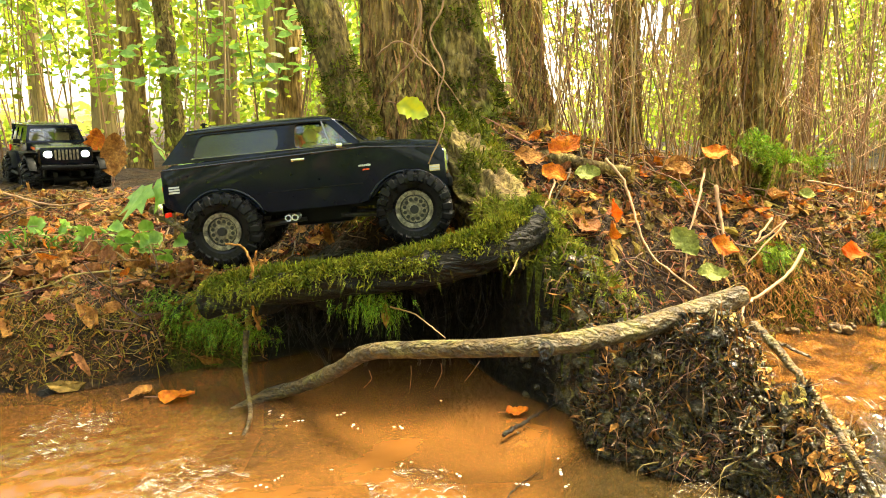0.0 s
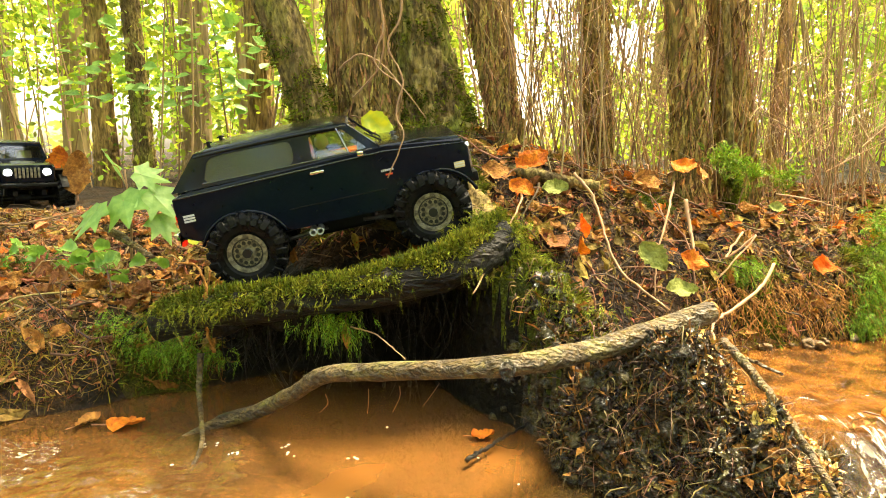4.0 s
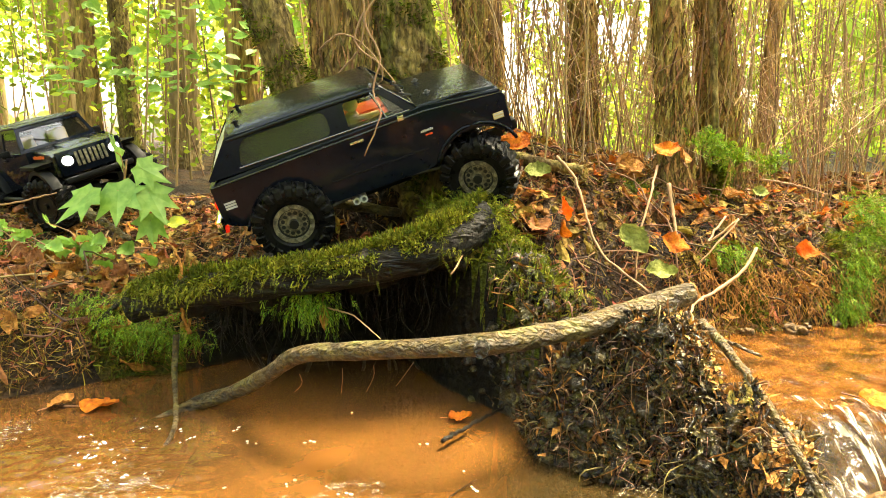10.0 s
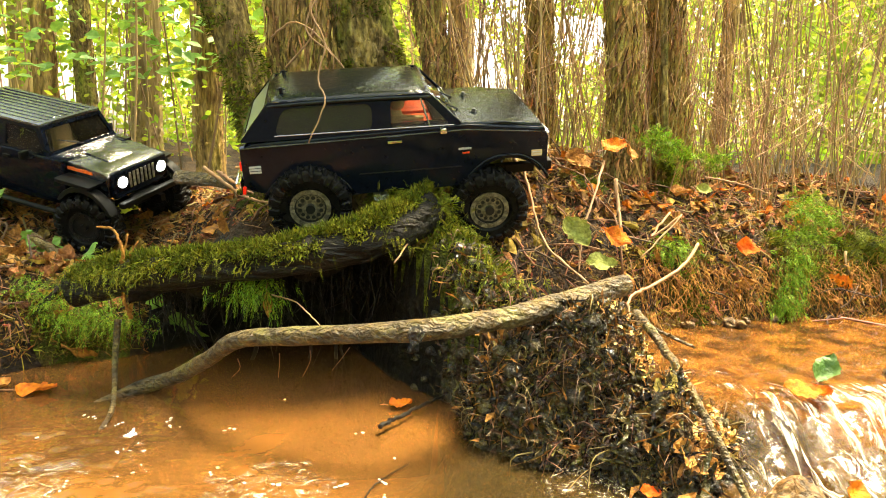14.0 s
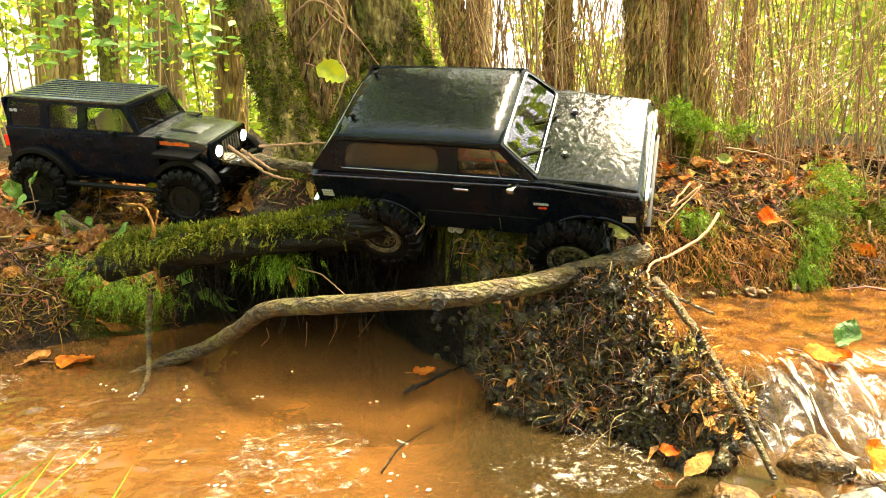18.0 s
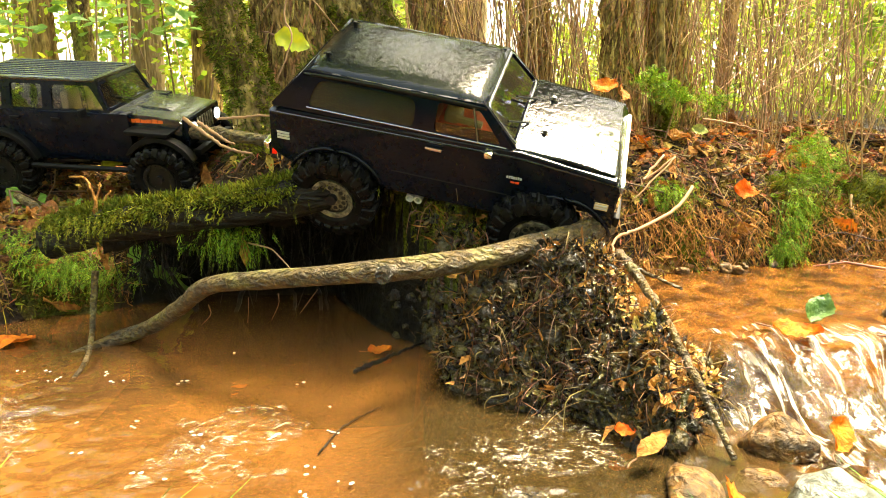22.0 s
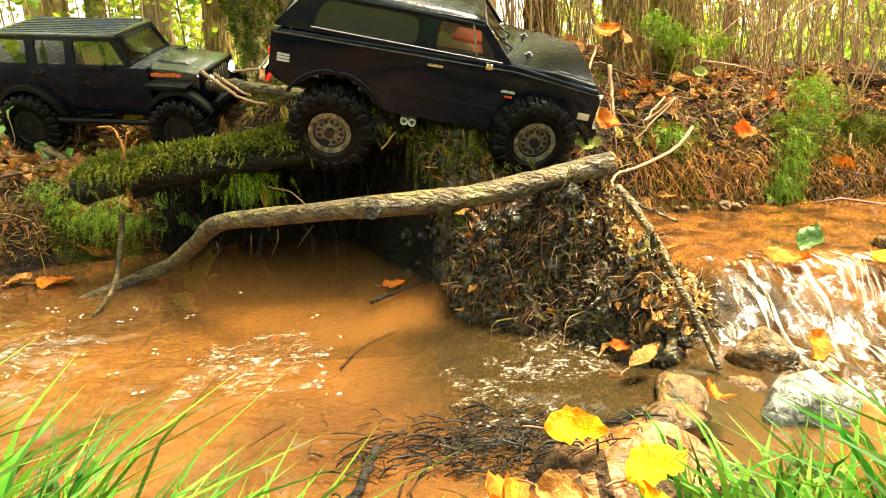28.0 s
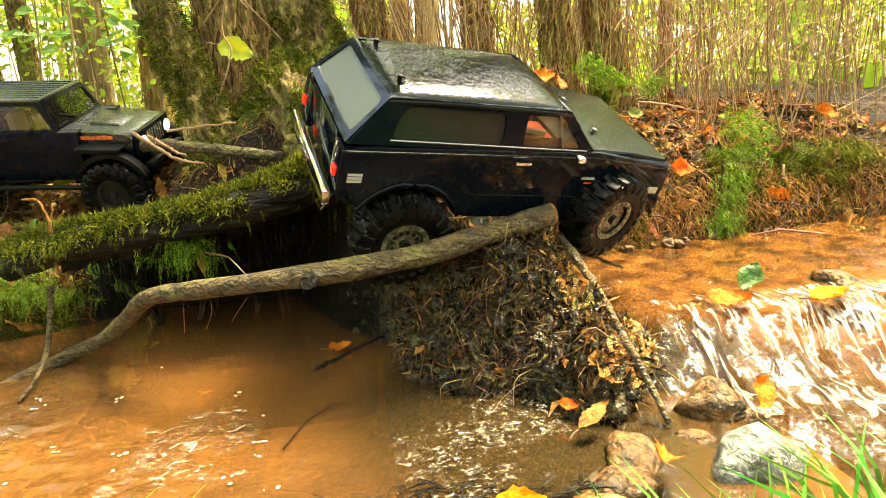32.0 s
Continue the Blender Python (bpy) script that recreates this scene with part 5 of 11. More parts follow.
# ---- thin stems, far woods, foliage ----
def far_woods():
    p = Pile()
    for k in range(420):
        far = rng.random() ** 1.6
        y = 1.15 + 7.5 * far
        x = (rng.random() * 2 - 1) * (0.9 + y) * 0.85 + (0.35 if k % 3 else 0.0)
        if x < 0.25 and y < 1.6:
            continue
        z = float(height(x, y, False)) - 0.05
        r = 0.0016 + 0.003 * rng.random() ** 2 + 0.0007 * y
        lean = rng.normal(size=2) * 0.14
        h = 1.4 + 3.0 * rng.random()
        p.tube(bend([(x, y, z), (x + lean[0] * h * 0.4 + rng.normal() * 0.02, y, z + h * 0.4), (x + lean[0] * h, y + lean[1] * h, z + h)], 5), np.linspace(r, r * 0.6, 5), 5, cap=False)
    tagged(p.make("brushwood", STEM), "dense thin dry brown stems of the undergrowth", "undergrowth", kind="stuff")
    p = Pile()
    for k in range(110):
        d, a = 5 + 18 * rng.random(), 2 * math.pi * rng.random()
        x, y = d * math.cos(a), d * math.sin(a)
        z = float(height(x, y, False)) - 0.1
        r = 0.05 + 0.012 * d * rng.random()
        p.tube([(x, y, z), (x + rng.normal() * 0.15, y, z + 4), (x + rng.normal() * 0.3, y, z + 9)], [r * 1.2, r, r * 0.6], 8, cap=False)
    tagged(p.make("far_trunks", BARK_HAZED), "distant tree trunks with haze painted as pale bark", "woods", kind="stuff")

    def leaves(name, n, y0, y1, size, material, label, zlo, zhi, power=1.0, around=False):
        y = y0 + (y1 - y0) * rng.random(n) ** power
        x = (rng.random(n) * 2 - 1) * (1.0 + y) * 0.85
        if around:
            a = 2 * np.pi * rng.random(n)
            x, y = y * np.cos(a), y * np.sin(a)
            out = ~((y > 0) & (np.abs(x) < 0.8 * y))
            x, y = x[out], y[out]
            n = len(x)
        z = zlo + (zhi * (0.5 + np.hypot(x, y) * 0.12) - zlo) * rng.random(n)
        keep = vnoise(x * 1.0 / (0.4 + 0.12 * y), z / (0.4 + 0.12 * y), 0.55, 8) > -0.38
        x, y, z = x[keep], y[keep], z[keep]
        k = len(x)
        c = np.stack([x, y, z], -1)
        a = rng.normal(size=(k, 3)) * (1, 0.6, 0.6)
        a /= np.linalg.norm(a, axis=1)[:, None]
        b = np.cross(a, rng.normal(size=(k, 3)) * (0.5, 1.0, 0.6))
        b /= np.linalg.norm(b, axis=1)[:, None]
        s = (size * (0.5 + rng.random(k)) * (0.6 + 0.16 * np.hypot(x, y)))[:, None]
        v = np.stack([c - a * s, c - a * s * 0.2 + b * s * 0.55, c + a * s * 0.5 + b * s * 0.4, c + a * s * 1.1, c + a * s * 0.5 - b * s * 0.4, c - a * s * 0.2 - b * s * 0.55], 1).reshape(-1, 3)
        f = np.arange(6 * k).reshape(k, 6)
        tagged(link(name, v, f, material, smooth=False), label, "foliage", kind="stuff")

    leaves("foliage_near", 20000, 1.6, 4.0, 0.013, FOLIAGE, "yellow green leaves of the undergrowth", 0.36, 2.6)
    leaves("foliage", 52000, 3.2, 9.0, 0.021, FOLIAGE, "bright yellow green woodland foliage", 0.22, 3.2)
    # leaves outside the view, added to darken reflections and cut low sky light
    leaves("foliage_around", 11000, 4.0, 9.0, 0.09, FOLIAGE, "unseen green foliage added round the clearing to dim reflections", 0.0, 3.6, around=True)
    # an unseen canopy added overhead to break up the sky's light and reflections
    k = 15000
    x, y, z = 14 * rng.random(k) - 7, 13 * rng.random(k) - 4, 3.4 + 2.6 * rng.random(k)
    keep = vnoise(x + 0.4 * z, y, 0.9, 17) + 0.6 * vnoise(x, y, 0.35, 18) > -0.05
    # a gap left open along the sun's path
    keep &= np.hypot(x - 1.9 - 0.36 * (z - 4.5), y - 0.9 - 0.24 * (z - 4.5)) + 0.3 * vnoise(x, y, 0.5, 19) > 1.15
    c = np.stack([x, y, z], -1)[keep]
    k = len(c)
    a, b = rng.normal(size=(2, k, 3)) * (1, 1, 0.45)
    a /= np.linalg.norm(a, axis=1)[:, None]
    b -= a * (a * b).sum(1)[:, None]
    b /= np.linalg.norm(b, axis=1)[:, None]
    w = 0.07 + 0.07 * rng.random((k, 1))
    v = np.stack([c - a * w, c - a * w * 0.2 + b * w * 0.6, c + a * w * 0.5 + b * w * 0.4, c + a * w * 1.1, c + a * w * 0.5 - b * w * 0.4, c - a * w * 0.2 - b * w * 0.6], 1).reshape(-1, 3)
    tagged(link("canopy", v, np.arange(6 * k).reshape(k, 6), FOLIAGE, smooth=False), "unseen leaf cover added overhead to break up the sky", "foliage", kind="stuff")
    leaves("foliage_far", 42000, 8.0, 22.0, 0.028, FOLIAGE_HAZED, "far woods foliage with haze painted as paler green", 0.2, 4.2)


far_woods()


# ---- litter, twigs, moss, debris, grass ----
def normal_at(x, y):
    e = 0.012
    gx = (height(x + e, y, False) - height(x - e, y, False)) / (2 * e)
    gy = (height(x, y + e, False) - height(x, y - e, False)) / (2 * e)
    n = np.stack([-gx, -gy, np.ones_like(gx)], -1)
    return n / np.linalg.norm(n, axis=-1)[..., None]


def scatter(n, x0, x1, y0, y1, zmin=0.01, test=None):
    x, y = x0 + (x1 - x0) * rng.random(n), y0 + (y1 - y0) * rng.random(n)
    z = height(x, y)
    ok = z > zmin
    if test is not None:
        ok &= test(x, y, z)
    x, y, z = x[ok], y[ok], z[ok]
    return np.stack([x, y, z], -1), normal_at(x, y)


def shreds(name, pts, nrm, length, width, material, label, category, tilt=0.35, cup=0.35, curl=0.5, sag=0.0, kind="stuff", along=None, parent=None):
    """Crumpled scraps: each a bent, cupped strip with a ragged outline."""
    k = len(pts)
    d = np.cross(nrm, rng.normal(size=(k, 3))) + nrm * (tilt * rng.normal(size=(k, 1)))
    if along is not None:
        d = np.asarray(along) + 0.25 * d
    d[:, 2] -= sag * rng.random(k)
    d /= np.linalg.norm(d, axis=1)[:, None] + 1e-9
    sd = np.cross(d, nrm + rng.normal(size=(k, 3)) * 0.45)
    sd /= np.linalg.norm(sd, axis=1)[:, None] + 1e-9
    up = np.cross(sd, d)
    ln = length * (0.3 + 1.1 * rng.random((k, 1)) ** 1.6)
    wd = width * (0.3 + 1.0 * rng.random((k, 1)) ** 1.3)
    bow = curl * rng.normal(size=(k, 1))
    fold = cup * rng.normal(size=(k, 1))
    rows = []
    for t, prof in ((0.0, 0.25), (0.3, 0.9), (0.7, 0.95), (1.0, 0.35)):
        mid = pts + nrm * (0.003 + 0.12 * wd) + d * ln * (t - 0.5) + up * ln * bow * (t - 0.5) ** 2
        for side in (-1, 0, 1):
            w = wd * prof * 0.5 * (0.45 + 1.1 * rng.random((k, 1)))
            rows.append(mid + d * ln * 0.09 * rng.normal(size=(k, 1)) + sd * w * side + up * (w * abs(side) * fold + wd * 0.1 * rng.normal(size=(k, 1))))
    v = np.stack(rows, 1).reshape(-1, 3)
    q = np.array([(3 * i + j, 3 * i + j + 1, 3 * i + j + 4, 3 * i + j + 3) for i in range(3) for j in range(2)])
    f = (12 * np.arange(k)[:, None, None] + q[None]).reshape(-1, 4)
    if parent:
        return link(name, v, f, material, parent, label, smooth=False)
    return tagged(link(name, v, f, material, smooth=False), label, category, kind=kind)


def leaf_cover(name, pts, nrm, size, material, label, lift=0.3):
    return shreds(name, pts, nrm, size * 1.25, size * 0.72, material, label, "leaf litter", lift, 0.5, 0.7)


def cover():
    hollow = lambda x, y, z: (y < 0.62) & (x > -0.3) & (x < np.interp(y, [0.1, 0.3, 0.5, 0.7], [0.33, 0.2, 0.13, 0.08]) - 0.05) & (z < 0.26)
    dry = lambda x, y, z: (moss_field(x, y) < 0.35 + 0.3 * rng.random(len(x))) & ~hollow(x, y, z)
    gentle = lambda x, y, z: dry(x, y, z) & (rng.random(len(x)) < 0.22 + 0.78 * sm(y - foot_y(x), 0.1, 0.24))
    leaf_cover("leaf_litter", *scatter(12000, -1.2, 1.5, 0.25, 1.4, 0.055, gentle), 0.028, LITTER, "curled brown fallen leaves covering the bank")
    wet = lambda x, y, z: (x - 0.25 * (y - 0.1) + 0.06 * rng.normal(size=len(x)) < 0.49) & (y < 0.3)
    leaf_cover("wet_litter", *scatter(2200, 0.1, 0.65, -0.22, 0.2, 0.045, wet), 0.015, LITTER_WET, "dark wet rotting leaves on the dam", 0.4)
    on_slope = lambda x, y, z: (z > 0.015) & (z < 0.2)
    leaf_cover("slope_litter", *scatter(620, 0.42, 0.63, -0.16, 0.26, 0.015, on_slope), 0.018, LEAF_TAN, "brown leaf scraps on the ochre mud slope")
    for m, n, lab in ((LEAF_TAN, 1500, "tan"), (LEAF_ORANGE, 240, "orange")):
        leaf_cover("bright_litter", *scatter(n, -1.1, 1.5, 0.33, 1.2, 0.06, gentle), 0.038, m, lab + " fallen leaves scattered over the bank")
    # twigs
    p = Pile()
    pts, nrm = scatter(950, -1.2, 1.5, 0.36, 1.3, 0.06, dry)
    for c, n in zip(pts, nrm):
        d = np.cross(n, rng.normal(size=3))
        d /= np.linalg.norm(d)
        ln = 0.025 + 0.12 * rng.random() ** 3
        q = c + n * 0.006
        bow = rng.normal(size=(2, 3)) * ln * 0.16
        p.tube(bend([q - d * ln, q - d * ln * 0.3 + bow[0] + n * 0.006, q + d * ln * 0.35 + bow[1] + n * 0.01, q + d * ln + n * 0.012 * rng.random()], 9), np.linspace(0.0021, 0.0008, 9) * (0.4 + 1.1 * rng.random() ** 2), 4)
    tagged(p.make("twigs", TWIG), "dead brown twigs lying over the leaf litter", "twigs", kind="stuff")
    # short straw and needles
    p = Pile()
    pts, nrm = scatter(2600, -1.1, 1.4, 0.34, 1.15, 0.04, dry)
    for c, n in zip(pts, nrm):
        d = np.cross(n, rng.normal(size=3)) + n * 0.25 * rng.normal()
        d /= np.linalg.norm(d)
        ln = 0.012 + 0.025 * rng.random()
        p.tube([c + n * 0.005 - d * ln, c + n * 0.008 + rng.normal(size=3) * 0.002, c + n * 0.007 + d * ln], 0.0005 + 0.0007 * rng.random(), 3, cap=False)
    tagged(p.make("straw", STRAW), "pale straw and needles strewn over the bank", "straw", kind="stuff")
    # upright dry stems at the bank's crest
    p = Pile()
    for k in range(330):
        x, y = 0.25 + 1.25 * rng.random(), 0.62 + 0.6 * rng.random()
        z = float(height(x, y, False))
        h = 0.25 + 0.9 * rng.random() ** 1.5
        l = rng.normal(size=2) * 0.24
        p.tube(bend([(x, y, z - 0.01), (x + l[0] * h * 0.5 + 0.015 * rng.normal(), y + 0.02 * rng.normal(), z + h * 0.5), (x + l[0] * h, y + l[1] * h * 0.4, z + h)], 6), np.linspace(0.0018, 0.0009, 6) * (0.4 + rng.random()), 4, cap=False)
        for j in range(3):
            u = 0.2 + 0.6 * rng.random()
            s = np.array([x + l[0] * h * u, y + l[1] * h * 0.4 * u, z + h * u])
            d = np.array([rng.normal(), 0.5 * rng.normal(), 0.6 + 0.5 * rng.random()]) * (0.05 + 0.12 * rng.random())
            p.tube(bend([s, s + d * 0.5 + (0, 0, 0.01 * rng.normal()), s + d], 5), np.linspace(0.0011, 0.0005, 5), 3, cap=False)
    tagged(p.make("dry_stalks", STEM), "thin upright dry stalks on the bank", "undergrowth", kind="stuff")
    # moss
    p = Pile()
    pts, nrm = scatter(46000, -0.75, 1.45, 0.12, 1.0, 0.02, lambda x, y, z: moss_field(x, y) * (0.7 + 0.5 * vnoise(x, y, 0.05, 2)) > 0.3 + 0.35 * rng.random(len(x)))
    tufts(p, pts, nrm, 0.013, 0.0013, 5, 0.2)
    tagged(p.make("bank_moss", MOSS, smooth=False), "green moss over the roots and bank", "moss", kind="stuff")
    # roots and fibres hanging on the dam
    p = Pile()
    pts, nrm = scatter(700, 0.2, 0.55, -0.22, 0.26, 0.05)
    for c, n in zip(pts, nrm):
        d = rng.normal(size=3)
        ln = 0.01 + 0.05 * rng.random() ** 3
        p.tube(bend([c + n * 0.004, c + n * 0.014 + d * ln * 0.4, c + n * 0.008 + d * ln * 0.7 + (0, 0, -ln * 0.6)], 6), np.linspace(0.0009, 0.0004, 6) * (0.5 + rng.random()), 4)
    tagged(p.make("root_fibres", TWIG), "tangled roots and fibres in the mud of the dam", "roots", kind="stuff")
    # clods of mud and drooping strands on the dam
    p = Pile()
    pts, nrm = scatter(1000, 0.16, 0.62, -0.2, 0.26, 0.0)
    for c, n in zip(pts, nrm):
        r = 0.004 + 0.012 * rng.random() ** 2
        a = rng.normal(size=(14, 3))
        a /= np.linalg.norm(a, axis=1)[:, None]
        ring6 = np.array([(math.cos(t), math.sin(t)) for t in np.arange(6) * math.pi / 3])
        v = [c - (0, 0, r * 0.5)] + [c + np.array([q[0] * r, q[1] * r, -0.3 * r]) * (0.8 + 0.5 * rng.random()) for q in ring6] + [c + np.array([q[0] * r * 0.7, q[1] * r * 0.7, 0.5 * r]) * (0.7 + 0.6 * rng.random()) for q in ring6] + [c + (0, 0, 0.75 * r)]
        p.add(v, [(0, 1 + (i + 1) % 6, 1 + i) for i in range(6)] + [(1 + i, 1 + (i + 1) % 6, 7 + (i + 1) % 6, 7 + i) for i in range(6)] + [(7 + i, 7 + (i + 1) % 6, 13) for i in range(6)])
    tagged(p.make("dam_clods", MUD), "lumps of wet brown mud on the dam", "mud", kind="stuff")
    p = Pile()
    pts, nrm = scatter(520, 0.2, 0.64, -0.18, 0.2, 0.06)
    for c, n in zip(pts, nrm):
        out = np.array([n[0], n[1] - 0.3, 0]) + 0.9 * rng.normal(size=3) * (1, 1, 0)
        ln = 0.012 + 0.045 * rng.random() ** 3
        p.tube(bend([c + n * 0.002, c + n * 0.008 + out * 0.012 - (0, 0, ln * 0.2), c + out * ln * 0.55 - (0, 0, ln)], 6), np.linspace(0.0009, 0.0003, 6) * (0.4 + 1.0 * rng.random() ** 2), 4, cap=False)
    tagged(p.make("root_strands", STRAW), "brown root strands hanging down the dam", "roots", kind="stuff")
    # matted scraps on the dam, dark and wet in front, ochre towards the cascade
    on_dam = lambda x, y, z: (z > 0.05) & (y < 0.21) & (rng.random(len(x)) > 0.85 * sm(x + 0.25 * y + 0.04 * vnoise(x, y, 0.04, 51), 0.42, 0.5) * sm(z, 0.06, 0.11))
    shreds("dam_scraps", *scatter(15000, 0.14, 0.6, -0.2, 0.3, 0.05, on_dam), 0.03, 0.006, LITTER_WET, "dark matted leaf scraps and peat on the dam", "debris", 0.5, 0.6, 0.9, 0.5)
    shreds("ochre_scraps", *scatter(9000, 0.36, 0.66, -0.18, 0.3, 0.06, lambda x, y, z: rng.random(len(x)) < sm(x + 0.25 * y, 0.40, 0.5) * sm(z, 0.05, 0.1)), 0.018, 0.008, OCHRE, "ochre stained leaf scraps beside the cascade", "debris", 0.5, 0.6, 0.9, 0.3)
    shreds("dam_straw", *scatter(2600, 0.16, 0.6, -0.2, 0.3, 0.06, on_dam), 0.045, 0.0014, LEAF_TAN, "tan dead stalks and roots matted in the dam", "roots", 0.4, 0.3, 0.9, 0.6)
    # duff: fine brown crumbs and fibres between the leaves
    shreds("duff", *scatter(30000, -1.1, 1.45, 0.25, 1.2, 0.055, dry), 0.016, 0.0042, DUFF, "fine brown crumbs and bark shreds over the soil", "leaf litter", 0.5, 0.5, 0.8)
    shreds("needles", *scatter(15000, -1.1, 1.45, 0.25, 1.1, 0.055, dry), 0.034, 0.0016, STRAW, "thin dry grass stems and needles over the soil", "straw", 0.4, 0.3, 0.6)
    # dead moss and grass fringe hanging down the banks
    fringe = lambda x, y, z: (y < foot_y(x) + 0.13) & ~hollow(x, y, z) & ((x < -0.3) | (x > 0.55))
    shreds("bank_fringe", *scatter(60000, -1.0, 1.4, 0.25, 0.66, 0.06, fringe), 0.03, 0.0014, FRINGE, "brown green dead moss hanging down the bank", "moss", 0.3, 0.3, 0.6, 1.2)
    # grass of the near bank
    def blades(name, n, x0, x1, y0, y1, tall, label):
        k = n
        x, y = x0 + (x1 - x0) * rng.random(k), y0 + (y1 - y0) * rng.random(k)
        z = height(x, y) - 0.01
        b = np.stack([x, y, z], -1)
        d = np.stack([rng.normal(size=k) * 0.5, rng.normal(size=k) * 0.4 + 0.15, np.ones(k)], -1)
        d /= np.linalg.norm(d, axis=1)[:, None]
        s = np.cross(d, rng.normal(size=(k, 3)))
        s /= np.linalg.norm(s, axis=1)[:, None]
        h = (tall(x, y) * (0.35 + 0.8 * rng.random(k)))[:, None]
        w = (0.0016 + 0.0016 * rng.random(k))[:, None]
        side = np.stack([d[:, 0], d[:, 1], 0 * d[:, 0]], -1)
        m1, m2, t = b + d * h * 0.4, b + d * h * 0.75 + side * h * 0.25, b + d * h + side * h * 0.75 - np.array([0, 0, 0.12]) * h
        v = np.stack([b - s * w, b + s * w, m1 + s * w, m2 + s * w * 0.7, t, m2 - s * w * 0.7, m1 - s * w], 1).reshape(-1, 3)
        i = 7 * np.arange(k)[:, None]
        f = np.concatenate([i + np.array([[0, 1, 2, 6]]), i + np.array([[6, 2, 3, 5]])]).tolist() + (i + np.array([[5, 3, 4]])).tolist()
        tagged(link(name, v, f, GRASS, smooth=False), label, "grass", kind="stuff")
    blades("grass", 2900, -0.4, 0.085, -0.68, -0.52, lambda x, y: np.interp(x, [-0.25, -0.1, 0.09], [0.19, 0.18, 0.155]), "long green grass on the near bank")
    blades("grass_tuft", 700, 0.33, 0.6, -0.62, -0.42, lambda x, y: np.interp(x, [0.33, 0.5], [0.08, 0.15]), "green grass tuft beside the cascade")
    blades("bank_grass", 160, -0.98, -0.72, 0.62, 0.8, lambda x, y: 0.06 + 0 * x, "short green grass under the model truck")


def bark_flakes():
    """Loose vertical plates of bark on the near trunks."""
    for tree in [o for o in bpy.data.objects if o.name.split(".")[0] == "tree" and o.parent is None]:
        trunk = [o for o in tree.children if o.name.startswith("trunk")][0].data
        n = len(trunk.vertices)
        co, no = np.empty(3 * n), np.empty(3 * n)
        trunk.vertices.foreach_get("co", co)
        trunk.vertices.foreach_get("normal", no)
        co, no = co.reshape(-1, 3), no.reshape(-1, 3)
        wide = np.ptp(co[:60, 0])
        pick = np.flatnonzero((co[:, 2] < 1.15) & (no[:, 1] < 0.35))
        if co[0, 1] > 1.3 or not len(pick) or trunk.materials[0] is not BARK or wide > 0.2:
            continue
        pick = rng.choice(pick, size=int(900 + 9000 * min(wide, 0.2)), replace=True)
        shreds("shaggy_bark", co[pick] + rng.normal(size=(len(pick), 3)) * (0, 0, 0.01), no[pick], 0.045, 0.006, FLAKE, "loose plates of bark", "", 0.1, 0.3, 0.25, along=(0, 0, 1), parent=tree)


cover()
bark_flakes()

# ---- single leaves, plants, vines, moss clumps, stones ----
def leaf_mesh(length, width, curl, wave, seed, n=9, m=5):
    """An ovate leaf with a folded midrib, toothed edge and curled tip, lying along x."""
    g = np.random.default_rng(seed)
    v, f = [], []
    n, m = n + 4, m + 2
    fold = (0.1 + 0.7 * g.random(), 0.1 + 0.7 * g.random())
    skew, twist = 0.12 * g.normal(), 0.5 * g.normal()
    for i in range(n):
        t = i / (n - 1)
        w = width * 0.5 * (math.sin(math.pi * t ** 0.85) ** 0.75 if 0 < t < 1 else 0.03)
        tooth = (1 + 0.14 * (i % 2) + 0.1 * g.normal(), 1 + 0.14 * ((i + 1) % 2) + 0.1 * g.normal())
        for j in range(m):
            s = j / (m - 1) * 2 - 1
            ws = w * (tooth[0] if s < 0 else tooth[1])
            rise = fold[0] if s < 0 else fold[1]
            v.append((t * length + skew * s * w, s * ws + 0.1 * skew * length * math.sin(3 * t), curl * length * (t - 0.4) ** 2 + rise * abs(s) ** 1.5 * w + twist * (t - 0.5) * s * w + (wave + 0.03) * width * math.sin(7 * t + 2.5 * s + seed) + 0.035 * width * g.normal()))
    for i in range(n - 1):
        for j in range(m - 1):
            a = i * m + j
            f.append((a, a + m, a + m + 1, a + 1))
    return np.array(v), f


def fallen_leaf(pos, size, material, label, turn=0.0, tilt=0.0, roll=0.0, wide=0.62, seed=1, curl=0.35, name="leaf", on_ground=False):
    v, f = leaf_mesh(size, size * wide, curl, 0.05, seed)
    root = tagged(new(name), label, "leaf", group="fallen leaves")
    link("blade", v - np.array([size / 2, 0, 0]), f, material, root)
    p = Pile()
    p.tube(bend([(-size / 2, 0, 0.0), (-size * 0.68, 0.01 * size, 0.01 * size), (-size * 0.85, -0.05 * size, 0.05 * size)], 5), 0.02 * size, 5)
    p.make("stalk", TWIG, root)
    x, y, z = pos
    if on_ground:
        z = max(float(height(x, y)), POOL + 0.002) + 0.006
    root.matrix_basis = pose(x, y, z, roll, tilt, turn)
    return root


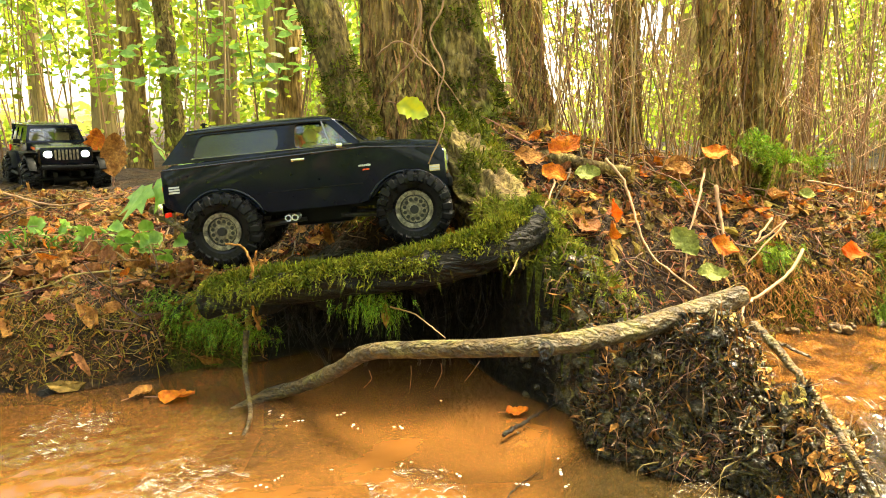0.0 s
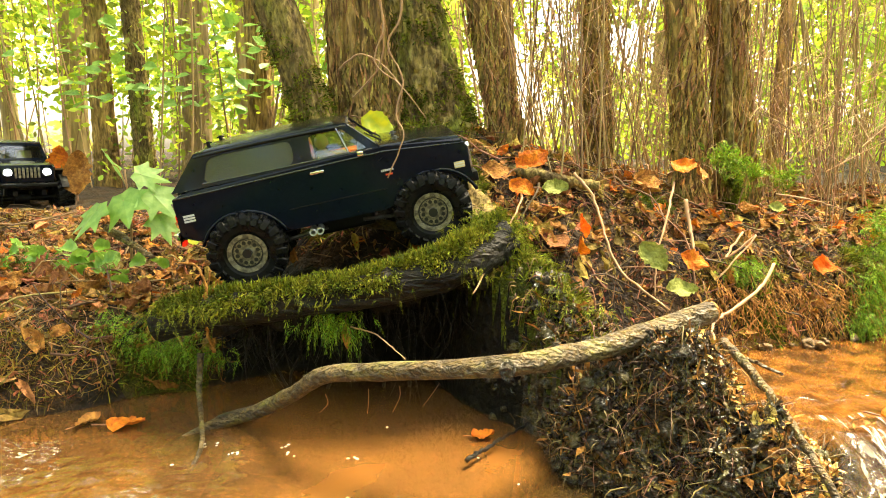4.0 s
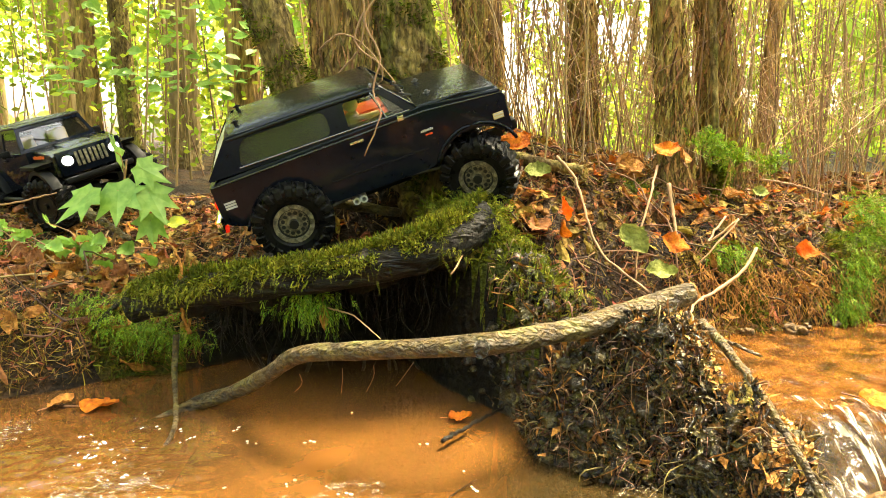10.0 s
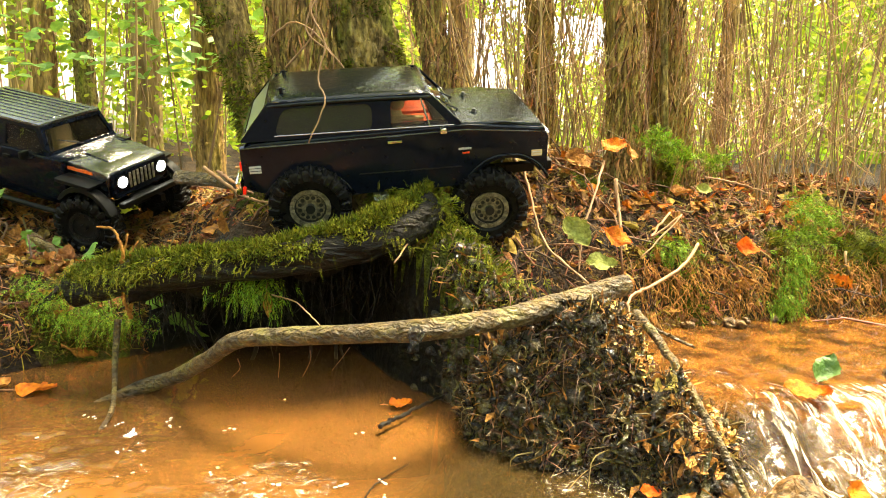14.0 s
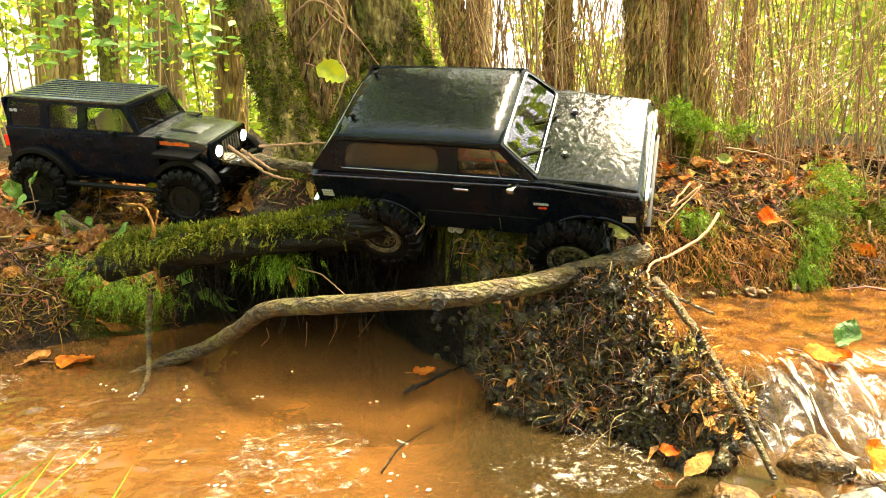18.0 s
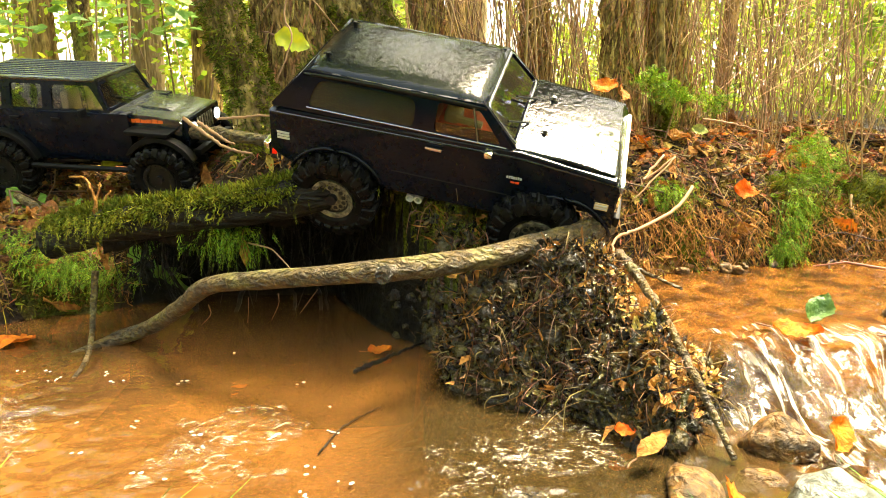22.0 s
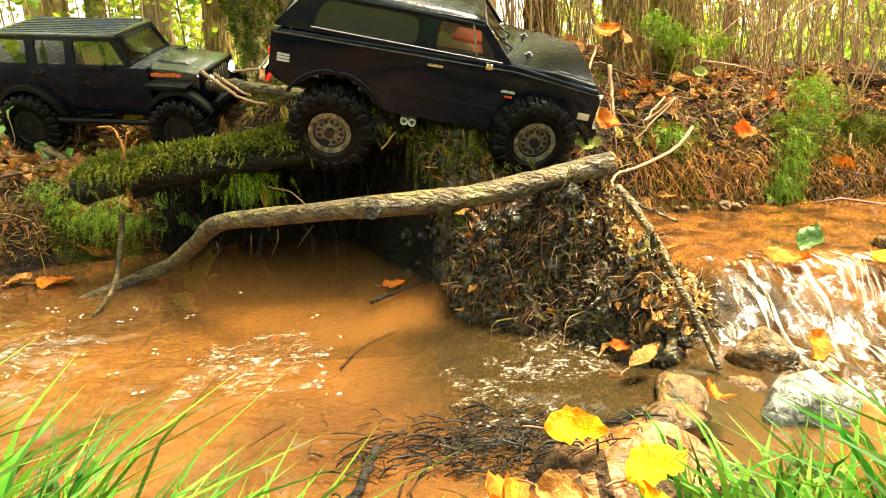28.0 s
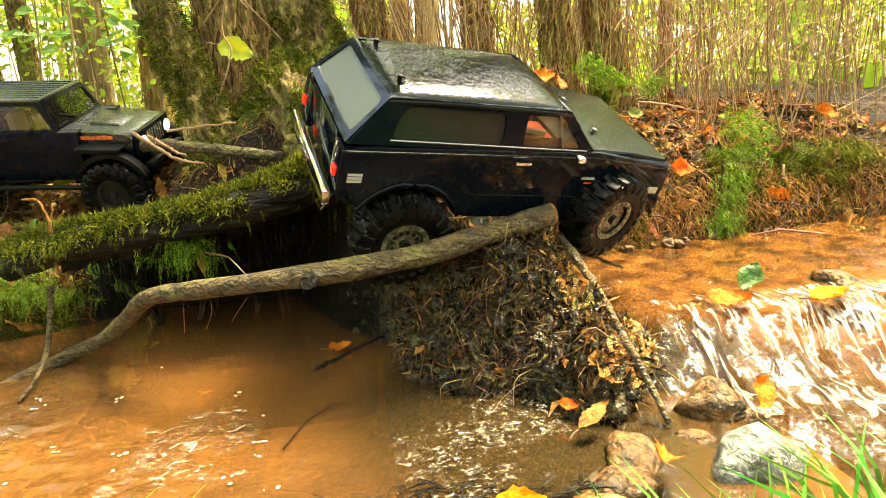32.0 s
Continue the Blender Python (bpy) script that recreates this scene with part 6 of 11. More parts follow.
for pos, size, m, lab, turn, tilt, roll, seed in (
    ((-0.02, 0.60, 0.522), 0.068, LEAF_YELLOW, "yellow green toothed leaf caught on a twig", 10, 20, 75, 1),
    ((0.832, 0.45, 0.252), 0.05, LEAF_RED, "bright red orange leaf on the bank", 5, 12, 70, 2),
    ((0.51, 0.30, 0.29), 0.05, LEAF_ORANGE, "orange leaf on the bank moss", -10, 25, 55, 3),
    ((0.433, 0.28, 0.302), 0.06, LEAF_PALE, "pale green mottled leaf hanging on a twig", -30, 50, 70, 4),
    ((0.447, 0.2, 0.262), 0.05, LEAF_PALE, "pale green leaf beside the branch end", 5, 10, 40, 5),
    ((0.553, 0.464, 0.44), 0.058, LEAF_ORANGE, "large orange leaf lying in the litter", 30, -15, 35, 6),
    ((0.585, 0.47, 0.43), 0.05, LEAF_TAN, "tan curled leaf in the litter", 80, -30, 50, 7),
    ((0.49, 0.48, 0.41), 0.06, LEAF_TAN, "pale orange leaf on the bank", 10, 5, 40, 8),
    ((0.277, 0.52, 0.452), 0.07, LEAF_ORANGE, "broad orange leaf on the bank's crest", 20, -25, 55, 9),
    ((0.215, 0.53, 0.428), 0.07, LEAF_TAN, "tan leaf under the slim trunk", -20, 15, 50, 10),
    ((0.25, 0.47, 0.40), 0.055, LEAF_ORANGE, "orange leaf on the mossy ridge", -35, 30, 40, 11),
    ((0.31, 0.46, 0.40), 0.05, LEAF_PALE, "faded green leaf in the litter", 5, 5, 40, 12),
    ((0.35, 0.42, 0.335), 0.055, LEAF_RED, "red brown leaf hanging over the bank", 60, 60, 60, 13),
    ((0.345, 0.40, 0.30), 0.045, LEAF_ORANGE, "small orange leaf over wet soil", 80, 50, 60, 14),
    ((0.765, 0.10, 0.125), 0.052, LEAF_DARK, "dark green leaf stuck in the stream", 35, -40, 20, 15),
    ((0.416, -0.174, 0.074), 0.05, LEAF_TAN, "long pale orange leaf at the dam's foot", 30, -15, 20, 16),
    ((0.405, -0.124, 0.066), 0.025, LEAF_RED, "small red leaf on wet mud", 0, 10, 40, 17),
    ((0.609, -0.177, 0.080), 0.047, LEAF_ORANGE, "orange leaf in the cascade", 50, -20, 40, 18),
    ((0.291, -0.351, 0.092), 0.052, LEAF_GOLD, "golden yellow leaf at the water's edge", -10, 5, 15, 19),
    ((0.329, -0.429, 0.105), 0.055, LEAF_GOLD, "yellow leaf on the near bank", 20, 0, 10, 20),
    ((0.444, -0.280, 0.082), 0.045, LEAF_ORANGE, "orange leaf on wet stones", 75, 15, 35, 21),
    ((0.225, -0.395, 0.070), 0.051, LEAF_ORANGE, "orange brown leaf on the near shore", 50, 20, 25, 22),
    ((0.263, -0.425, 0.085), 0.043, LEAF_TAN, "tan leaf on the near shore", -40, 0, 20, 23),
    ((0.142, 0.165, 0.056), 0.035, LEAF_ORANGE, "orange leaf floating against the dam", 5, 0, 8, 24),
    ((-0.404, 0.246, 0.056), 0.058, LEAF_ORANGE, "orange leaf floating at the bank", 5, 0, 5, 25),
    ((-0.467, 0.259, 0.056), 0.045, LEAF_TAN, "wet tan leaf at the water's edge", 60, 0, 5, 26),
    ((0.74, 0.465, 0.362), 0.034, LEAF_PALE, "pale round leaf on the bank", 0, 10, 65, 27),
    ((1.25, 0.6, 0.33), 0.06, LEAF_ORANGE, "orange leaf on the far mossy bank", 10, 10, 50, 28),
    ((-0.41, 0.7, 0.28), 0.05, LEAF_YELLOW, "pale yellow leaf behind the truck", -15, 5, 25, 29),
    ((0.69, 0.03, 0.118), 0.06, LEAF_ORANGE, "orange leaf washed by the stream", -25, 5, 10, 30),
    ((0.82, 0.0, 0.12), 0.07, LEAF_GOLD, "yellow leaf lying in white water", 15, 5, 10, 31),
    ((0.317, -0.462, 0.100), 0.051, LEAF_GOLD, "yellow leaf on orange silt", 100, 0, 25, 33),
    ((0.226, -0.410, 0.075), 0.040, LEAF_ORANGE, "curled orange leaf on wet debris", 70, 20, 45, 34),
    ((0.235, -0.452, 0.080), 0.043, LEAF_PALE, "green yellow leaf on wet debris", 10, 0, 20, 35),
    ((0.176, -0.436, 0.065), 0.036, LEAF_RED, "red orange leaf at the grass", 40, 0, 30, 36),
    ((-1.052, 1.600, 0.392), 0.15, LEAF_TAN, "big pale dead leaf standing behind the plants", 80, -75, 10, 37),
    ((-1.135, 1.650, 0.430), 0.11, LEAF_ORANGE, "big orange dead leaf standing behind the plants", 100, -80, 10, 38),
    ((0.63, 0.02, 0.105), 0.055, LEAF_TAN, "tan leaf at the cascade's lip", 40, 0, 15, 32),
):
    fallen_leaf(pos, size, m, lab, turn, tilt, roll, seed=seed, wide=0.36 if "long" in lab else 0.62)

# curled tan leaves piled on the bank
g = np.random.default_rng(3)
for k in range(26):
    c = ((-0.47, 0.47), (-0.70, 0.52), (-0.42, 0.56), (-0.62, 0.60))[k % 4]
    x, y = c[0] + g.normal() * 0.035, c[1] + g.normal() * 0.03
    fallen_leaf((x, y, 0), 0.04 + 0.03 * g.random(), (LEAF_TAN, LITTER, LEAF_TAN)[k % 3], ("curled tan dead leaf piled on the bank", "brown dead leaf piled on the bank", "curled tan dead leaf piled on the bank")[k % 3], g.random() * 360, g.normal() * 30, 20 + g.normal() * 30, seed=40 + k, curl=0.8, on_ground=True)
for k in range(40):
    x, y = 0.3 + 0.95 * g.random(), 0.42 + 0.42 * g.random()
    fallen_leaf((x, y, 0), 0.035 + 0.03 * g.random(), (LEAF_TAN, LITTER, LEAF_ORANGE, LITTER)[k % 4], ("tan dead leaf on the stream bank", "brown dead leaf on the stream bank", "orange dead leaf on the stream bank", "brown dead leaf on the stream bank")[k % 4], g.random() * 360, g.normal() * 25, 35 + g.normal() * 20, seed=80 + k, curl=0.6, on_ground=True)


def stems(name, lines, radius, material, label, category="twig", sides=6, n=26):
    made = []
    for k, pts in enumerate(lines):
        p = Pile()
        q = bend(pts, n)
        q[1:-1] += rng.normal(size=(n - 2, 3)) * min(radius, 0.003) * 0.3
        p.tube(q, np.linspace(radius, radius * 0.55, n), sides, 0.08)
        made.append(tagged(p.make(name, material), label, category))
    return made


stems("vine", [[(0.031, 0.200, 0.700), (0.027, 0.200, 0.656), (0.009, 0.200, 0.619), (0.030, 0.200, 0.574), (0.020, 0.200, 0.527), (0.030, 0.190, 0.492), (0.007, 0.190, 0.435)]], 0.0018, STEM, "thin pale vine hanging from above", "vine")
stems("vine", [[(-0.007, 0.450, 0.749), (-0.002, 0.450, 0.682), (-0.017, 0.450, 0.624), (0.028, 0.450, 0.584), (0.022, 0.470, 0.540)], [(-0.063, 0.550, 0.570), (-0.013, 0.500, 0.619), (-0.002, 0.480, 0.677), (-0.009, 0.480, 0.746)], [(-0.089, 0.550, 0.623), (-0.050, 0.520, 0.647), (-0.007, 0.500, 0.629), (0.046, 0.500, 0.568), (0.076, 0.550, 0.533)]], 0.002, STEM, "thin brown vine curling before the old tree", "vine")
stems("twig", [[(0.355, 0.500, 0.428), (0.385, 0.470, 0.383), (0.390, 0.400, 0.317), (0.401, 0.340, 0.266), (0.430, 0.200, 0.232)], [(0.705, 0.400, 0.265), (0.648, 0.340, 0.232), (0.545, 0.240, 0.218), (0.486, 0.170, 0.217), (0.472, 0.130, 0.196)]], 0.0032, STEM, "long pale bent twig leaning on the bank")
stems("twig", [[(0.531, 0.450, 0.412), (0.492, 0.380, 0.351), (0.462, 0.340, 0.292), (0.450, 0.310, 0.229)], [(0.785, 0.550, 0.381), (0.838, 0.520, 0.372), (0.897, 0.500, 0.354)], [(0.668, 0.450, 0.317), (0.615, 0.400, 0.277), (0.669, 0.400, 0.318), (0.578, 0.360, 0.243)], [(0.232, 0.500, 0.414), (0.246, 0.450, 0.385), (0.197, 0.350, 0.325), (0.131, 0.200, 0.263)]], 0.0024, STEM, "thin pale twig leaning on the bank")
stems("twig", [[(0.568, 0.480, 0.376), (0.556, 0.420, 0.313), (0.554, 0.380, 0.258)]], 0.0042, STEM, "short pale upright stick in the bank")
stems("stick", [[(0.468, 0.10, 0.212), (0.474, 0.0, 0.182), (0.482, -0.10, 0.132), (0.503, -0.175, 0.055)]], 0.0066, STICK, "thin wet stick lying down the dam", "stick", 8)
stems("stick", [[(0.48, 0.12, 0.2), (0.52, 0.14, 0.175), (0.575, 0.13, 0.15)]], 0.004, STICK, "short dark stick at the dam's top", "stick")
stems("dry_branch", [[(-0.30, 0.68, 0.352), (-0.166, 0.60, 0.348), (-0.07, 0.55, 0.339), (0.012, 0.51, 0.328), (0.06, 0.49, 0.322)]], 0.0145, STICK, "brown dead branch lying behind the log", "branch", 10)
CRUSHED = stems("dry_branch", [[(-0.566, 0.620, 0.319), (-0.508, 0.580, 0.294), (-0.456, 0.550, 0.268)]], 0.009, STICK, "short broken branch on the bank", "branch", 10)
stems("twig", [[(-0.172, 0.620, 0.377), (-0.098, 0.580, 0.382), (-0.028, 0.550, 0.388)]], 0.0032, STEM, "pale dry twig across the log's end")
stems("twig", [[(-0.222, 0.56, 0.380), (-0.146, 0.55, 0.327), (-0.095, 0.545, 0.314)], [(-0.20, 0.575, 0.372), (-0.16, 0.57, 0.345), (-0.13, 0.56, 0.33)]], 0.004, STEM, "pale broken stick leaning on the log")
stems("dry_stalk", [[(-0.273, 0.280, 0.157), (-0.280, 0.270, 0.196), (-0.280, 0.270, 0.249), (-0.272, 0.280, 0.290)], [(-0.274, 0.280, 0.157), (-0.270, 0.280, 0.211), (-0.271, 0.280, 0.256), (-0.258, 0.280, 0.278)], [(-0.284, 0.280, 0.193), (-0.279, 0.270, 0.267), (-0.298, 0.290, 0.295), (-0.332, 0.320, 0.295)]], 0.0028, LEAF_TAN, "orange dry plant stalk before the log", "stalk")
stems("root", [[(-0.634, 0.266, 0.050), (-0.592, 0.359, 0.050), (-0.543, 0.400, 0.075), (-0.482, 0.400, 0.124), (-0.429, 0.420, 0.179)]], 0.009, LOGWOOD, "dark wet root reaching into the pool", "root", 10)
stems("twig", [[(-0.056, 0.260, 0.200), (-0.015, 0.220, 0.197), (0.028, 0.100, 0.196)]], 0.0014, STEM, "fine grey twig hanging under the log")
CRUSHED += stems("twig", [[(-0.944, 0.750, 0.342), (-0.809, 0.720, 0.317), (-0.646, 0.680, 0.347)]], 0.003, STEM, "long dry stalk lying on the bank")
stems("twig", [[(0.109, 0.071, 0.062), (0.157, 0.127, 0.062), (0.208, 0.180, 0.062)]], 0.0034, LOGWOOD, "black wet twig sticking out of the dam")
stems("twig", [[(0.079, -0.125, 0.053), (0.102, -0.065, 0.053), (0.144, -0.016, 0.053)]], 0.0011, LOGWOOD, "thin dark twig floating in the pool")
def buttress():
    """The old tree's broad root, running down to the log and the dam."""
    root = tagged(new("root"), "broad mossy tree root sloping to the log", "root")
    pts = [(0.06, 0.76, 0.44), (0.10, 0.62, 0.385), (0.145, 0.46, 0.325), (0.19, 0.33, 0.27), (0.26, 0.23, 0.2)]
    body = noisy_tube("bark", pts, [0.085, 0.072, 0.058, 0.048, 0.03], 90, 72, BARK_MOSSY, root, "wet brown root bark", wob=0.2, seed=4, furrow=0.05)
    pick = [v for v in body.data.vertices if v.normal.z > 0.1 and v.co.z > 0.2 and vnoise(v.co.x, v.co.y, 0.06, 14) + 0.5 * vnoise(v.co.x, v.co.y, 0.02, 15) > 0.05 + 1.1 * np.exp(-(((v.co.x - 0.16) / 0.045) ** 2 + ((v.co.y - 0.45) / 0.06) ** 2))]
    p = Pile()
    tufts(p, [v.co[:] for v in pick], [v.normal[:] for v in pick], 0.012, 0.0013, 7, 0.3)
    p.make("moss", MOSS, root, "yellow green moss in patches", smooth=False)


buttress()
stems("root", [[(0.2, 0.72, 0.45), (0.3, 0.62, 0.42), (0.42, 0.55, 0.40)]], 0.018, BARK_MOSSY, "brown tree root crossing the bank", "root", 10)
for k in range(9):
    x = -0.2 + 0.045 * k
    stems("root", [[(x, 0.44, 0.22), (x + 0.02 * g.normal(), 0.42, 0.15), (x + 0.04 * g.normal(), 0.40, 0.07), (x + 0.05 * g.normal(), 0.38, -0.02)]], 0.003 + 0.003 * g.random(), LOGWOOD, "thin black root hanging under the bank", "root")
p = Pile()
for k in range(360):
    x, y = -0.26 + 0.4 * g.random(), 0.27 + 0.2 * g.random()
    z = 0.2 + 0.1 * (x + 0.26) + 0.01 * g.normal()
    ln = 0.02 + 0.11 * g.random() ** 2
    p.tube(bend([(x, y, z + 0.02), (x + 0.01 * g.normal(), y - 0.004, z - ln * 0.5), (x + 0.022 * g.normal(), y + 0.01 * g.normal(), z - ln)], 6), np.linspace(0.0013, 0.0004, 6) * (0.5 + g.random()), 4, cap=False)
tagged(p.make("root_hairs", LOGWOOD), "fine dark roots hanging in the dark hollow", "roots", kind="stuff")
fallen_leaf((-0.063, 0.260, 0.182), 0.045, LEAF_TAN, "orange dead leaf hanging below the log", 90, 85, 0, wide=0.3, seed=5)


# ---- ferny moss ----
def ferny(name, centers, reach, fronds, material, label, droop=0.8, out=(0, -1, 0.3)):
    root = tagged(new(name), label, "moss")
    centers = np.asarray(centers, float)
    per = max(1, fronds // len(centers))
    for c0 in centers:
        p = Pile()
        for k in range(per):
            c = c0 + rng.normal(size=3) * (0.018, 0.012, 0.012)
            d = np.array(out, float) + rng.normal(size=3) * 0.6
            d /= np.linalg.norm(d)
            ln = reach * (0.4 + 0.7 * rng.random())
            q = np.array([c + d * ln * t + np.array([0, 0, -droop * ln * t * t]) for t in np.linspace(0, 1, 7)])
            tg = np.gradient(q, axis=0)
            tg /= np.linalg.norm(tg, axis=1)[:, None]
            s = np.cross(tg, rng.normal(size=3))
            s /= np.linalg.norm(s, axis=1)[:, None] + 1e-9
            w = ln * 0.24
            for i in range(1, 7):
                for sg in (-1, 1):
                    tip = q[i] + sg * s[i] * w * (1.05 - i / 7) + tg[i] * w * 0.5
                    p.add([q[i - 1], q[i - 1] * 0.45 + tip * 0.55 - tg[i] * w * 0.1, tip, q[i] * 0.5 + tip * 0.5 + tg[i] * w * 0.12], [(0, 1, 2, 3)])
        p.make("clump", material, root, smooth=False)
    return root


ferny("fern_moss", [(-0.486, 0.420, 0.180), (-0.451, 0.410, 0.152), (-0.415, 0.400, 0.134), (-0.376, 0.385, 0.130), (-0.334, 0.370, 0.134), (-0.298, 0.360, 0.129), (-0.363, 0.390, 0.151)], 0.026, 520, FERN, "bright green ferny moss hanging over the pool")
ferny("fern_moss", [(-0.114, 0.270, 0.217), (-0.086, 0.260, 0.214), (-0.066, 0.270, 0.202)], 0.03, 230, FERN, "green moss tuft hanging below the log", 1.0)
ferny("fern_moss", [(0.93, 0.46, 0.15), (0.95, 0.47, 0.19), (0.97, 0.48, 0.22), (0.92, 0.45, 0.13)], 0.026, 420, FERN, "green ferny moss hanging into the stream", 1.0)
ferny("fern_moss", [(1.0, 0.53, 0.31), (1.05, 0.54, 0.30), (0.98, 0.52, 0.27), (1.05, 0.55, 0.26), (1.02, 0.56, 0.33)], 0.024, 800, FERN, "bright green moss cushion on the far bank", 0.5, (0, -0.8, 0.5))
ferny("fern_moss", [(0.69, 0.47, 0.25), (0.71, 0.47, 0.235), (0.67, 0.47, 0.24)], 0.03, 170, FERN, "small dark green moss cushion")
ferny("fern_moss", [(1.22, 0.55, 0.26), (1.28, 0.56, 0.25), (1.33, 0.57, 0.24), (1.25, 0.56, 0.2)], 0.026, 520, MOSS, "mossy cushion hanging from the bank", 0.8)
ferny("fern_moss", [(0.72, 0.60, 0.43), (0.76, 0.6, 0.42), (0.84, 0.62, 0.41), (0.70, 0.6, 0.45)], 0.035, 320, FERN, "green moss round the ivy stem's foot", 0.4, (0, -0.5, 0.8))
ferny("fern_moss", [(0.20, 0.30, 0.33), (0.16, 0.36, 0.35), (0.24, 0.27, 0.29), (0.2, 0.34, 0.34), (0.13, 0.31, 0.335)], 0.03, 620, MOSS, "moss cushion on the root beside the log", 0.5, (0, -0.5, 0.7))
ferny("fern_moss", [(0.25, 0.21, 0.21), (0.28, 0.2, 0.19), (0.23, 0.24, 0.24), (0.30, 0.2, 0.22), (0.26, 0.22, 0.26)], 0.035, 420, MOSS, "brown green moss hanging on the root mound", 1.0)
ferny("fern_moss", [(-0.345, 0.30, 0.225), (-0.32, 0.29, 0.235), (-0.36, 0.31, 0.21)], 0.022, 300, MOSS, "moss cushion on the log's end", 0.8, (0, -0.6, 0.5))
for k in range(4):
    ferny("fern_moss", [(-0.30 + 0.13 * k, 0.235 + 0.005 * k, 0.232 + 0.022 * k), (-0.26 + 0.13 * k, 0.232, 0.236 + 0.022 * k)], 0.018, 90, MOSS, "moss fringe hanging on the log", 1.0, (0, -0.7, 0.1))
# hanging dead grass on the right bank
p = Pile()
for k in range(420):
    x = 0.6 + 0.75 * rng.random()
    y = float(foot_y(x)) + 0.04 + 0.05 * rng.random()
    z = float(height(x, y, False)) + 0.02
    ln = 0.05 + 0.08 * rng.random()
    p.tube(bend([(x, y, z), (x + 0.02 * rng.normal(), y - 0.02, z - ln * 0.3), (x + 0.03 * rng.normal(), y - 0.035, z - ln)], 5), np.linspace(0.0011, 0.0005, 5), 3, cap=False)
tagged(p.make("hanging_grass", LEAF_TAN), "tan dead grass hanging over the bank", "grass", kind="stuff")


# black debris on the near shore
p = Pile()
for k in range(420):
    x, y = 0.22 + 0.07 * rng.normal(), -0.3 + 0.03 * rng.normal()
    z = max(float(height(x, y)), POOL) + 0.004
    a, ln = 6.28 * rng.random(), 0.006 + 0.02 * rng.random() ** 2
    d = np.array([math.cos(a), 0.6 * math.sin(a), 0.25 * rng.normal()])
    p.tube(bend([(x, y, z) - d * ln, (x, y, z + 0.006 * rng.random()), (x, y, z) + d * ln], 4), 0.0008 * (0.4 + rng.random()), 4, cap=False)
tagged(p.make("wet_debris", LOGWOOD), "black wet twigs washed onto the near shore", "debris", kind="stuff")
stems("root", [[(0.05, -0.5, 0.13), (0.09, -0.4, 0.06), (0.11, -0.36, 0.055), (0.125, -0.32, 0.07)]], 0.006, LOGWOOD, "dark bent root reaching from the near bank", "root", 8)


# ---- young maple and bramble ----
def maple_leaf(parent, pos, size, turn, tilt, roll):
    lobes = [(0, 1.0), (14, 0.62), (22, 0.5), (40, 0.86), (52, 0.55), (66, 0.45), (82, 0.66), (105, 0.4), (140, 0.38), (172, 0.22)]
    a = [(t, r) for t, r in lobes] + [(-t, r) for t, r in lobes[:0:-1]]
    v = [(0, 0, 0)] + [(size * r * math.cos(radians(t)), size * r * math.sin(radians(t)), 0.12 * size * (r - 0.4) * math.cos(radians(3 * t))) for t, r in a]
    f = [(0, i, i % len(a) + 1) for i in range(1, len(a) + 1)]
    ob = link("leaf", v, f, LEAF_GREEN, parent, smooth=False)
    ob.matrix_basis = pose(*pos, roll, tilt, turn)
    return ob


def make_maple():
    root = tagged(new("maple_seedling"), "young green maple plant with broad lobed leaves", "plant")
    lv = [((0.0, -0.02, 0.10), 0.085, -60, 40, 40), ((-0.05, -0.03, 0.08), 0.08, -120, 50, 10), ((0.055, -0.01, 0.11), 0.075, -20, 45, 30), ((0.03, 0.0, 0.15), 0.06, 20, 20, 50), ((-0.02, -0.01, 0.17), 0.065, 100, 10, 60), ((0.07, -0.02, 0.06), 0.06, -40, 60, 10)]
    p = Pile()
    p.tube(bend([(0, 0, -0.02), (0.004, 0, 0.06), (0, -0.004, 0.16)], 8), np.linspace(0.003, 0.0018, 8), 6)
    for pos, *_ in lv:
        p.tube(bend([(0.002, 0, pos[2] * 0.7), (pos[0] * 0.5, pos[1] * 0.5, pos[2] * 0.95), pos], 6), 0.0011, 5)
    p.make("stem", STEM, root)
    for pos, s, a, b, c in lv:
        maple_leaf(root, pos, s, a, b, c)
    return root


maple = make_maple()
MAPLE_FOOT = (-0.522, 0.62, 0.275)
maple.matrix_basis = pose(*MAPLE_FOOT)


def make_bramble(x, y, seed):
    gg = np.random.default_rng(seed)
    root = tagged(new("bramble_shoot"), "small plant with round bright green leaves", "plant", group="bramble shoots")
    z = float(height(x, y, False))
    tips = []
    for k in range(6):
        p = Pile()
        e = np.array([gg.normal() * 0.05, gg.normal() * 0.03 - 0.01, 0.03 + 0.05 * gg.random()])
        p.tube(bend([(0, 0, -0.01), e * (0.4, 0.4, 0.9), e], 6), 0.0011, 5)
        p.make("stem", STEM, root)
        tips.append(e)
    for e in tips:
        v, f = leaf_mesh(0.04, 0.034, 0.2, 0.03, int(gg.integers(99)))
        ob = link("leaf", v, f, LEAF_GREEN, root)
        ob.matrix_basis = pose(*e, 40 + gg.normal() * 15, gg.normal() * 20, gg.random() * 360)
    root.matrix_basis = pose(x, y, z)
    return root, x, y, z


BRAMBLES = [make_bramble(x, y, k) for k, (x, y) in enumerate(((-0.70, 0.66), (-0.63, 0.64), (-0.60, 0.70), (-0.76, 0.7), (-0.54, 0.62)))]
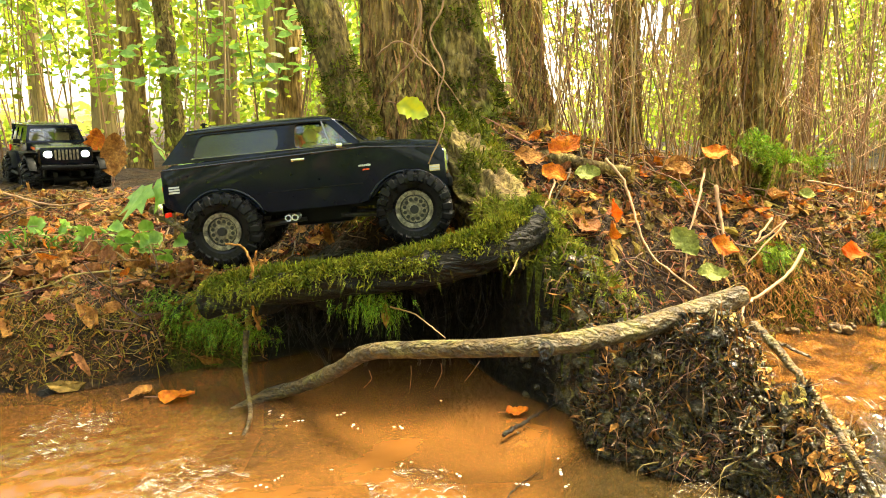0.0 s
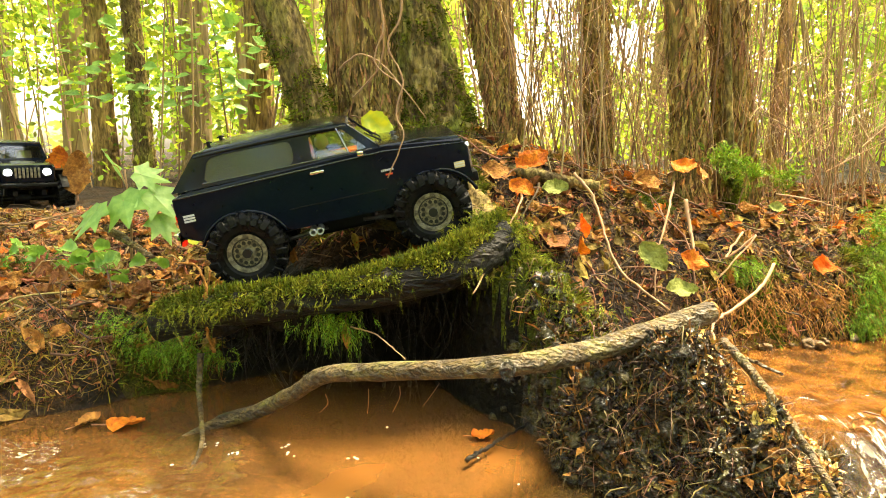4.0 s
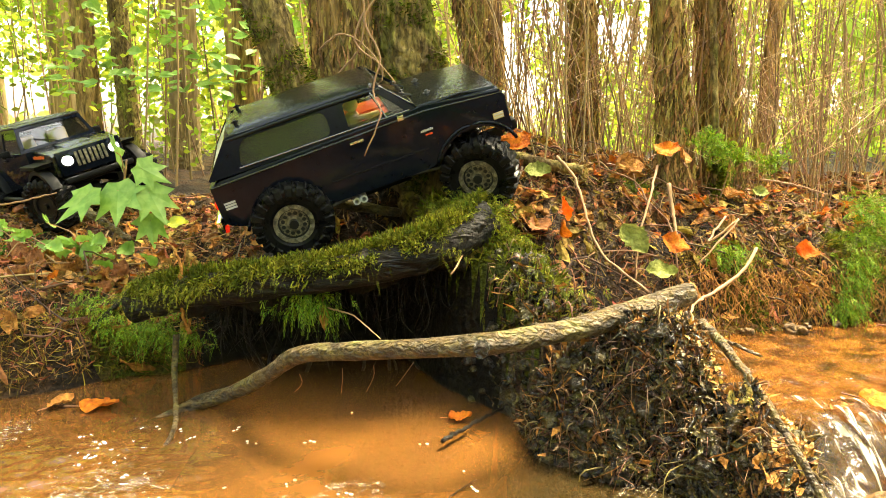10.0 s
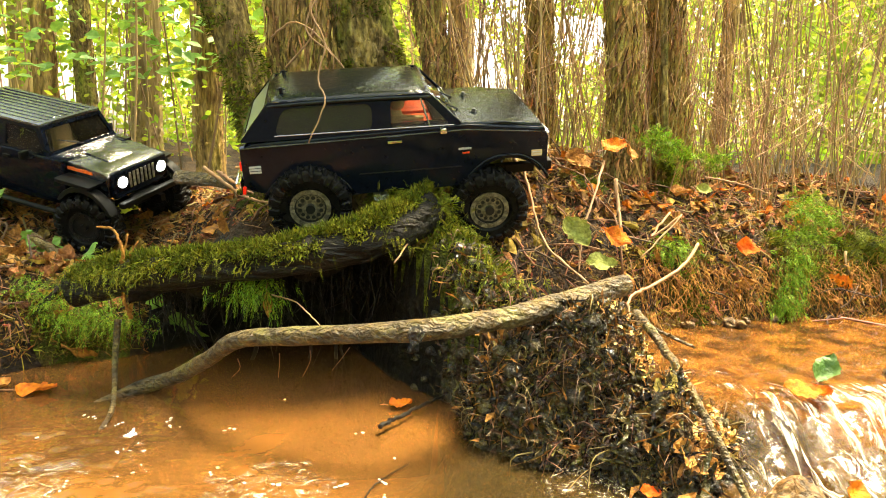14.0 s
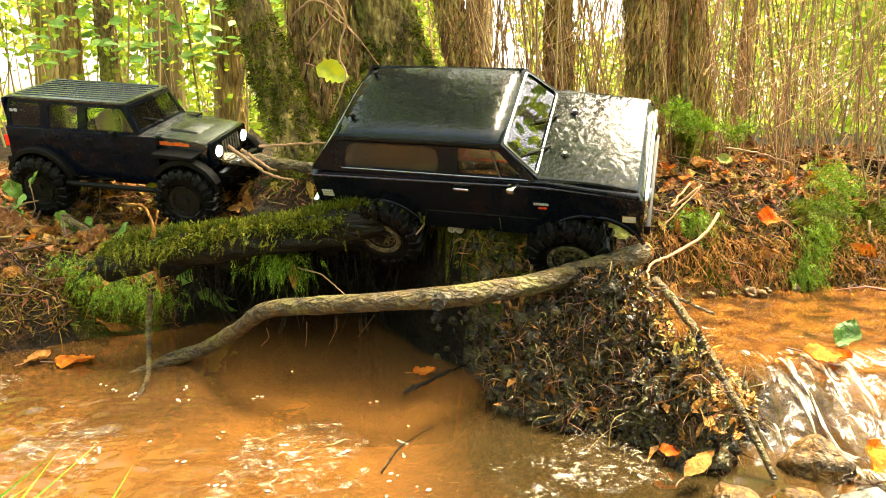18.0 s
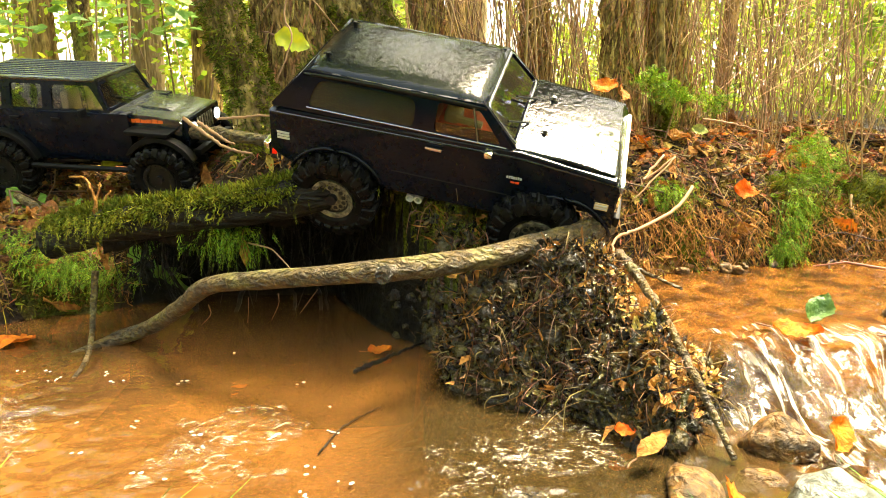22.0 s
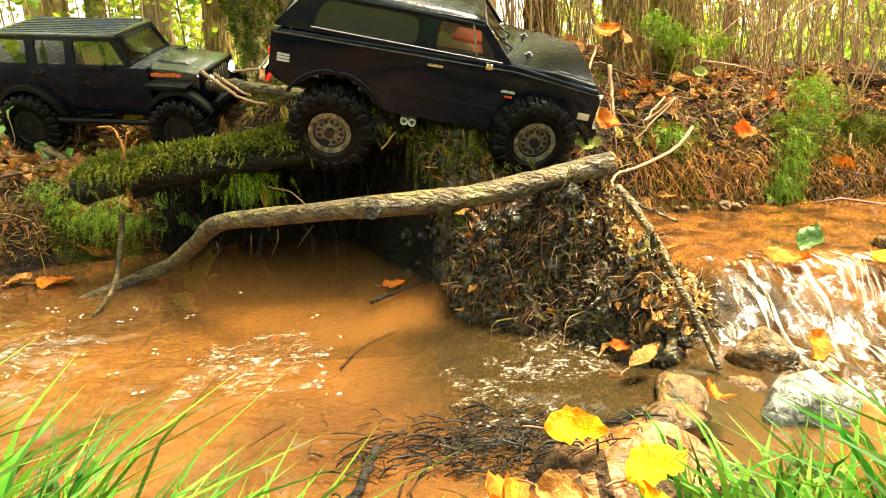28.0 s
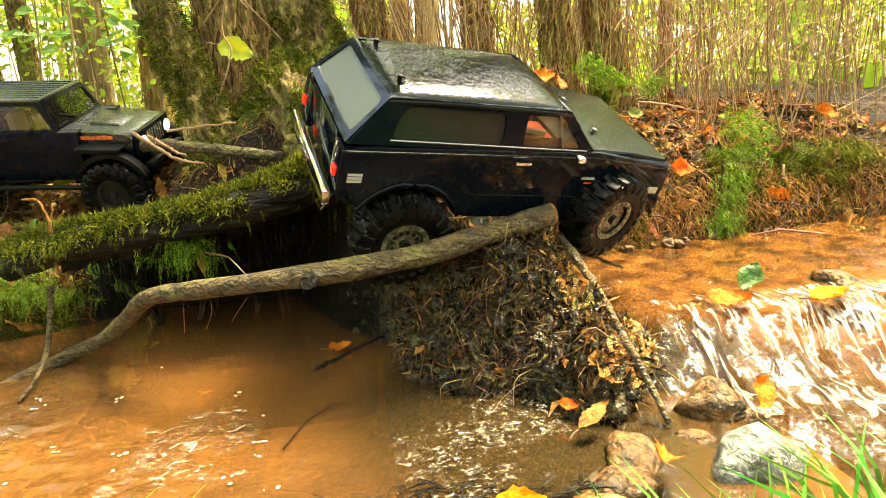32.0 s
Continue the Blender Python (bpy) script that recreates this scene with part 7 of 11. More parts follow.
# broad green leaves of a bush before the far trunks
p = Pile()
for k in range(150):
    x, y, z = -0.62 + 0.35 * rng.normal(), 1.75 + 0.2 * rng.random(), 0.62 + 0.32 * rng.random()
    leaf_fan(p, np.array([x, y, z]), rng.normal(size=3) * (1, 0.4, 0.3), np.array([0, -0.5, 1]) + rng.normal(size=3) * 0.3, 0.06, 0.045, 0.1, 2)
tagged(p.make("bush_leaves", LEAF_GREEN, smooth=False), "fresh green leaves of a shrub before the trunks", "shrub", kind="stuff")


# ---- stones and cascade ----
def stone(x, y, z, r, flat, material, label, seed):
    gg = np.random.default_rng(seed)
    bm = bmesh.new()
    bmesh.ops.create_icosphere(bm, subdivisions=3, radius=1.0)
    o = gg.random(3) * 9
    for vt in bm.verts:
        k = 1 + 0.28 * noise.noise(vt.co * 1.3 + Vector(o)) + 0.1 * noise.noise(vt.co * 3.7 + Vector(o))
        vt.co = Vector((vt.co.x * r * k, vt.co.y * r * k * 0.75, vt.co.z * r * flat * k))
    ob = part("stone", bm, material, None, smooth=True, sharp=180)
    ob.matrix_basis = pose(x, y, z, gg.normal() * 12, gg.normal() * 12, gg.random() * 360)
    return tagged(ob, label, "stone", group="stream stones")


for k, (x, y, z, r, fl) in enumerate(((0.565, -0.15, 0.055, 0.036, 0.9), (0.52, -0.2, 0.04, 0.025, 0.6), (0.44, -0.23, 0.04, 0.045, 0.5), (0.68, 0.06, 0.075, 0.05, 0.5), (0.95, 0.1, 0.08, 0.07, 0.4), (0.40, -0.28, 0.055, 0.04, 0.4))):
    stone(x, y, z, r, fl, STONE, "wet ochre stone in the cascade", k)
stone(0.553, -0.262, 0.05, 0.05, 0.75, STONE_PALE, "pale wet stone below the cascade", 31)
for k in range(9):
    x = 0.66 + 0.3 * rng.random()
    stone(x, float(foot_y(x)) - 0.02 + 0.05 * rng.random(), 0.1 + 0.012 * rng.random(), 0.006 + 0.012 * rng.random() ** 2, 0.6, STONE, "small dark wet pebble at the bank's foot", 50 + k)


def white_water(x, w, seed, y0=0.07, y1=-0.2, material=None, level=None, label="white water tumbling over the small drop"):
    """A broken sheet of foam that follows the drop; the level ripple sheets are painted glints."""
    gg = np.random.default_rng(seed)
    nx, ny = (26, 34) if level is None else (64, 64)
    gx, gy = np.meshgrid(x + w * np.linspace(-1, 1, nx), np.linspace(y0, y1, ny))
    rag = 1 - 0.25 * np.abs(vnoise(gx * 0, gy, 0.03, seed))
    gx = x + (gx - x) * rag
    base = 0.105 - 0.057 * sm(-gy, -0.01, 0.12) if level is None else level + 0 * gy
    amp = 0.016 * sm(-gy, -0.07, 0.03) + 0.002 if level is None else 0.004
    gz = base + 0.008 + amp * (vnoise(gx, gy * 0.5, 0.022, seed) + 0.5 * vnoise(gx, gy * 0.6, 0.011, seed + 2)) - 0.02 * (np.abs(gx - x) / w) ** 4
    i = (np.arange(ny - 1)[:, None] * nx + np.arange(nx - 1)).ravel()
    round_off = ((gx - x) / w) ** 2 + ((gy - (y0 + y1) / 2) / ((y0 - y1) / 2)) ** 2 if level is not None else np.abs(gx - x) / w
    i = i[(round_off + 0.7 * vnoise(gx, gy, 0.035, seed + 5)).ravel()[i] < 0.85]
    return tagged(link("white_water", np.stack([gx, gy, gz], -1).reshape(-1, 3), np.stack([i, i + 1, i + nx + 1, i + nx], -1), material or FALLS), label, "white water", group="white water")


SPLASHES_AND_GLINTS = [white_water(x, w, k) for k, (x, w) in enumerate(((0.60, 0.045), (0.68, 0.055), (0.77, 0.06), (0.87, 0.07), (0.98, 0.08), (1.1, 0.09)))]
# the sheets labelled ripples carry sky reflection as a pale colour
SPLASHES_AND_GLINTS += [white_water(x, w, 20 + k, y0, y1, PAINTED_GLINTS if "ripples" in lab else RIFFLE, z, lab) for k, (x, w, y0, y1, z, lab) in enumerate((
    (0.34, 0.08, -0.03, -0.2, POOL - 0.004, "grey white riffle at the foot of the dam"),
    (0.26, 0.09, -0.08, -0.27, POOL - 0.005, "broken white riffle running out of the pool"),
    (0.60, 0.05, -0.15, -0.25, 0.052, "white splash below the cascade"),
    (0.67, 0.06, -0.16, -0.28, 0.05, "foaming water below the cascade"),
    (-0.03, 0.12, 0.0, -0.2, POOL - 0.0055, "ripples on the pool with sky glints painted pale"),
    (-0.31, 0.13, 0.05, -0.2, POOL - 0.0055, "ripples at the pool's outflow with glints painted pale"),
    (-0.53, 0.13, 0.22, 0.02, POOL - 0.0055, "ripples under the bank with glints painted pale")))]


def fleck(k):
    gg = np.random.default_rng(200 + k)
    p = Pile()
    for j in range(1 + k % 3):
        a = gg.random() * 6.28
        r = 0.0016 + 0.002 * gg.random()
        c = np.array([0.006 * j, 0.004 * gg.normal(), 0.0012])
        p.add([c + (r * math.cos(t + a), r * 0.7 * math.sin(t + a), 0) for t in np.linspace(0, 6.28, 8)[:-1]] + [c + (0, 0, 0.0008)], [(i, (i + 1) % 7, 7) for i in range(7)])
    return tagged(p.make("foam_fleck", FOAM), "tiny pale fleck floating on the pool", "foam", group="foam flecks")


FLECKS = [(fleck(k), -0.35 + 0.55 * rng.random(), -0.25 + 0.5 * rng.random()) for k in range(34)]

# ---- what moves ----
def motions():
    walk(truck, [
        (0, pose(-0.1825, 0.4810, 0.3235, -1.34, -5.87, -0.63)),
        (0.5, pose(-0.1653, 0.4804, 0.3286, 0.43, -6.55, -0.73)),
        (1, pose(-0.1482, 0.4768, 0.3338, 2.07, -7.37, -0.49)),
        (1.5, pose(-0.1321, 0.4727, 0.3380, 3.31, -8.20, -0.08)),
        (2, pose(-0.1176, 0.4720, 0.3403, 3.91, -8.78, 0.42)),
        (2.5, pose(-0.1041, 0.4738, 0.3413, 4.17, -9.21, 1.03)),
        (3, pose(-0.0921, 0.4746, 0.3425, 4.57, -9.78, 1.56)),
        (3.5, pose(-0.0824, 0.4743, 0.3445, 5.22, -10.64, 1.93)),
        (4, pose(-0.0748, 0.4723, 0.3478, 6.42, -11.82, 1.92)),
        (4.5, pose(-0.0662, 0.4674, 0.3521, 8.17, -13.20, 1.40)),
        (5, pose(-0.0613, 0.4656, 0.3554, 9.15, -13.66, 1.56)),
        (5.5, pose(-0.0502, 0.4615, 0.3621, 11.30, -14.66, 1.91)),
        (6, pose(-0.0390, 0.4574, 0.3690, 13.46, -15.65, 2.26)),
        (6.5, pose(-0.0341, 0.4555, 0.3721, 14.43, -16.11, 2.43)),
        (7, pose(-0.0289, 0.4591, 0.3775, 15.10, -17.05, 3.50)),
        (7.5, pose(-0.0220, 0.4594, 0.3818, 15.72, -17.82, 3.78)),
        (8, pose(-0.0126, 0.4569, 0.3850, 16.10, -18.40, 3.54)),
        (8.5, pose(-0.0034, 0.4547, 0.3868, 16.04, -18.83, 3.12)),
        (9, pose(0.0037, 0.4554, 0.3875, 15.72, -19.23, 2.86)),
        (9.5, pose(0.0118, 0.4569, 0.3894, 15.75, -19.50, 3.19)),
        (10, pose(0.0229, 0.4579, 0.3918, 16.35, -19.29, 4.69)),
        (10.5, pose(0.0339, 0.4610, 0.3941, 17.22, -18.71, 6.57)),
        (11, pose(0.0429, 0.4662, 0.3965, 17.96, -18.27, 7.54)),
        (11.5, pose(0.0519, 0.4722, 0.3992, 18.29, -17.80, 7.90)),
        (12, pose(0.0634, 0.4777, 0.4005, 17.82, -16.44, 7.53)),
        (12.5, pose(0.0791, 0.4808, 0.3993, 16.77, -14.39, 6.31)),
        (13, pose(0.0920, 0.4804, 0.3969, 15.74, -12.89, 5.20)),
        (13.5, pose(0.1362, 0.4579, 0.3872, 16.84, -7.40, 4.31)),
        (14, pose(0.1555, 0.4352, 0.3752, 19.39, -5.59, 2.06)),
        (14.5, pose(0.1979, 0.3848, 0.3485, 24.98, -1.62, -2.89)),
        (15, pose(0.2404, 0.3346, 0.3218, 30.58, 2.35, -7.84)),
        (15.5, pose(0.2597, 0.3119, 0.3098, 33.12, 4.16, -10.09)),
        (16, pose(0.2641, 0.2993, 0.3133, 34.32, 2.11, -15.15)),
        (16.5, pose(0.2658, 0.2924, 0.3140, 35.18, 1.77, -17.49)),
        (17, pose(0.2670, 0.2883, 0.3148, 36.12, 1.71, -19.21)),
        (17.5, pose(0.2688, 0.2845, 0.3161, 36.96, 1.74, -20.83)),
        (18, pose(0.2700, 0.2814, 0.3178, 37.89, 1.82, -22.20)),
        (18.5, pose(0.2714, 0.2818, 0.3194, 39.00, 2.04, -22.94)),
        (19, pose(0.2727, 0.2816, 0.3199, 39.78, 2.21, -24.15)),
        (19.5, pose(0.2726, 0.2789, 0.3175, 39.65, 2.20, -26.42)),
        (20, pose(0.2727, 0.2761, 0.3160, 38.92, 1.93, -28.91)),
        (20.5, pose(0.2715, 0.2779, 0.3140, 37.93, 1.69, -30.36)),
        (21, pose(0.2731, 0.2847, 0.3085, 35.77, 2.06, -30.37)),
        (21.5, pose(0.2767, 0.2860, 0.3055, 33.77, 3.70, -26.12)),
        (22, pose(0.2708, 0.2799, 0.3019, 28.26, 10.49, -15.82)),
        (22.5, pose(0.2789, 0.2838, 0.2958, 27.53, 7.29, -21.29)),
        (23, pose(0.2788, 0.2900, 0.2973, 28.25, 5.56, -23.57)),
        (23.5, pose(0.2582, 0.2908, 0.2912, 26.27, 11.26, -9.13)),
        (24, pose(0.1948, 0.3129, 0.3015, 23.43, -1.90, 16.55)),
        (24.5, pose(0.1991, 0.3114, 0.2998, 23.29, 0.46, 13.68)),
        (25, pose(0.2289, 0.3164, 0.2962, 23.46, 5.67, 3.63)),
        (25.5, pose(0.2413, 0.3087, 0.3002, 25.72, 4.04, -1.68)),
        (26, pose(0.2447, 0.3099, 0.2966, 25.04, 3.77, -3.80)),
        (26.5, pose(0.2516, 0.3117, 0.2880, 23.56, 3.19, -8.46)),
        (27, pose(0.2585, 0.3135, 0.2795, 22.07, 2.61, -13.11)),
        (27.5, pose(0.2617, 0.3147, 0.2759, 21.40, 2.34, -15.23)),
        (28, pose(0.2270, 0.3173, 0.3144, 18.87, 11.14, -2.23)),
        (28.5, pose(0.1937, 0.3009, 0.3150, 18.49, 3.25, -5.43)),
        (29, pose(0.2186, 0.2870, 0.2960, 21.15, 4.81, 0.89)),
        (29.5, pose(0.2783, 0.2313, 0.2824, 26.88, 6.94, 6.88)),
        (30, pose(0.2930, 0.2101, 0.2857, 28.35, 5.69, 10.71)),
        (30.5, pose(0.3067, 0.2089, 0.2874, 25.55, 6.39, 14.41)),
        (31, pose(0.3123, 0.2036, 0.2767, 23.24, 5.26, 18.60)),
        (31.5, pose(0.3400, 0.1954, 0.2805, 24.78, 5.71, 18.15)),
        (32, pose(0.3748, 0.1836, 0.2798, 27.31, 7.20, 15.74)),
    ])
    walk(truck_wheels['rn'], [
        (0, pose(-0.1632, -0.1070, 0.0006, 0, 0, 0.0) @ pose(0, 0, 0, 0, 0.0, 0)),
        (0.5, pose(-0.1609, -0.1070, 0.0049, 0, 0, 0.0) @ pose(0, 0, 0, 0, 16.2, 0)),
        (1, pose(-0.1631, -0.1070, 0.0056, 0, 0, 0.0) @ pose(0, 0, 0, 0, 31.7, 0)),
        (1.5, pose(-0.1623, -0.1070, 0.0067, 0, 0, 0.0) @ pose(0, 0, 0, 0, 46.0, 0)),
        (2, pose(-0.1621, -0.1070, 0.0064, 0, 0, 0.0) @ pose(0, 0, 0, 0, 59.2, 0)),
        (2.5, pose(-0.1612, -0.1070, 0.0030, 0, 0, 0.0) @ pose(0, 0, 0, 0, 71.4, 0)),
        (3, pose(-0.1603, -0.1070, 0.0015, 0, 0, 0.0) @ pose(0, 0, 0, 0, 82.5, 0)),
        (3.5, pose(-0.1609, -0.1070, 0.0036, 0, 0, 0.0) @ pose(0, 0, 0, 0, 91.2, 0)),
        (4, pose(-0.1623, -0.1070, 0.0057, 0, 0, 0.0) @ pose(0, 0, 0, 0, 98.5, 0)),
        (4.5, pose(-0.1614, -0.1070, 0.0101, 0, 0, 0.0) @ pose(0, 0, 0, 0, 106.7, 0)),
        (5, pose(-0.1616, -0.1070, 0.0127, 0, 0, 0.0) @ pose(0, 0, 0, 0, 111.7, 0)),
        (5.5, pose(-0.1618, -0.1070, 0.0154, 0, 0, 0.0) @ pose(0, 0, 0, 0, 122.7, 0)),
        (6, pose(-0.1620, -0.1070, 0.0180, 0, 0, 0.0) @ pose(0, 0, 0, 0, 133.7, 0)),
        (6.5, pose(-0.1621, -0.1070, 0.0207, 0, 0, 0.0) @ pose(0, 0, 0, 0, 138.7, 0)),
        (7, pose(-0.1620, -0.1070, 0.0201, 0, 0, 0.0) @ pose(0, 0, 0, 0, 144.7, 0)),
        (7.5, pose(-0.1642, -0.1070, 0.0196, 0, 0, 0.0) @ pose(0, 0, 0, 0, 151.8, 0)),
        (8, pose(-0.1620, -0.1070, 0.0194, 0, 0, 0.0) @ pose(0, 0, 0, 0, 160.3, 0)),
        (8.5, pose(-0.1611, -0.1070, 0.0209, 0, 0, 0.0) @ pose(0, 0, 0, 0, 168.0, 0)),
        (9, pose(-0.1622, -0.1070, 0.0215, 0, 0, 0.0) @ pose(0, 0, 0, 0, 174.1, 0)),
        (9.5, pose(-0.1646, -0.1070, 0.0219, 0, 0, 0.0) @ pose(0, 0, 0, 0, 181.8, 0)),
        (10, pose(-0.1599, -0.1070, 0.0215, 0, 0, 0.0) @ pose(0, 0, 0, 0, 191.7, 0)),
        (10.5, pose(-0.1616, -0.1070, 0.0241, 0, 0, 0.0) @ pose(0, 0, 0, 0, 201.5, 0)),
        (11, pose(-0.1609, -0.1070, 0.0218, 0, 0, 0.0) @ pose(0, 0, 0, 0, 210.8, 0)),
        (11.5, pose(-0.1627, -0.1070, 0.0218, 0, 0, 0.0) @ pose(0, 0, 0, 0, 219.9, 0)),
        (12, pose(-0.1653, -0.1070, 0.0198, 0, 0, 0.0) @ pose(0, 0, 0, 0, 231.7, 0)),
        (12.5, pose(-0.1627, -0.1070, 0.0154, 0, 0, 0.0) @ pose(0, 0, 0, 0, 245.2, 0)),
        (13, pose(-0.1655, -0.1070, 0.0146, 0, 0, 0.0) @ pose(0, 0, 0, 0, 255.2, 0)),
        (13.5, pose(-0.1631, -0.1070, 0.0152, 0, 0, 0.0) @ pose(0, 0, 0, 0, 290.5, 0)),
        (14, pose(-0.1631, -0.1070, 0.0143, 0, 0, 0.0) @ pose(0, 0, 0, 0, 304.9, 0)),
        (14.5, pose(-0.1631, -0.1070, 0.0134, 0, 0, 0.0) @ pose(0, 0, 0, 0, 340.9, 0)),
        (15, pose(-0.1631, -0.1070, 0.0124, 0, 0, 0.0) @ pose(0, 0, 0, 0, 382.3, 0)),
        (15.5, pose(-0.1631, -0.1070, 0.0116, 0, 0, 0.0) @ pose(0, 0, 0, 0, 402.7, 0)),
        (16, pose(-0.1631, -0.1070, 0.0106, 0, 0, 0.0) @ pose(0, 0, 0, 0, 408.2, 0)),
        (16.5, pose(-0.1631, -0.1070, 0.0096, 0, 0, 0.0) @ pose(0, 0, 0, 0, 411.5, 0)),
        (17, pose(-0.1631, -0.1070, 0.0088, 0, 0, 0.0) @ pose(0, 0, 0, 0, 413.8, 0)),
        (17.5, pose(-0.1631, -0.1070, 0.0078, 0, 0, 0.0) @ pose(0, 0, 0, 0, 416.4, 0)),
        (18, pose(-0.1631, -0.1070, 0.0068, 0, 0, 0.0) @ pose(0, 0, 0, 0, 418.7, 0)),
        (18.5, pose(-0.1631, -0.1070, 0.0060, 0, 0, 0.0) @ pose(0, 0, 0, 0, 419.4, 0)),
        (19, pose(-0.1631, -0.1070, 0.0050, 0, 0, 0.0) @ pose(0, 0, 0, 0, 420.6, 0)),
        (19.5, pose(-0.1631, -0.1070, 0.0041, 0, 0, 0.0) @ pose(0, 0, 0, 0, 422.4, 0)),
        (20, pose(-0.1631, -0.1070, 0.0032, 0, 0, 0.0) @ pose(0, 0, 0, 0, 423.4, 0)),
        (20.5, pose(-0.1630, -0.1070, 0.0022, 0, 0, 0.0) @ pose(0, 0, 0, 0, 423.7, 0)),
        (21, pose(-0.1630, -0.1070, 0.0013, 0, 0, 0.0) @ pose(0, 0, 0, 0, 421.7, 0)),
        (21.5, pose(-0.1630, -0.1070, 0.0003, 0, 0, 0.0) @ pose(0, 0, 0, 0, 424.2, 0)),
        (22, pose(-0.1630, -0.1070, -0.0005, 0, 0, 0.0) @ pose(0, 0, 0, 0, 422.0, 0)),
        (22.5, pose(-0.1630, -0.1070, -0.0015, 0, 0, 0.0) @ pose(0, 0, 0, 0, 428.0, 0)),
        (23, pose(-0.1630, -0.1070, -0.0025, 0, 0, 0.0) @ pose(0, 0, 0, 0, 425.7, 0)),
        (23.5, pose(-0.1630, -0.1070, -0.0033, 0, 0, 0.0) @ pose(0, 0, 0, 0, 409.5, 0)),
        (24, pose(-0.1630, -0.1070, -0.0043, 0, 0, 0.0) @ pose(0, 0, 0, 0, 354.8, 0)),
        (24.5, pose(-0.1618, -0.1070, -0.0036, 0, 0, 0.0) @ pose(0, 0, 0, 0, 357.4, 0)),
        (25, pose(-0.1583, -0.1070, -0.0031, 0, 0, 0.0) @ pose(0, 0, 0, 0, 384.9, 0)),
        (25.5, pose(-0.1503, -0.1070, 0.0033, 0, 0, 0.0) @ pose(0, 0, 0, 0, 395.0, 0)),
        (26, pose(-0.1526, -0.1070, -0.0010, 0, 0, 0.0) @ pose(0, 0, 0, 0, 397.9, 0)),
        (26.5, pose(-0.1548, -0.1070, -0.0052, 0, 0, 0.0) @ pose(0, 0, 0, 0, 404.0, 0)),
        (27, pose(-0.1571, -0.1070, -0.0095, 0, 0, 0.0) @ pose(0, 0, 0, 0, 409.9, 0)),
        (27.5, pose(-0.1593, -0.1070, -0.0138, 0, 0, 0.0) @ pose(0, 0, 0, 0, 412.5, 0)),
        (28, pose(-0.1615, -0.1070, -0.0181, 0, 0, 0.0) @ pose(0, 0, 0, 0, 379.4, 0)),
        (28.5, pose(-0.1620, -0.1070, -0.0109, 0, 0, 0.0) @ pose(0, 0, 0, 0, 352.3, 0)),
        (29, pose(-0.1640, -0.1070, -0.0079, 0, 0, 0.0) @ pose(0, 0, 0, 0, 374.0, 0)),
        (29.5, pose(-0.1640, -0.1070, -0.0079, 0, 0, 0.0) @ pose(0, 0, 0, 0, 423.9, 0)),
        (30, pose(-0.1640, -0.1070, -0.0079, 0, 0, 0.0) @ pose(0, 0, 0, 0, 432.5, 0)),
        (30.5, pose(-0.1640, -0.1070, -0.0079, 0, 0, 0.0) @ pose(0, 0, 0, 0, 444.7, 0)),
        (31, pose(-0.1640, -0.1070, -0.0079, 0, 0, 0.0) @ pose(0, 0, 0, 0, 451.8, 0)),
        (31.5, pose(-0.1640, -0.1070, -0.0079, 0, 0, 0.0) @ pose(0, 0, 0, 0, 472.7, 0)),
        (32, pose(-0.1640, -0.1070, -0.0079, 0, 0, 0.0) @ pose(0, 0, 0, 0, 498.7, 0)),
    ])
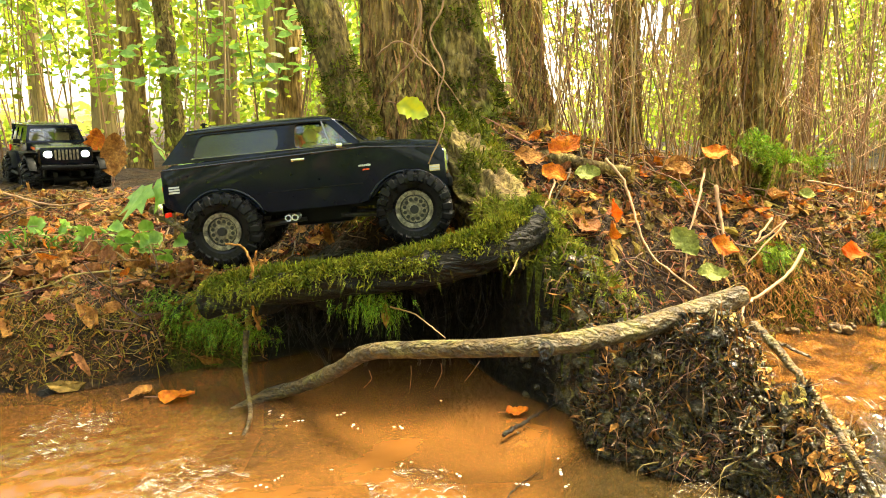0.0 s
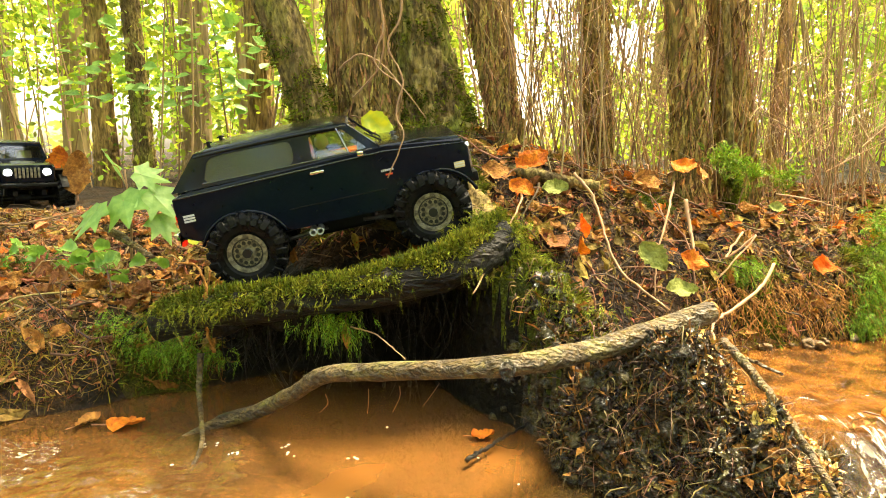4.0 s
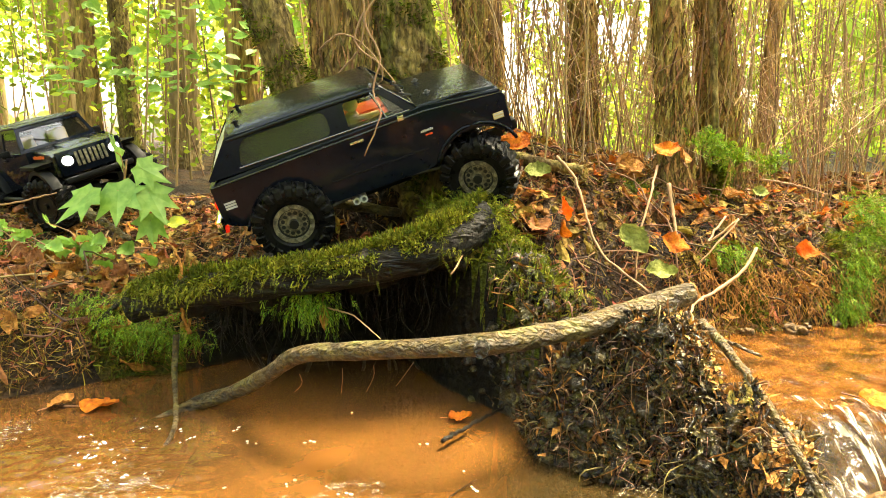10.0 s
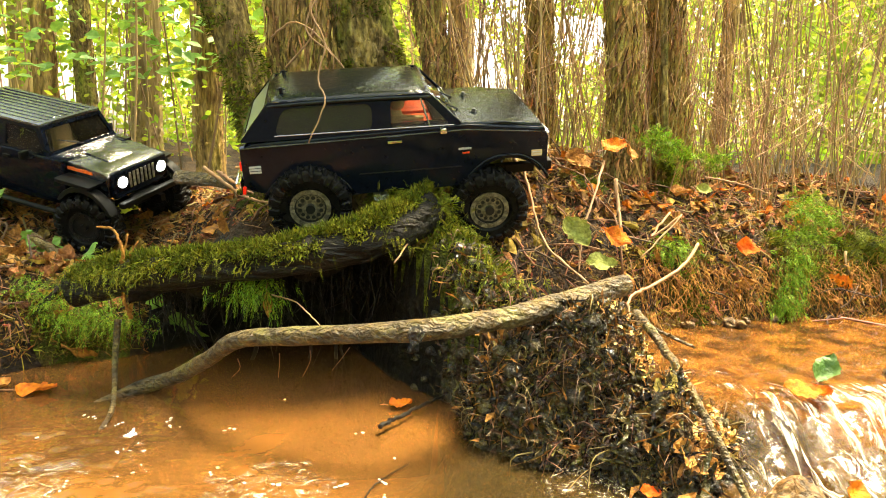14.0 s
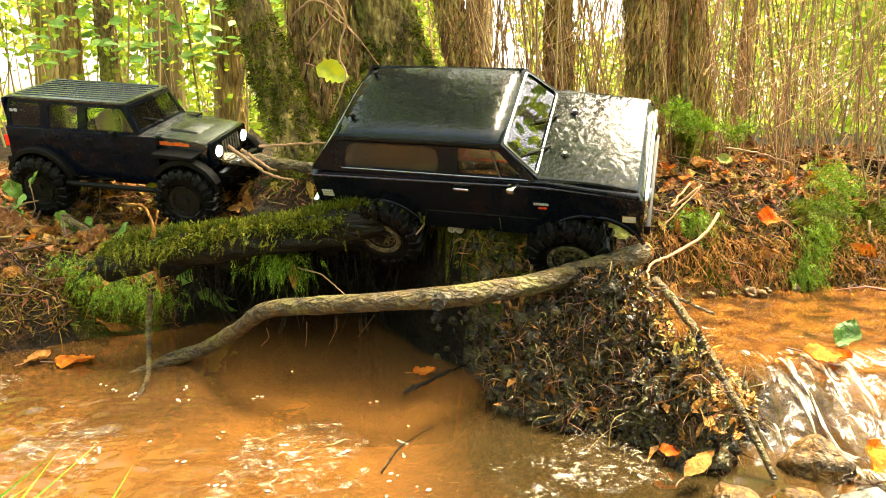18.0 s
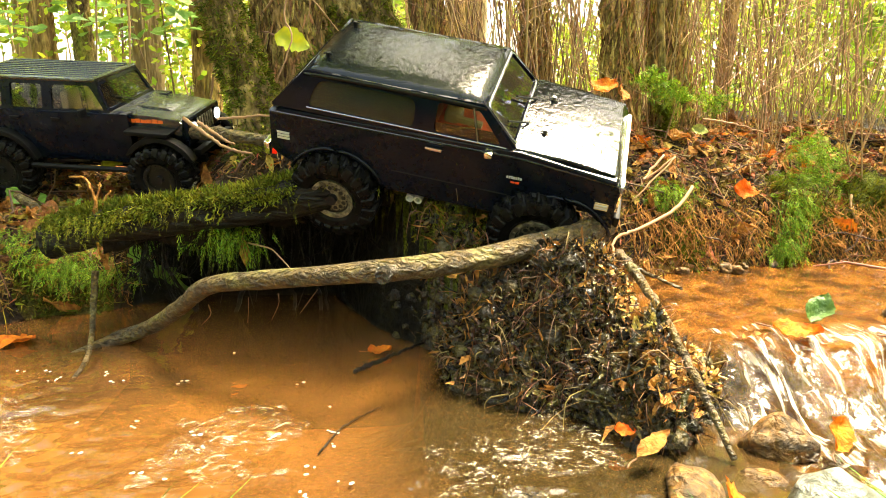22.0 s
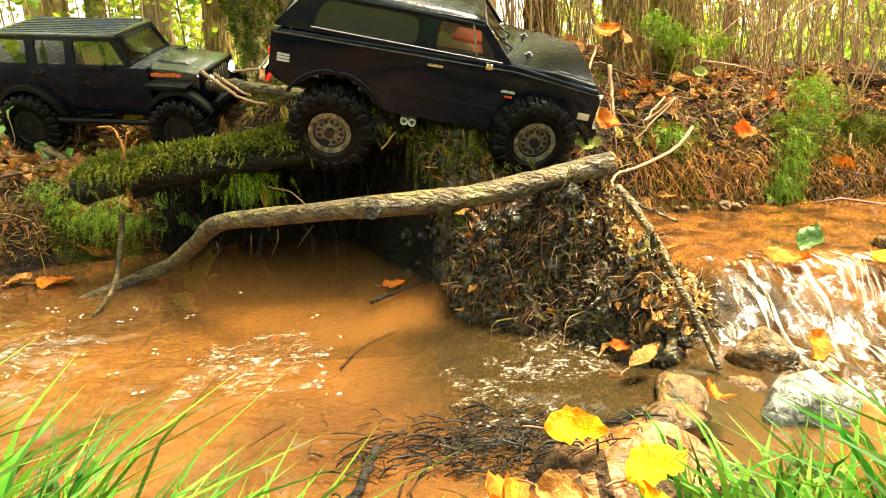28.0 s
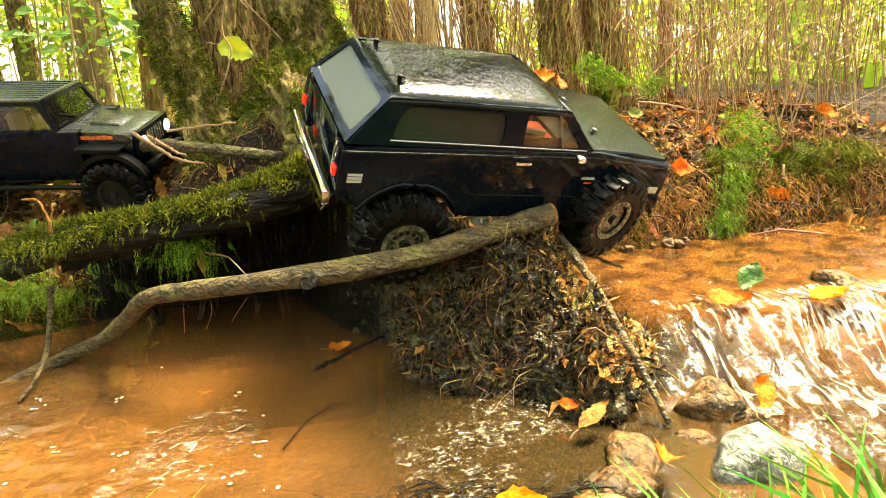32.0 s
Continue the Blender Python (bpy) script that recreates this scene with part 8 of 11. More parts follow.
    walk(truck_wheels['rf'], [
        (0, pose(-0.1632, 0.1070, -0.0004, 0, 0, 0.0) @ pose(0, 0, 0, 0, 0.0, 0)),
        (0.5, pose(-0.1621, 0.1070, -0.0029, 0, 0, 0.0) @ pose(0, 0, 0, 0, 16.2, 0)),
        (1, pose(-0.1632, 0.1070, -0.0033, 0, 0, 0.0) @ pose(0, 0, 0, 0, 31.7, 0)),
        (1.5, pose(-0.1627, 0.1070, -0.0041, 0, 0, 0.0) @ pose(0, 0, 0, 0, 46.0, 0)),
        (2, pose(-0.1626, 0.1070, -0.0039, 0, 0, 0.0) @ pose(0, 0, 0, 0, 59.2, 0)),
        (2.5, pose(-0.1622, 0.1070, -0.0018, 0, 0, 0.0) @ pose(0, 0, 0, 0, 71.4, 0)),
        (3, pose(-0.1617, 0.1070, -0.0009, 0, 0, 0.0) @ pose(0, 0, 0, 0, 82.5, 0)),
        (3.5, pose(-0.1621, 0.1070, -0.0022, 0, 0, 0.0) @ pose(0, 0, 0, 0, 91.2, 0)),
        (4, pose(-0.1627, 0.1070, -0.0034, 0, 0, 0.0) @ pose(0, 0, 0, 0, 98.5, 0)),
        (4.5, pose(-0.1623, 0.1070, -0.0061, 0, 0, 0.0) @ pose(0, 0, 0, 0, 106.7, 0)),
        (5, pose(-0.1624, 0.1070, -0.0076, 0, 0, 0.0) @ pose(0, 0, 0, 0, 111.7, 0)),
        (5.5, pose(-0.1624, 0.1070, -0.0092, 0, 0, 0.0) @ pose(0, 0, 0, 0, 122.7, 0)),
        (6, pose(-0.1625, 0.1070, -0.0108, 0, 0, 0.0) @ pose(0, 0, 0, 0, 133.7, 0)),
        (6.5, pose(-0.1626, 0.1070, -0.0124, 0, 0, 0.0) @ pose(0, 0, 0, 0, 138.7, 0)),
        (7, pose(-0.1626, 0.1070, -0.0121, 0, 0, 0.0) @ pose(0, 0, 0, 0, 144.7, 0)),
        (7.5, pose(-0.1637, 0.1070, -0.0118, 0, 0, 0.0) @ pose(0, 0, 0, 0, 151.8, 0)),
        (8, pose(-0.1625, 0.1070, -0.0117, 0, 0, 0.0) @ pose(0, 0, 0, 0, 160.3, 0)),
        (8.5, pose(-0.1622, 0.1070, -0.0125, 0, 0, 0.0) @ pose(0, 0, 0, 0, 168.0, 0)),
        (9, pose(-0.1626, 0.1070, -0.0128, 0, 0, 0.0) @ pose(0, 0, 0, 0, 174.1, 0)),
        (9.5, pose(-0.1638, 0.1070, -0.0132, 0, 0, 0.0) @ pose(0, 0, 0, 0, 181.8, 0)),
        (10, pose(-0.1616, 0.1070, -0.0129, 0, 0, 0.0) @ pose(0, 0, 0, 0, 191.7, 0)),
        (10.5, pose(-0.1624, 0.1070, -0.0144, 0, 0, 0.0) @ pose(0, 0, 0, 0, 201.5, 0)),
        (11, pose(-0.1621, 0.1070, -0.0131, 0, 0, 0.0) @ pose(0, 0, 0, 0, 210.8, 0)),
        (11.5, pose(-0.1630, 0.1070, -0.0131, 0, 0, 0.0) @ pose(0, 0, 0, 0, 219.9, 0)),
        (12, pose(-0.1642, 0.1070, -0.0119, 0, 0, 0.0) @ pose(0, 0, 0, 0, 231.7, 0)),
        (12.5, pose(-0.1630, 0.1070, -0.0092, 0, 0, 0.0) @ pose(0, 0, 0, 0, 245.2, 0)),
        (13, pose(-0.1644, 0.1070, -0.0088, 0, 0, 0.0) @ pose(0, 0, 0, 0, 255.2, 0)),
        (13.5, pose(-0.1632, 0.1070, -0.0091, 0, 0, 0.0) @ pose(0, 0, 0, 0, 290.5, 0)),
        (14, pose(-0.1632, 0.1070, -0.0086, 0, 0, 0.0) @ pose(0, 0, 0, 0, 304.9, 0)),
        (14.5, pose(-0.1632, 0.1070, -0.0080, 0, 0, 0.0) @ pose(0, 0, 0, 0, 340.9, 0)),
        (15, pose(-0.1632, 0.1070, -0.0075, 0, 0, 0.0) @ pose(0, 0, 0, 0, 382.3, 0)),
        (15.5, pose(-0.1632, 0.1070, -0.0070, 0, 0, 0.0) @ pose(0, 0, 0, 0, 402.7, 0)),
        (16, pose(-0.1632, 0.1070, -0.0063, 0, 0, 0.0) @ pose(0, 0, 0, 0, 408.2, 0)),
        (16.5, pose(-0.1631, 0.1070, -0.0058, 0, 0, 0.0) @ pose(0, 0, 0, 0, 411.5, 0)),
        (17, pose(-0.1631, 0.1070, -0.0052, 0, 0, 0.0) @ pose(0, 0, 0, 0, 413.8, 0)),
        (17.5, pose(-0.1631, 0.1070, -0.0047, 0, 0, 0.0) @ pose(0, 0, 0, 0, 416.4, 0)),
        (18, pose(-0.1631, 0.1070, -0.0042, 0, 0, 0.0) @ pose(0, 0, 0, 0, 418.7, 0)),
        (18.5, pose(-0.1631, 0.1070, -0.0035, 0, 0, 0.0) @ pose(0, 0, 0, 0, 419.4, 0)),
        (19, pose(-0.1631, 0.1070, -0.0030, 0, 0, 0.0) @ pose(0, 0, 0, 0, 420.6, 0)),
        (19.5, pose(-0.1631, 0.1070, -0.0025, 0, 0, 0.0) @ pose(0, 0, 0, 0, 422.4, 0)),
        (20, pose(-0.1631, 0.1070, -0.0019, 0, 0, 0.0) @ pose(0, 0, 0, 0, 423.4, 0)),
        (20.5, pose(-0.1631, 0.1070, -0.0013, 0, 0, 0.0) @ pose(0, 0, 0, 0, 423.7, 0)),
        (21, pose(-0.1631, 0.1070, -0.0007, 0, 0, 0.0) @ pose(0, 0, 0, 0, 421.7, 0)),
        (21.5, pose(-0.1631, 0.1070, -0.0002, 0, 0, 0.0) @ pose(0, 0, 0, 0, 424.2, 0)),
        (22, pose(-0.1631, 0.1070, 0.0003, 0, 0, 0.0) @ pose(0, 0, 0, 0, 422.0, 0)),
        (22.5, pose(-0.1631, 0.1070, 0.0009, 0, 0, 0.0) @ pose(0, 0, 0, 0, 428.0, 0)),
        (23, pose(-0.1631, 0.1070, 0.0015, 0, 0, 0.0) @ pose(0, 0, 0, 0, 425.7, 0)),
        (23.5, pose(-0.1631, 0.1070, 0.0020, 0, 0, 0.0) @ pose(0, 0, 0, 0, 409.5, 0)),
        (24, pose(-0.1631, 0.1070, 0.0026, 0, 0, 0.0) @ pose(0, 0, 0, 0, 354.8, 0)),
        (24.5, pose(-0.1624, 0.1070, 0.0021, 0, 0, 0.0) @ pose(0, 0, 0, 0, 357.4, 0)),
        (25, pose(-0.1607, 0.1070, 0.0019, 0, 0, 0.0) @ pose(0, 0, 0, 0, 384.9, 0)),
        (25.5, pose(-0.1568, 0.1070, -0.0020, 0, 0, 0.0) @ pose(0, 0, 0, 0, 395.0, 0)),
        (26, pose(-0.1578, 0.1070, 0.0006, 0, 0, 0.0) @ pose(0, 0, 0, 0, 397.9, 0)),
        (26.5, pose(-0.1590, 0.1070, 0.0032, 0, 0, 0.0) @ pose(0, 0, 0, 0, 404.0, 0)),
        (27, pose(-0.1601, 0.1070, 0.0058, 0, 0, 0.0) @ pose(0, 0, 0, 0, 409.9, 0)),
        (27.5, pose(-0.1612, 0.1070, 0.0083, 0, 0, 0.0) @ pose(0, 0, 0, 0, 412.5, 0)),
        (28, pose(-0.1623, 0.1070, 0.0109, 0, 0, 0.0) @ pose(0, 0, 0, 0, 379.4, 0)),
        (28.5, pose(-0.1626, 0.1070, 0.0065, 0, 0, 0.0) @ pose(0, 0, 0, 0, 352.3, 0)),
        (29, pose(-0.1636, 0.1070, 0.0048, 0, 0, 0.0) @ pose(0, 0, 0, 0, 374.0, 0)),
        (29.5, pose(-0.1636, 0.1070, 0.0048, 0, 0, 0.0) @ pose(0, 0, 0, 0, 423.9, 0)),
        (30, pose(-0.1636, 0.1070, 0.0048, 0, 0, 0.0) @ pose(0, 0, 0, 0, 432.5, 0)),
        (30.5, pose(-0.1636, 0.1070, 0.0048, 0, 0, 0.0) @ pose(0, 0, 0, 0, 444.7, 0)),
        (31, pose(-0.1636, 0.1070, 0.0048, 0, 0, 0.0) @ pose(0, 0, 0, 0, 451.8, 0)),
        (31.5, pose(-0.1636, 0.1070, 0.0048, 0, 0, 0.0) @ pose(0, 0, 0, 0, 472.7, 0)),
        (32, pose(-0.1636, 0.1070, 0.0048, 0, 0, 0.0) @ pose(0, 0, 0, 0, 498.7, 0)),
    ])
    walk(truck_wheels['fn'], [
        (0, pose(0.1703, -0.1070, 0.0048, 0, 0, 0.0) @ pose(0, 0, 0, 0, 0.0, 0)),
        (0.5, pose(0.1730, -0.1070, 0.0052, 0, 0, -0.6) @ pose(0, 0, 0, 0, 16.2, 0)),
        (1, pose(0.1653, -0.1070, 0.0040, 0, 0, -1.2) @ pose(0, 0, 0, 0, 31.7, 0)),
        (1.5, pose(0.1661, -0.1070, 0.0042, 0, 0, -1.8) @ pose(0, 0, 0, 0, 46.0, 0)),
        (2, pose(0.1612, -0.1070, 0.0056, 0, 0, -2.5) @ pose(0, 0, 0, 0, 59.2, 0)),
        (2.5, pose(0.1618, -0.1070, 0.0073, 0, 0, -3.1) @ pose(0, 0, 0, 0, 71.4, 0)),
        (3, pose(0.1559, -0.1070, 0.0067, 0, 0, -3.7) @ pose(0, 0, 0, 0, 82.5, 0)),
        (3.5, pose(0.1568, -0.1070, 0.0061, 0, 0, -4.3) @ pose(0, 0, 0, 0, 91.2, 0)),
        (4, pose(0.1533, -0.1070, 0.0059, 0, 0, -4.9) @ pose(0, 0, 0, 0, 98.5, 0)),
        (4.5, pose(0.1524, -0.1070, 0.0040, 0, 0, -5.5) @ pose(0, 0, 0, 0, 106.7, 0)),
        (5, pose(0.1559, -0.1070, 0.0010, 0, 0, -6.2) @ pose(0, 0, 0, 0, 111.7, 0)),
        (5.5, pose(0.1595, -0.1070, -0.0021, 0, 0, -6.8) @ pose(0, 0, 0, 0, 122.7, 0)),
        (6, pose(0.1632, -0.1070, -0.0051, 0, 0, -7.4) @ pose(0, 0, 0, 0, 133.7, 0)),
        (6.5, pose(0.1668, -0.1070, -0.0082, 0, 0, -8.0) @ pose(0, 0, 0, 0, 138.7, 0)),
        (7, pose(0.1647, -0.1070, -0.0146, 0, 0, -12.0) @ pose(0, 0, 0, 0, 144.7, 0)),
        (7.5, pose(0.1618, -0.1070, -0.0189, 0, 0, -16.0) @ pose(0, 0, 0, 0, 151.8, 0)),
        (8, pose(0.1625, -0.1070, -0.0174, 0, 0, -20.0) @ pose(0, 0, 0, 0, 160.3, 0)),
        (8.5, pose(0.1683, -0.1070, -0.0122, 0, 0, -24.0) @ pose(0, 0, 0, 0, 168.0, 0)),
        (9, pose(0.1667, -0.1070, -0.0108, 0, 0, -28.0) @ pose(0, 0, 0, 0, 174.1, 0)),
        (9.5, pose(0.1586, -0.1070, -0.0159, 0, 0, -27.0) @ pose(0, 0, 0, 0, 181.8, 0)),
        (10, pose(0.1575, -0.1070, -0.0146, 0, 0, -26.0) @ pose(0, 0, 0, 0, 191.7, 0)),
        (10.5, pose(0.1579, -0.1070, -0.0103, 0, 0, -25.0) @ pose(0, 0, 0, 0, 201.5, 0)),
        (11, pose(0.1514, -0.1070, -0.0126, 0, 0, -20.0) @ pose(0, 0, 0, 0, 210.8, 0)),
        (11.5, pose(0.1425, -0.1070, -0.0162, 0, 0, -15.0) @ pose(0, 0, 0, 0, 219.9, 0)),
        (12, pose(0.1311, -0.1070, -0.0181, 0, 0, -10.0) @ pose(0, 0, 0, 0, 231.7, 0)),
        (12.5, pose(0.1311, -0.1070, -0.0226, 0, 0, -8.3) @ pose(0, 0, 0, 0, 245.2, 0)),
        (13, pose(0.1311, -0.1070, -0.0207, 0, 0, -6.7) @ pose(0, 0, 0, 0, 255.2, 0)),
        (13.5, pose(0.1311, -0.1070, -0.0178, 0, 0, -5.0) @ pose(0, 0, 0, 0, 290.5, 0)),
        (14, pose(0.1311, -0.1070, -0.0163, 0, 0, -3.8) @ pose(0, 0, 0, 0, 304.9, 0)),
        (14.5, pose(0.1311, -0.1070, -0.0149, 0, 0, -2.5) @ pose(0, 0, 0, 0, 340.9, 0)),
        (15, pose(0.1311, -0.1070, -0.0134, 0, 0, -1.2) @ pose(0, 0, 0, 0, 382.3, 0)),
        (15.5, pose(0.1311, -0.1070, -0.0120, 0, 0, 0.0) @ pose(0, 0, 0, 0, 402.7, 0)),
        (16, pose(0.1311, -0.1070, -0.0105, 0, 0, 0.5) @ pose(0, 0, 0, 0, 408.2, 0)),
        (16.5, pose(0.1311, -0.1070, -0.0091, 0, 0, 0.9) @ pose(0, 0, 0, 0, 411.5, 0)),
        (17, pose(0.1311, -0.1070, -0.0076, 0, 0, 1.4) @ pose(0, 0, 0, 0, 413.8, 0)),
        (17.5, pose(0.1311, -0.1070, -0.0062, 0, 0, 1.9) @ pose(0, 0, 0, 0, 416.4, 0)),
        (18, pose(0.1311, -0.1070, -0.0047, 0, 0, 2.4) @ pose(0, 0, 0, 0, 418.7, 0)),
        (18.5, pose(0.1311, -0.1070, -0.0033, 0, 0, 2.8) @ pose(0, 0, 0, 0, 419.4, 0)),
        (19, pose(0.1311, -0.1070, -0.0018, 0, 0, 3.3) @ pose(0, 0, 0, 0, 420.6, 0)),
        (19.5, pose(0.1311, -0.1070, -0.0004, 0, 0, 3.8) @ pose(0, 0, 0, 0, 422.4, 0)),
        (20, pose(0.1311, -0.1070, 0.0011, 0, 0, 4.2) @ pose(0, 0, 0, 0, 423.4, 0)),
        (20.5, pose(0.1311, -0.1070, 0.0025, 0, 0, 4.7) @ pose(0, 0, 0, 0, 423.7, 0)),
        (21, pose(0.1311, -0.1070, 0.0040, 0, 0, 5.2) @ pose(0, 0, 0, 0, 421.7, 0)),
        (21.5, pose(0.1311, -0.1070, 0.0054, 0, 0, 5.6) @ pose(0, 0, 0, 0, 424.2, 0)),
        (22, pose(0.1311, -0.1070, 0.0068, 0, 0, 6.1) @ pose(0, 0, 0, 0, 422.0, 0)),
        (22.5, pose(0.1311, -0.1070, 0.0082, 0, 0, 6.6) @ pose(0, 0, 0, 0, 428.0, 0)),
        (23, pose(0.1311, -0.1070, 0.0097, 0, 0, 7.1) @ pose(0, 0, 0, 0, 425.7, 0)),
        (23.5, pose(0.1311, -0.1070, 0.0111, 0, 0, 7.5) @ pose(0, 0, 0, 0, 409.5, 0)),
        (24, pose(0.1311, -0.1070, 0.0126, 0, 0, 8.0) @ pose(0, 0, 0, 0, 354.8, 0)),
        (24.5, pose(0.1311, -0.1070, 0.0090, 0, 0, 8.2) @ pose(0, 0, 0, 0, 357.4, 0)),
        (25, pose(0.1428, -0.1070, 0.0321, 0, 0, 8.5) @ pose(0, 0, 0, 0, 384.9, 0)),
        (25.5, pose(0.1430, -0.1070, 0.0309, 0, 0, 8.8) @ pose(0, 0, 0, 0, 395.0, 0)),
        (26, pose(0.1431, -0.1070, 0.0297, 0, 0, 9.0) @ pose(0, 0, 0, 0, 397.9, 0)),
        (26.5, pose(0.1431, -0.1070, 0.0286, 0, 0, 9.2) @ pose(0, 0, 0, 0, 404.0, 0)),
        (27, pose(0.1432, -0.1070, 0.0273, 0, 0, 9.5) @ pose(0, 0, 0, 0, 409.9, 0)),
        (27.5, pose(0.1433, -0.1070, 0.0261, 0, 0, 9.8) @ pose(0, 0, 0, 0, 412.5, 0)),
        (28, pose(0.1434, -0.1070, 0.0249, 0, 0, 10.0) @ pose(0, 0, 0, 0, 379.4, 0)),
        (28.5, pose(0.1431, -0.1070, 0.0250, 0, 0, 10.6) @ pose(0, 0, 0, 0, 352.3, 0)),
        (29, pose(0.1437, -0.1070, 0.0321, 0, 0, 11.2) @ pose(0, 0, 0, 0, 374.0, 0)),
        (29.5, pose(0.1437, -0.1070, 0.0321, 0, 0, 11.9) @ pose(0, 0, 0, 0, 423.9, 0)),
        (30, pose(0.1437, -0.1070, 0.0321, 0, 0, 12.5) @ pose(0, 0, 0, 0, 432.5, 0)),
        (30.5, pose(0.1437, -0.1070, 0.0321, 0, 0, 13.1) @ pose(0, 0, 0, 0, 444.7, 0)),
        (31, pose(0.1437, -0.1070, 0.0321, 0, 0, 13.8) @ pose(0, 0, 0, 0, 451.8, 0)),
        (31.5, pose(0.1437, -0.1070, 0.0321, 0, 0, 14.4) @ pose(0, 0, 0, 0, 472.7, 0)),
        (32, pose(0.1437, -0.1070, 0.0321, 0, 0, 15.0) @ pose(0, 0, 0, 0, 498.7, 0)),
    ])
    walk(truck_wheels['ff'], [
        (0, pose(0.1668, 0.1070, -0.0029, 0, 0, 0.0) @ pose(0, 0, 0, 0, 0.0, 0)),
        (0.5, pose(0.1681, 0.1070, -0.0031, 0, 0, -0.6) @ pose(0, 0, 0, 0, 16.2, 0)),
        (1, pose(0.1642, 0.1070, -0.0024, 0, 0, -1.2) @ pose(0, 0, 0, 0, 31.7, 0)),
        (1.5, pose(0.1646, 0.1070, -0.0025, 0, 0, -1.8) @ pose(0, 0, 0, 0, 46.0, 0)),
        (2, pose(0.1622, 0.1070, -0.0033, 0, 0, -2.5) @ pose(0, 0, 0, 0, 59.2, 0)),
        (2.5, pose(0.1624, 0.1070, -0.0044, 0, 0, -3.1) @ pose(0, 0, 0, 0, 71.4, 0)),
        (3, pose(0.1595, 0.1070, -0.0041, 0, 0, -3.7) @ pose(0, 0, 0, 0, 82.5, 0)),
        (3.5, pose(0.1600, 0.1070, -0.0036, 0, 0, -4.3) @ pose(0, 0, 0, 0, 91.2, 0)),
        (4, pose(0.1583, 0.1070, -0.0035, 0, 0, -4.9) @ pose(0, 0, 0, 0, 98.5, 0)),
        (4.5, pose(0.1577, 0.1070, -0.0024, 0, 0, -5.5) @ pose(0, 0, 0, 0, 106.7, 0)),
        (5, pose(0.1595, 0.1070, -0.0005, 0, 0, -6.2) @ pose(0, 0, 0, 0, 111.7, 0)),
        (5.5, pose(0.1614, 0.1070, 0.0013, 0, 0, -6.8) @ pose(0, 0, 0, 0, 122.7, 0)),
        (6, pose(0.1632, 0.1070, 0.0031, 0, 0, -7.4) @ pose(0, 0, 0, 0, 133.7, 0)),
        (6.5, pose(0.1650, 0.1070, 0.0049, 0, 0, -8.0) @ pose(0, 0, 0, 0, 138.7, 0)),
        (7, pose(0.1639, 0.1070, 0.0088, 0, 0, -12.0) @ pose(0, 0, 0, 0, 144.7, 0)),
        (7.5, pose(0.1624, 0.1070, 0.0113, 0, 0, -16.0) @ pose(0, 0, 0, 0, 151.8, 0)),
        (8, pose(0.1629, 0.1070, 0.0105, 0, 0, -20.0) @ pose(0, 0, 0, 0, 160.3, 0)),
        (8.5, pose(0.1657, 0.1070, 0.0073, 0, 0, -24.0) @ pose(0, 0, 0, 0, 168.0, 0)),
        (9, pose(0.1650, 0.1070, 0.0064, 0, 0, -28.0) @ pose(0, 0, 0, 0, 174.1, 0)),
        (9.5, pose(0.1609, 0.1070, 0.0095, 0, 0, -27.0) @ pose(0, 0, 0, 0, 181.8, 0)),
        (10, pose(0.1604, 0.1070, 0.0087, 0, 0, -26.0) @ pose(0, 0, 0, 0, 191.7, 0)),
        (10.5, pose(0.1605, 0.1070, 0.0062, 0, 0, -25.0) @ pose(0, 0, 0, 0, 201.5, 0)),
        (11, pose(0.1573, 0.1070, 0.0076, 0, 0, -20.0) @ pose(0, 0, 0, 0, 210.8, 0)),
        (11.5, pose(0.1529, 0.1070, 0.0097, 0, 0, -15.0) @ pose(0, 0, 0, 0, 219.9, 0)),
        (12, pose(0.1471, 0.1070, 0.0108, 0, 0, -10.0) @ pose(0, 0, 0, 0, 231.7, 0)),
        (12.5, pose(0.1471, 0.1070, 0.0136, 0, 0, -8.3) @ pose(0, 0, 0, 0, 245.2, 0)),
        (13, pose(0.1471, 0.1070, 0.0124, 0, 0, -6.7) @ pose(0, 0, 0, 0, 255.2, 0)),
        (13.5, pose(0.1471, 0.1070, 0.0106, 0, 0, -5.0) @ pose(0, 0, 0, 0, 290.5, 0)),
        (14, pose(0.1471, 0.1070, 0.0097, 0, 0, -3.8) @ pose(0, 0, 0, 0, 304.9, 0)),
        (14.5, pose(0.1471, 0.1070, 0.0089, 0, 0, -2.5) @ pose(0, 0, 0, 0, 340.9, 0)),
        (15, pose(0.1471, 0.1070, 0.0080, 0, 0, -1.2) @ pose(0, 0, 0, 0, 382.3, 0)),
        (15.5, pose(0.1471, 0.1070, 0.0072, 0, 0, 0.0) @ pose(0, 0, 0, 0, 402.7, 0)),
        (16, pose(0.1471, 0.1070, 0.0063, 0, 0, 0.5) @ pose(0, 0, 0, 0, 408.2, 0)),
        (16.5, pose(0.1471, 0.1070, 0.0055, 0, 0, 0.9) @ pose(0, 0, 0, 0, 411.5, 0)),
        (17, pose(0.1471, 0.1070, 0.0046, 0, 0, 1.4) @ pose(0, 0, 0, 0, 413.8, 0)),
        (17.5, pose(0.1471, 0.1070, 0.0037, 0, 0, 1.9) @ pose(0, 0, 0, 0, 416.4, 0)),
        (18, pose(0.1471, 0.1070, 0.0028, 0, 0, 2.4) @ pose(0, 0, 0, 0, 418.7, 0)),
        (18.5, pose(0.1471, 0.1070, 0.0019, 0, 0, 2.8) @ pose(0, 0, 0, 0, 419.4, 0)),
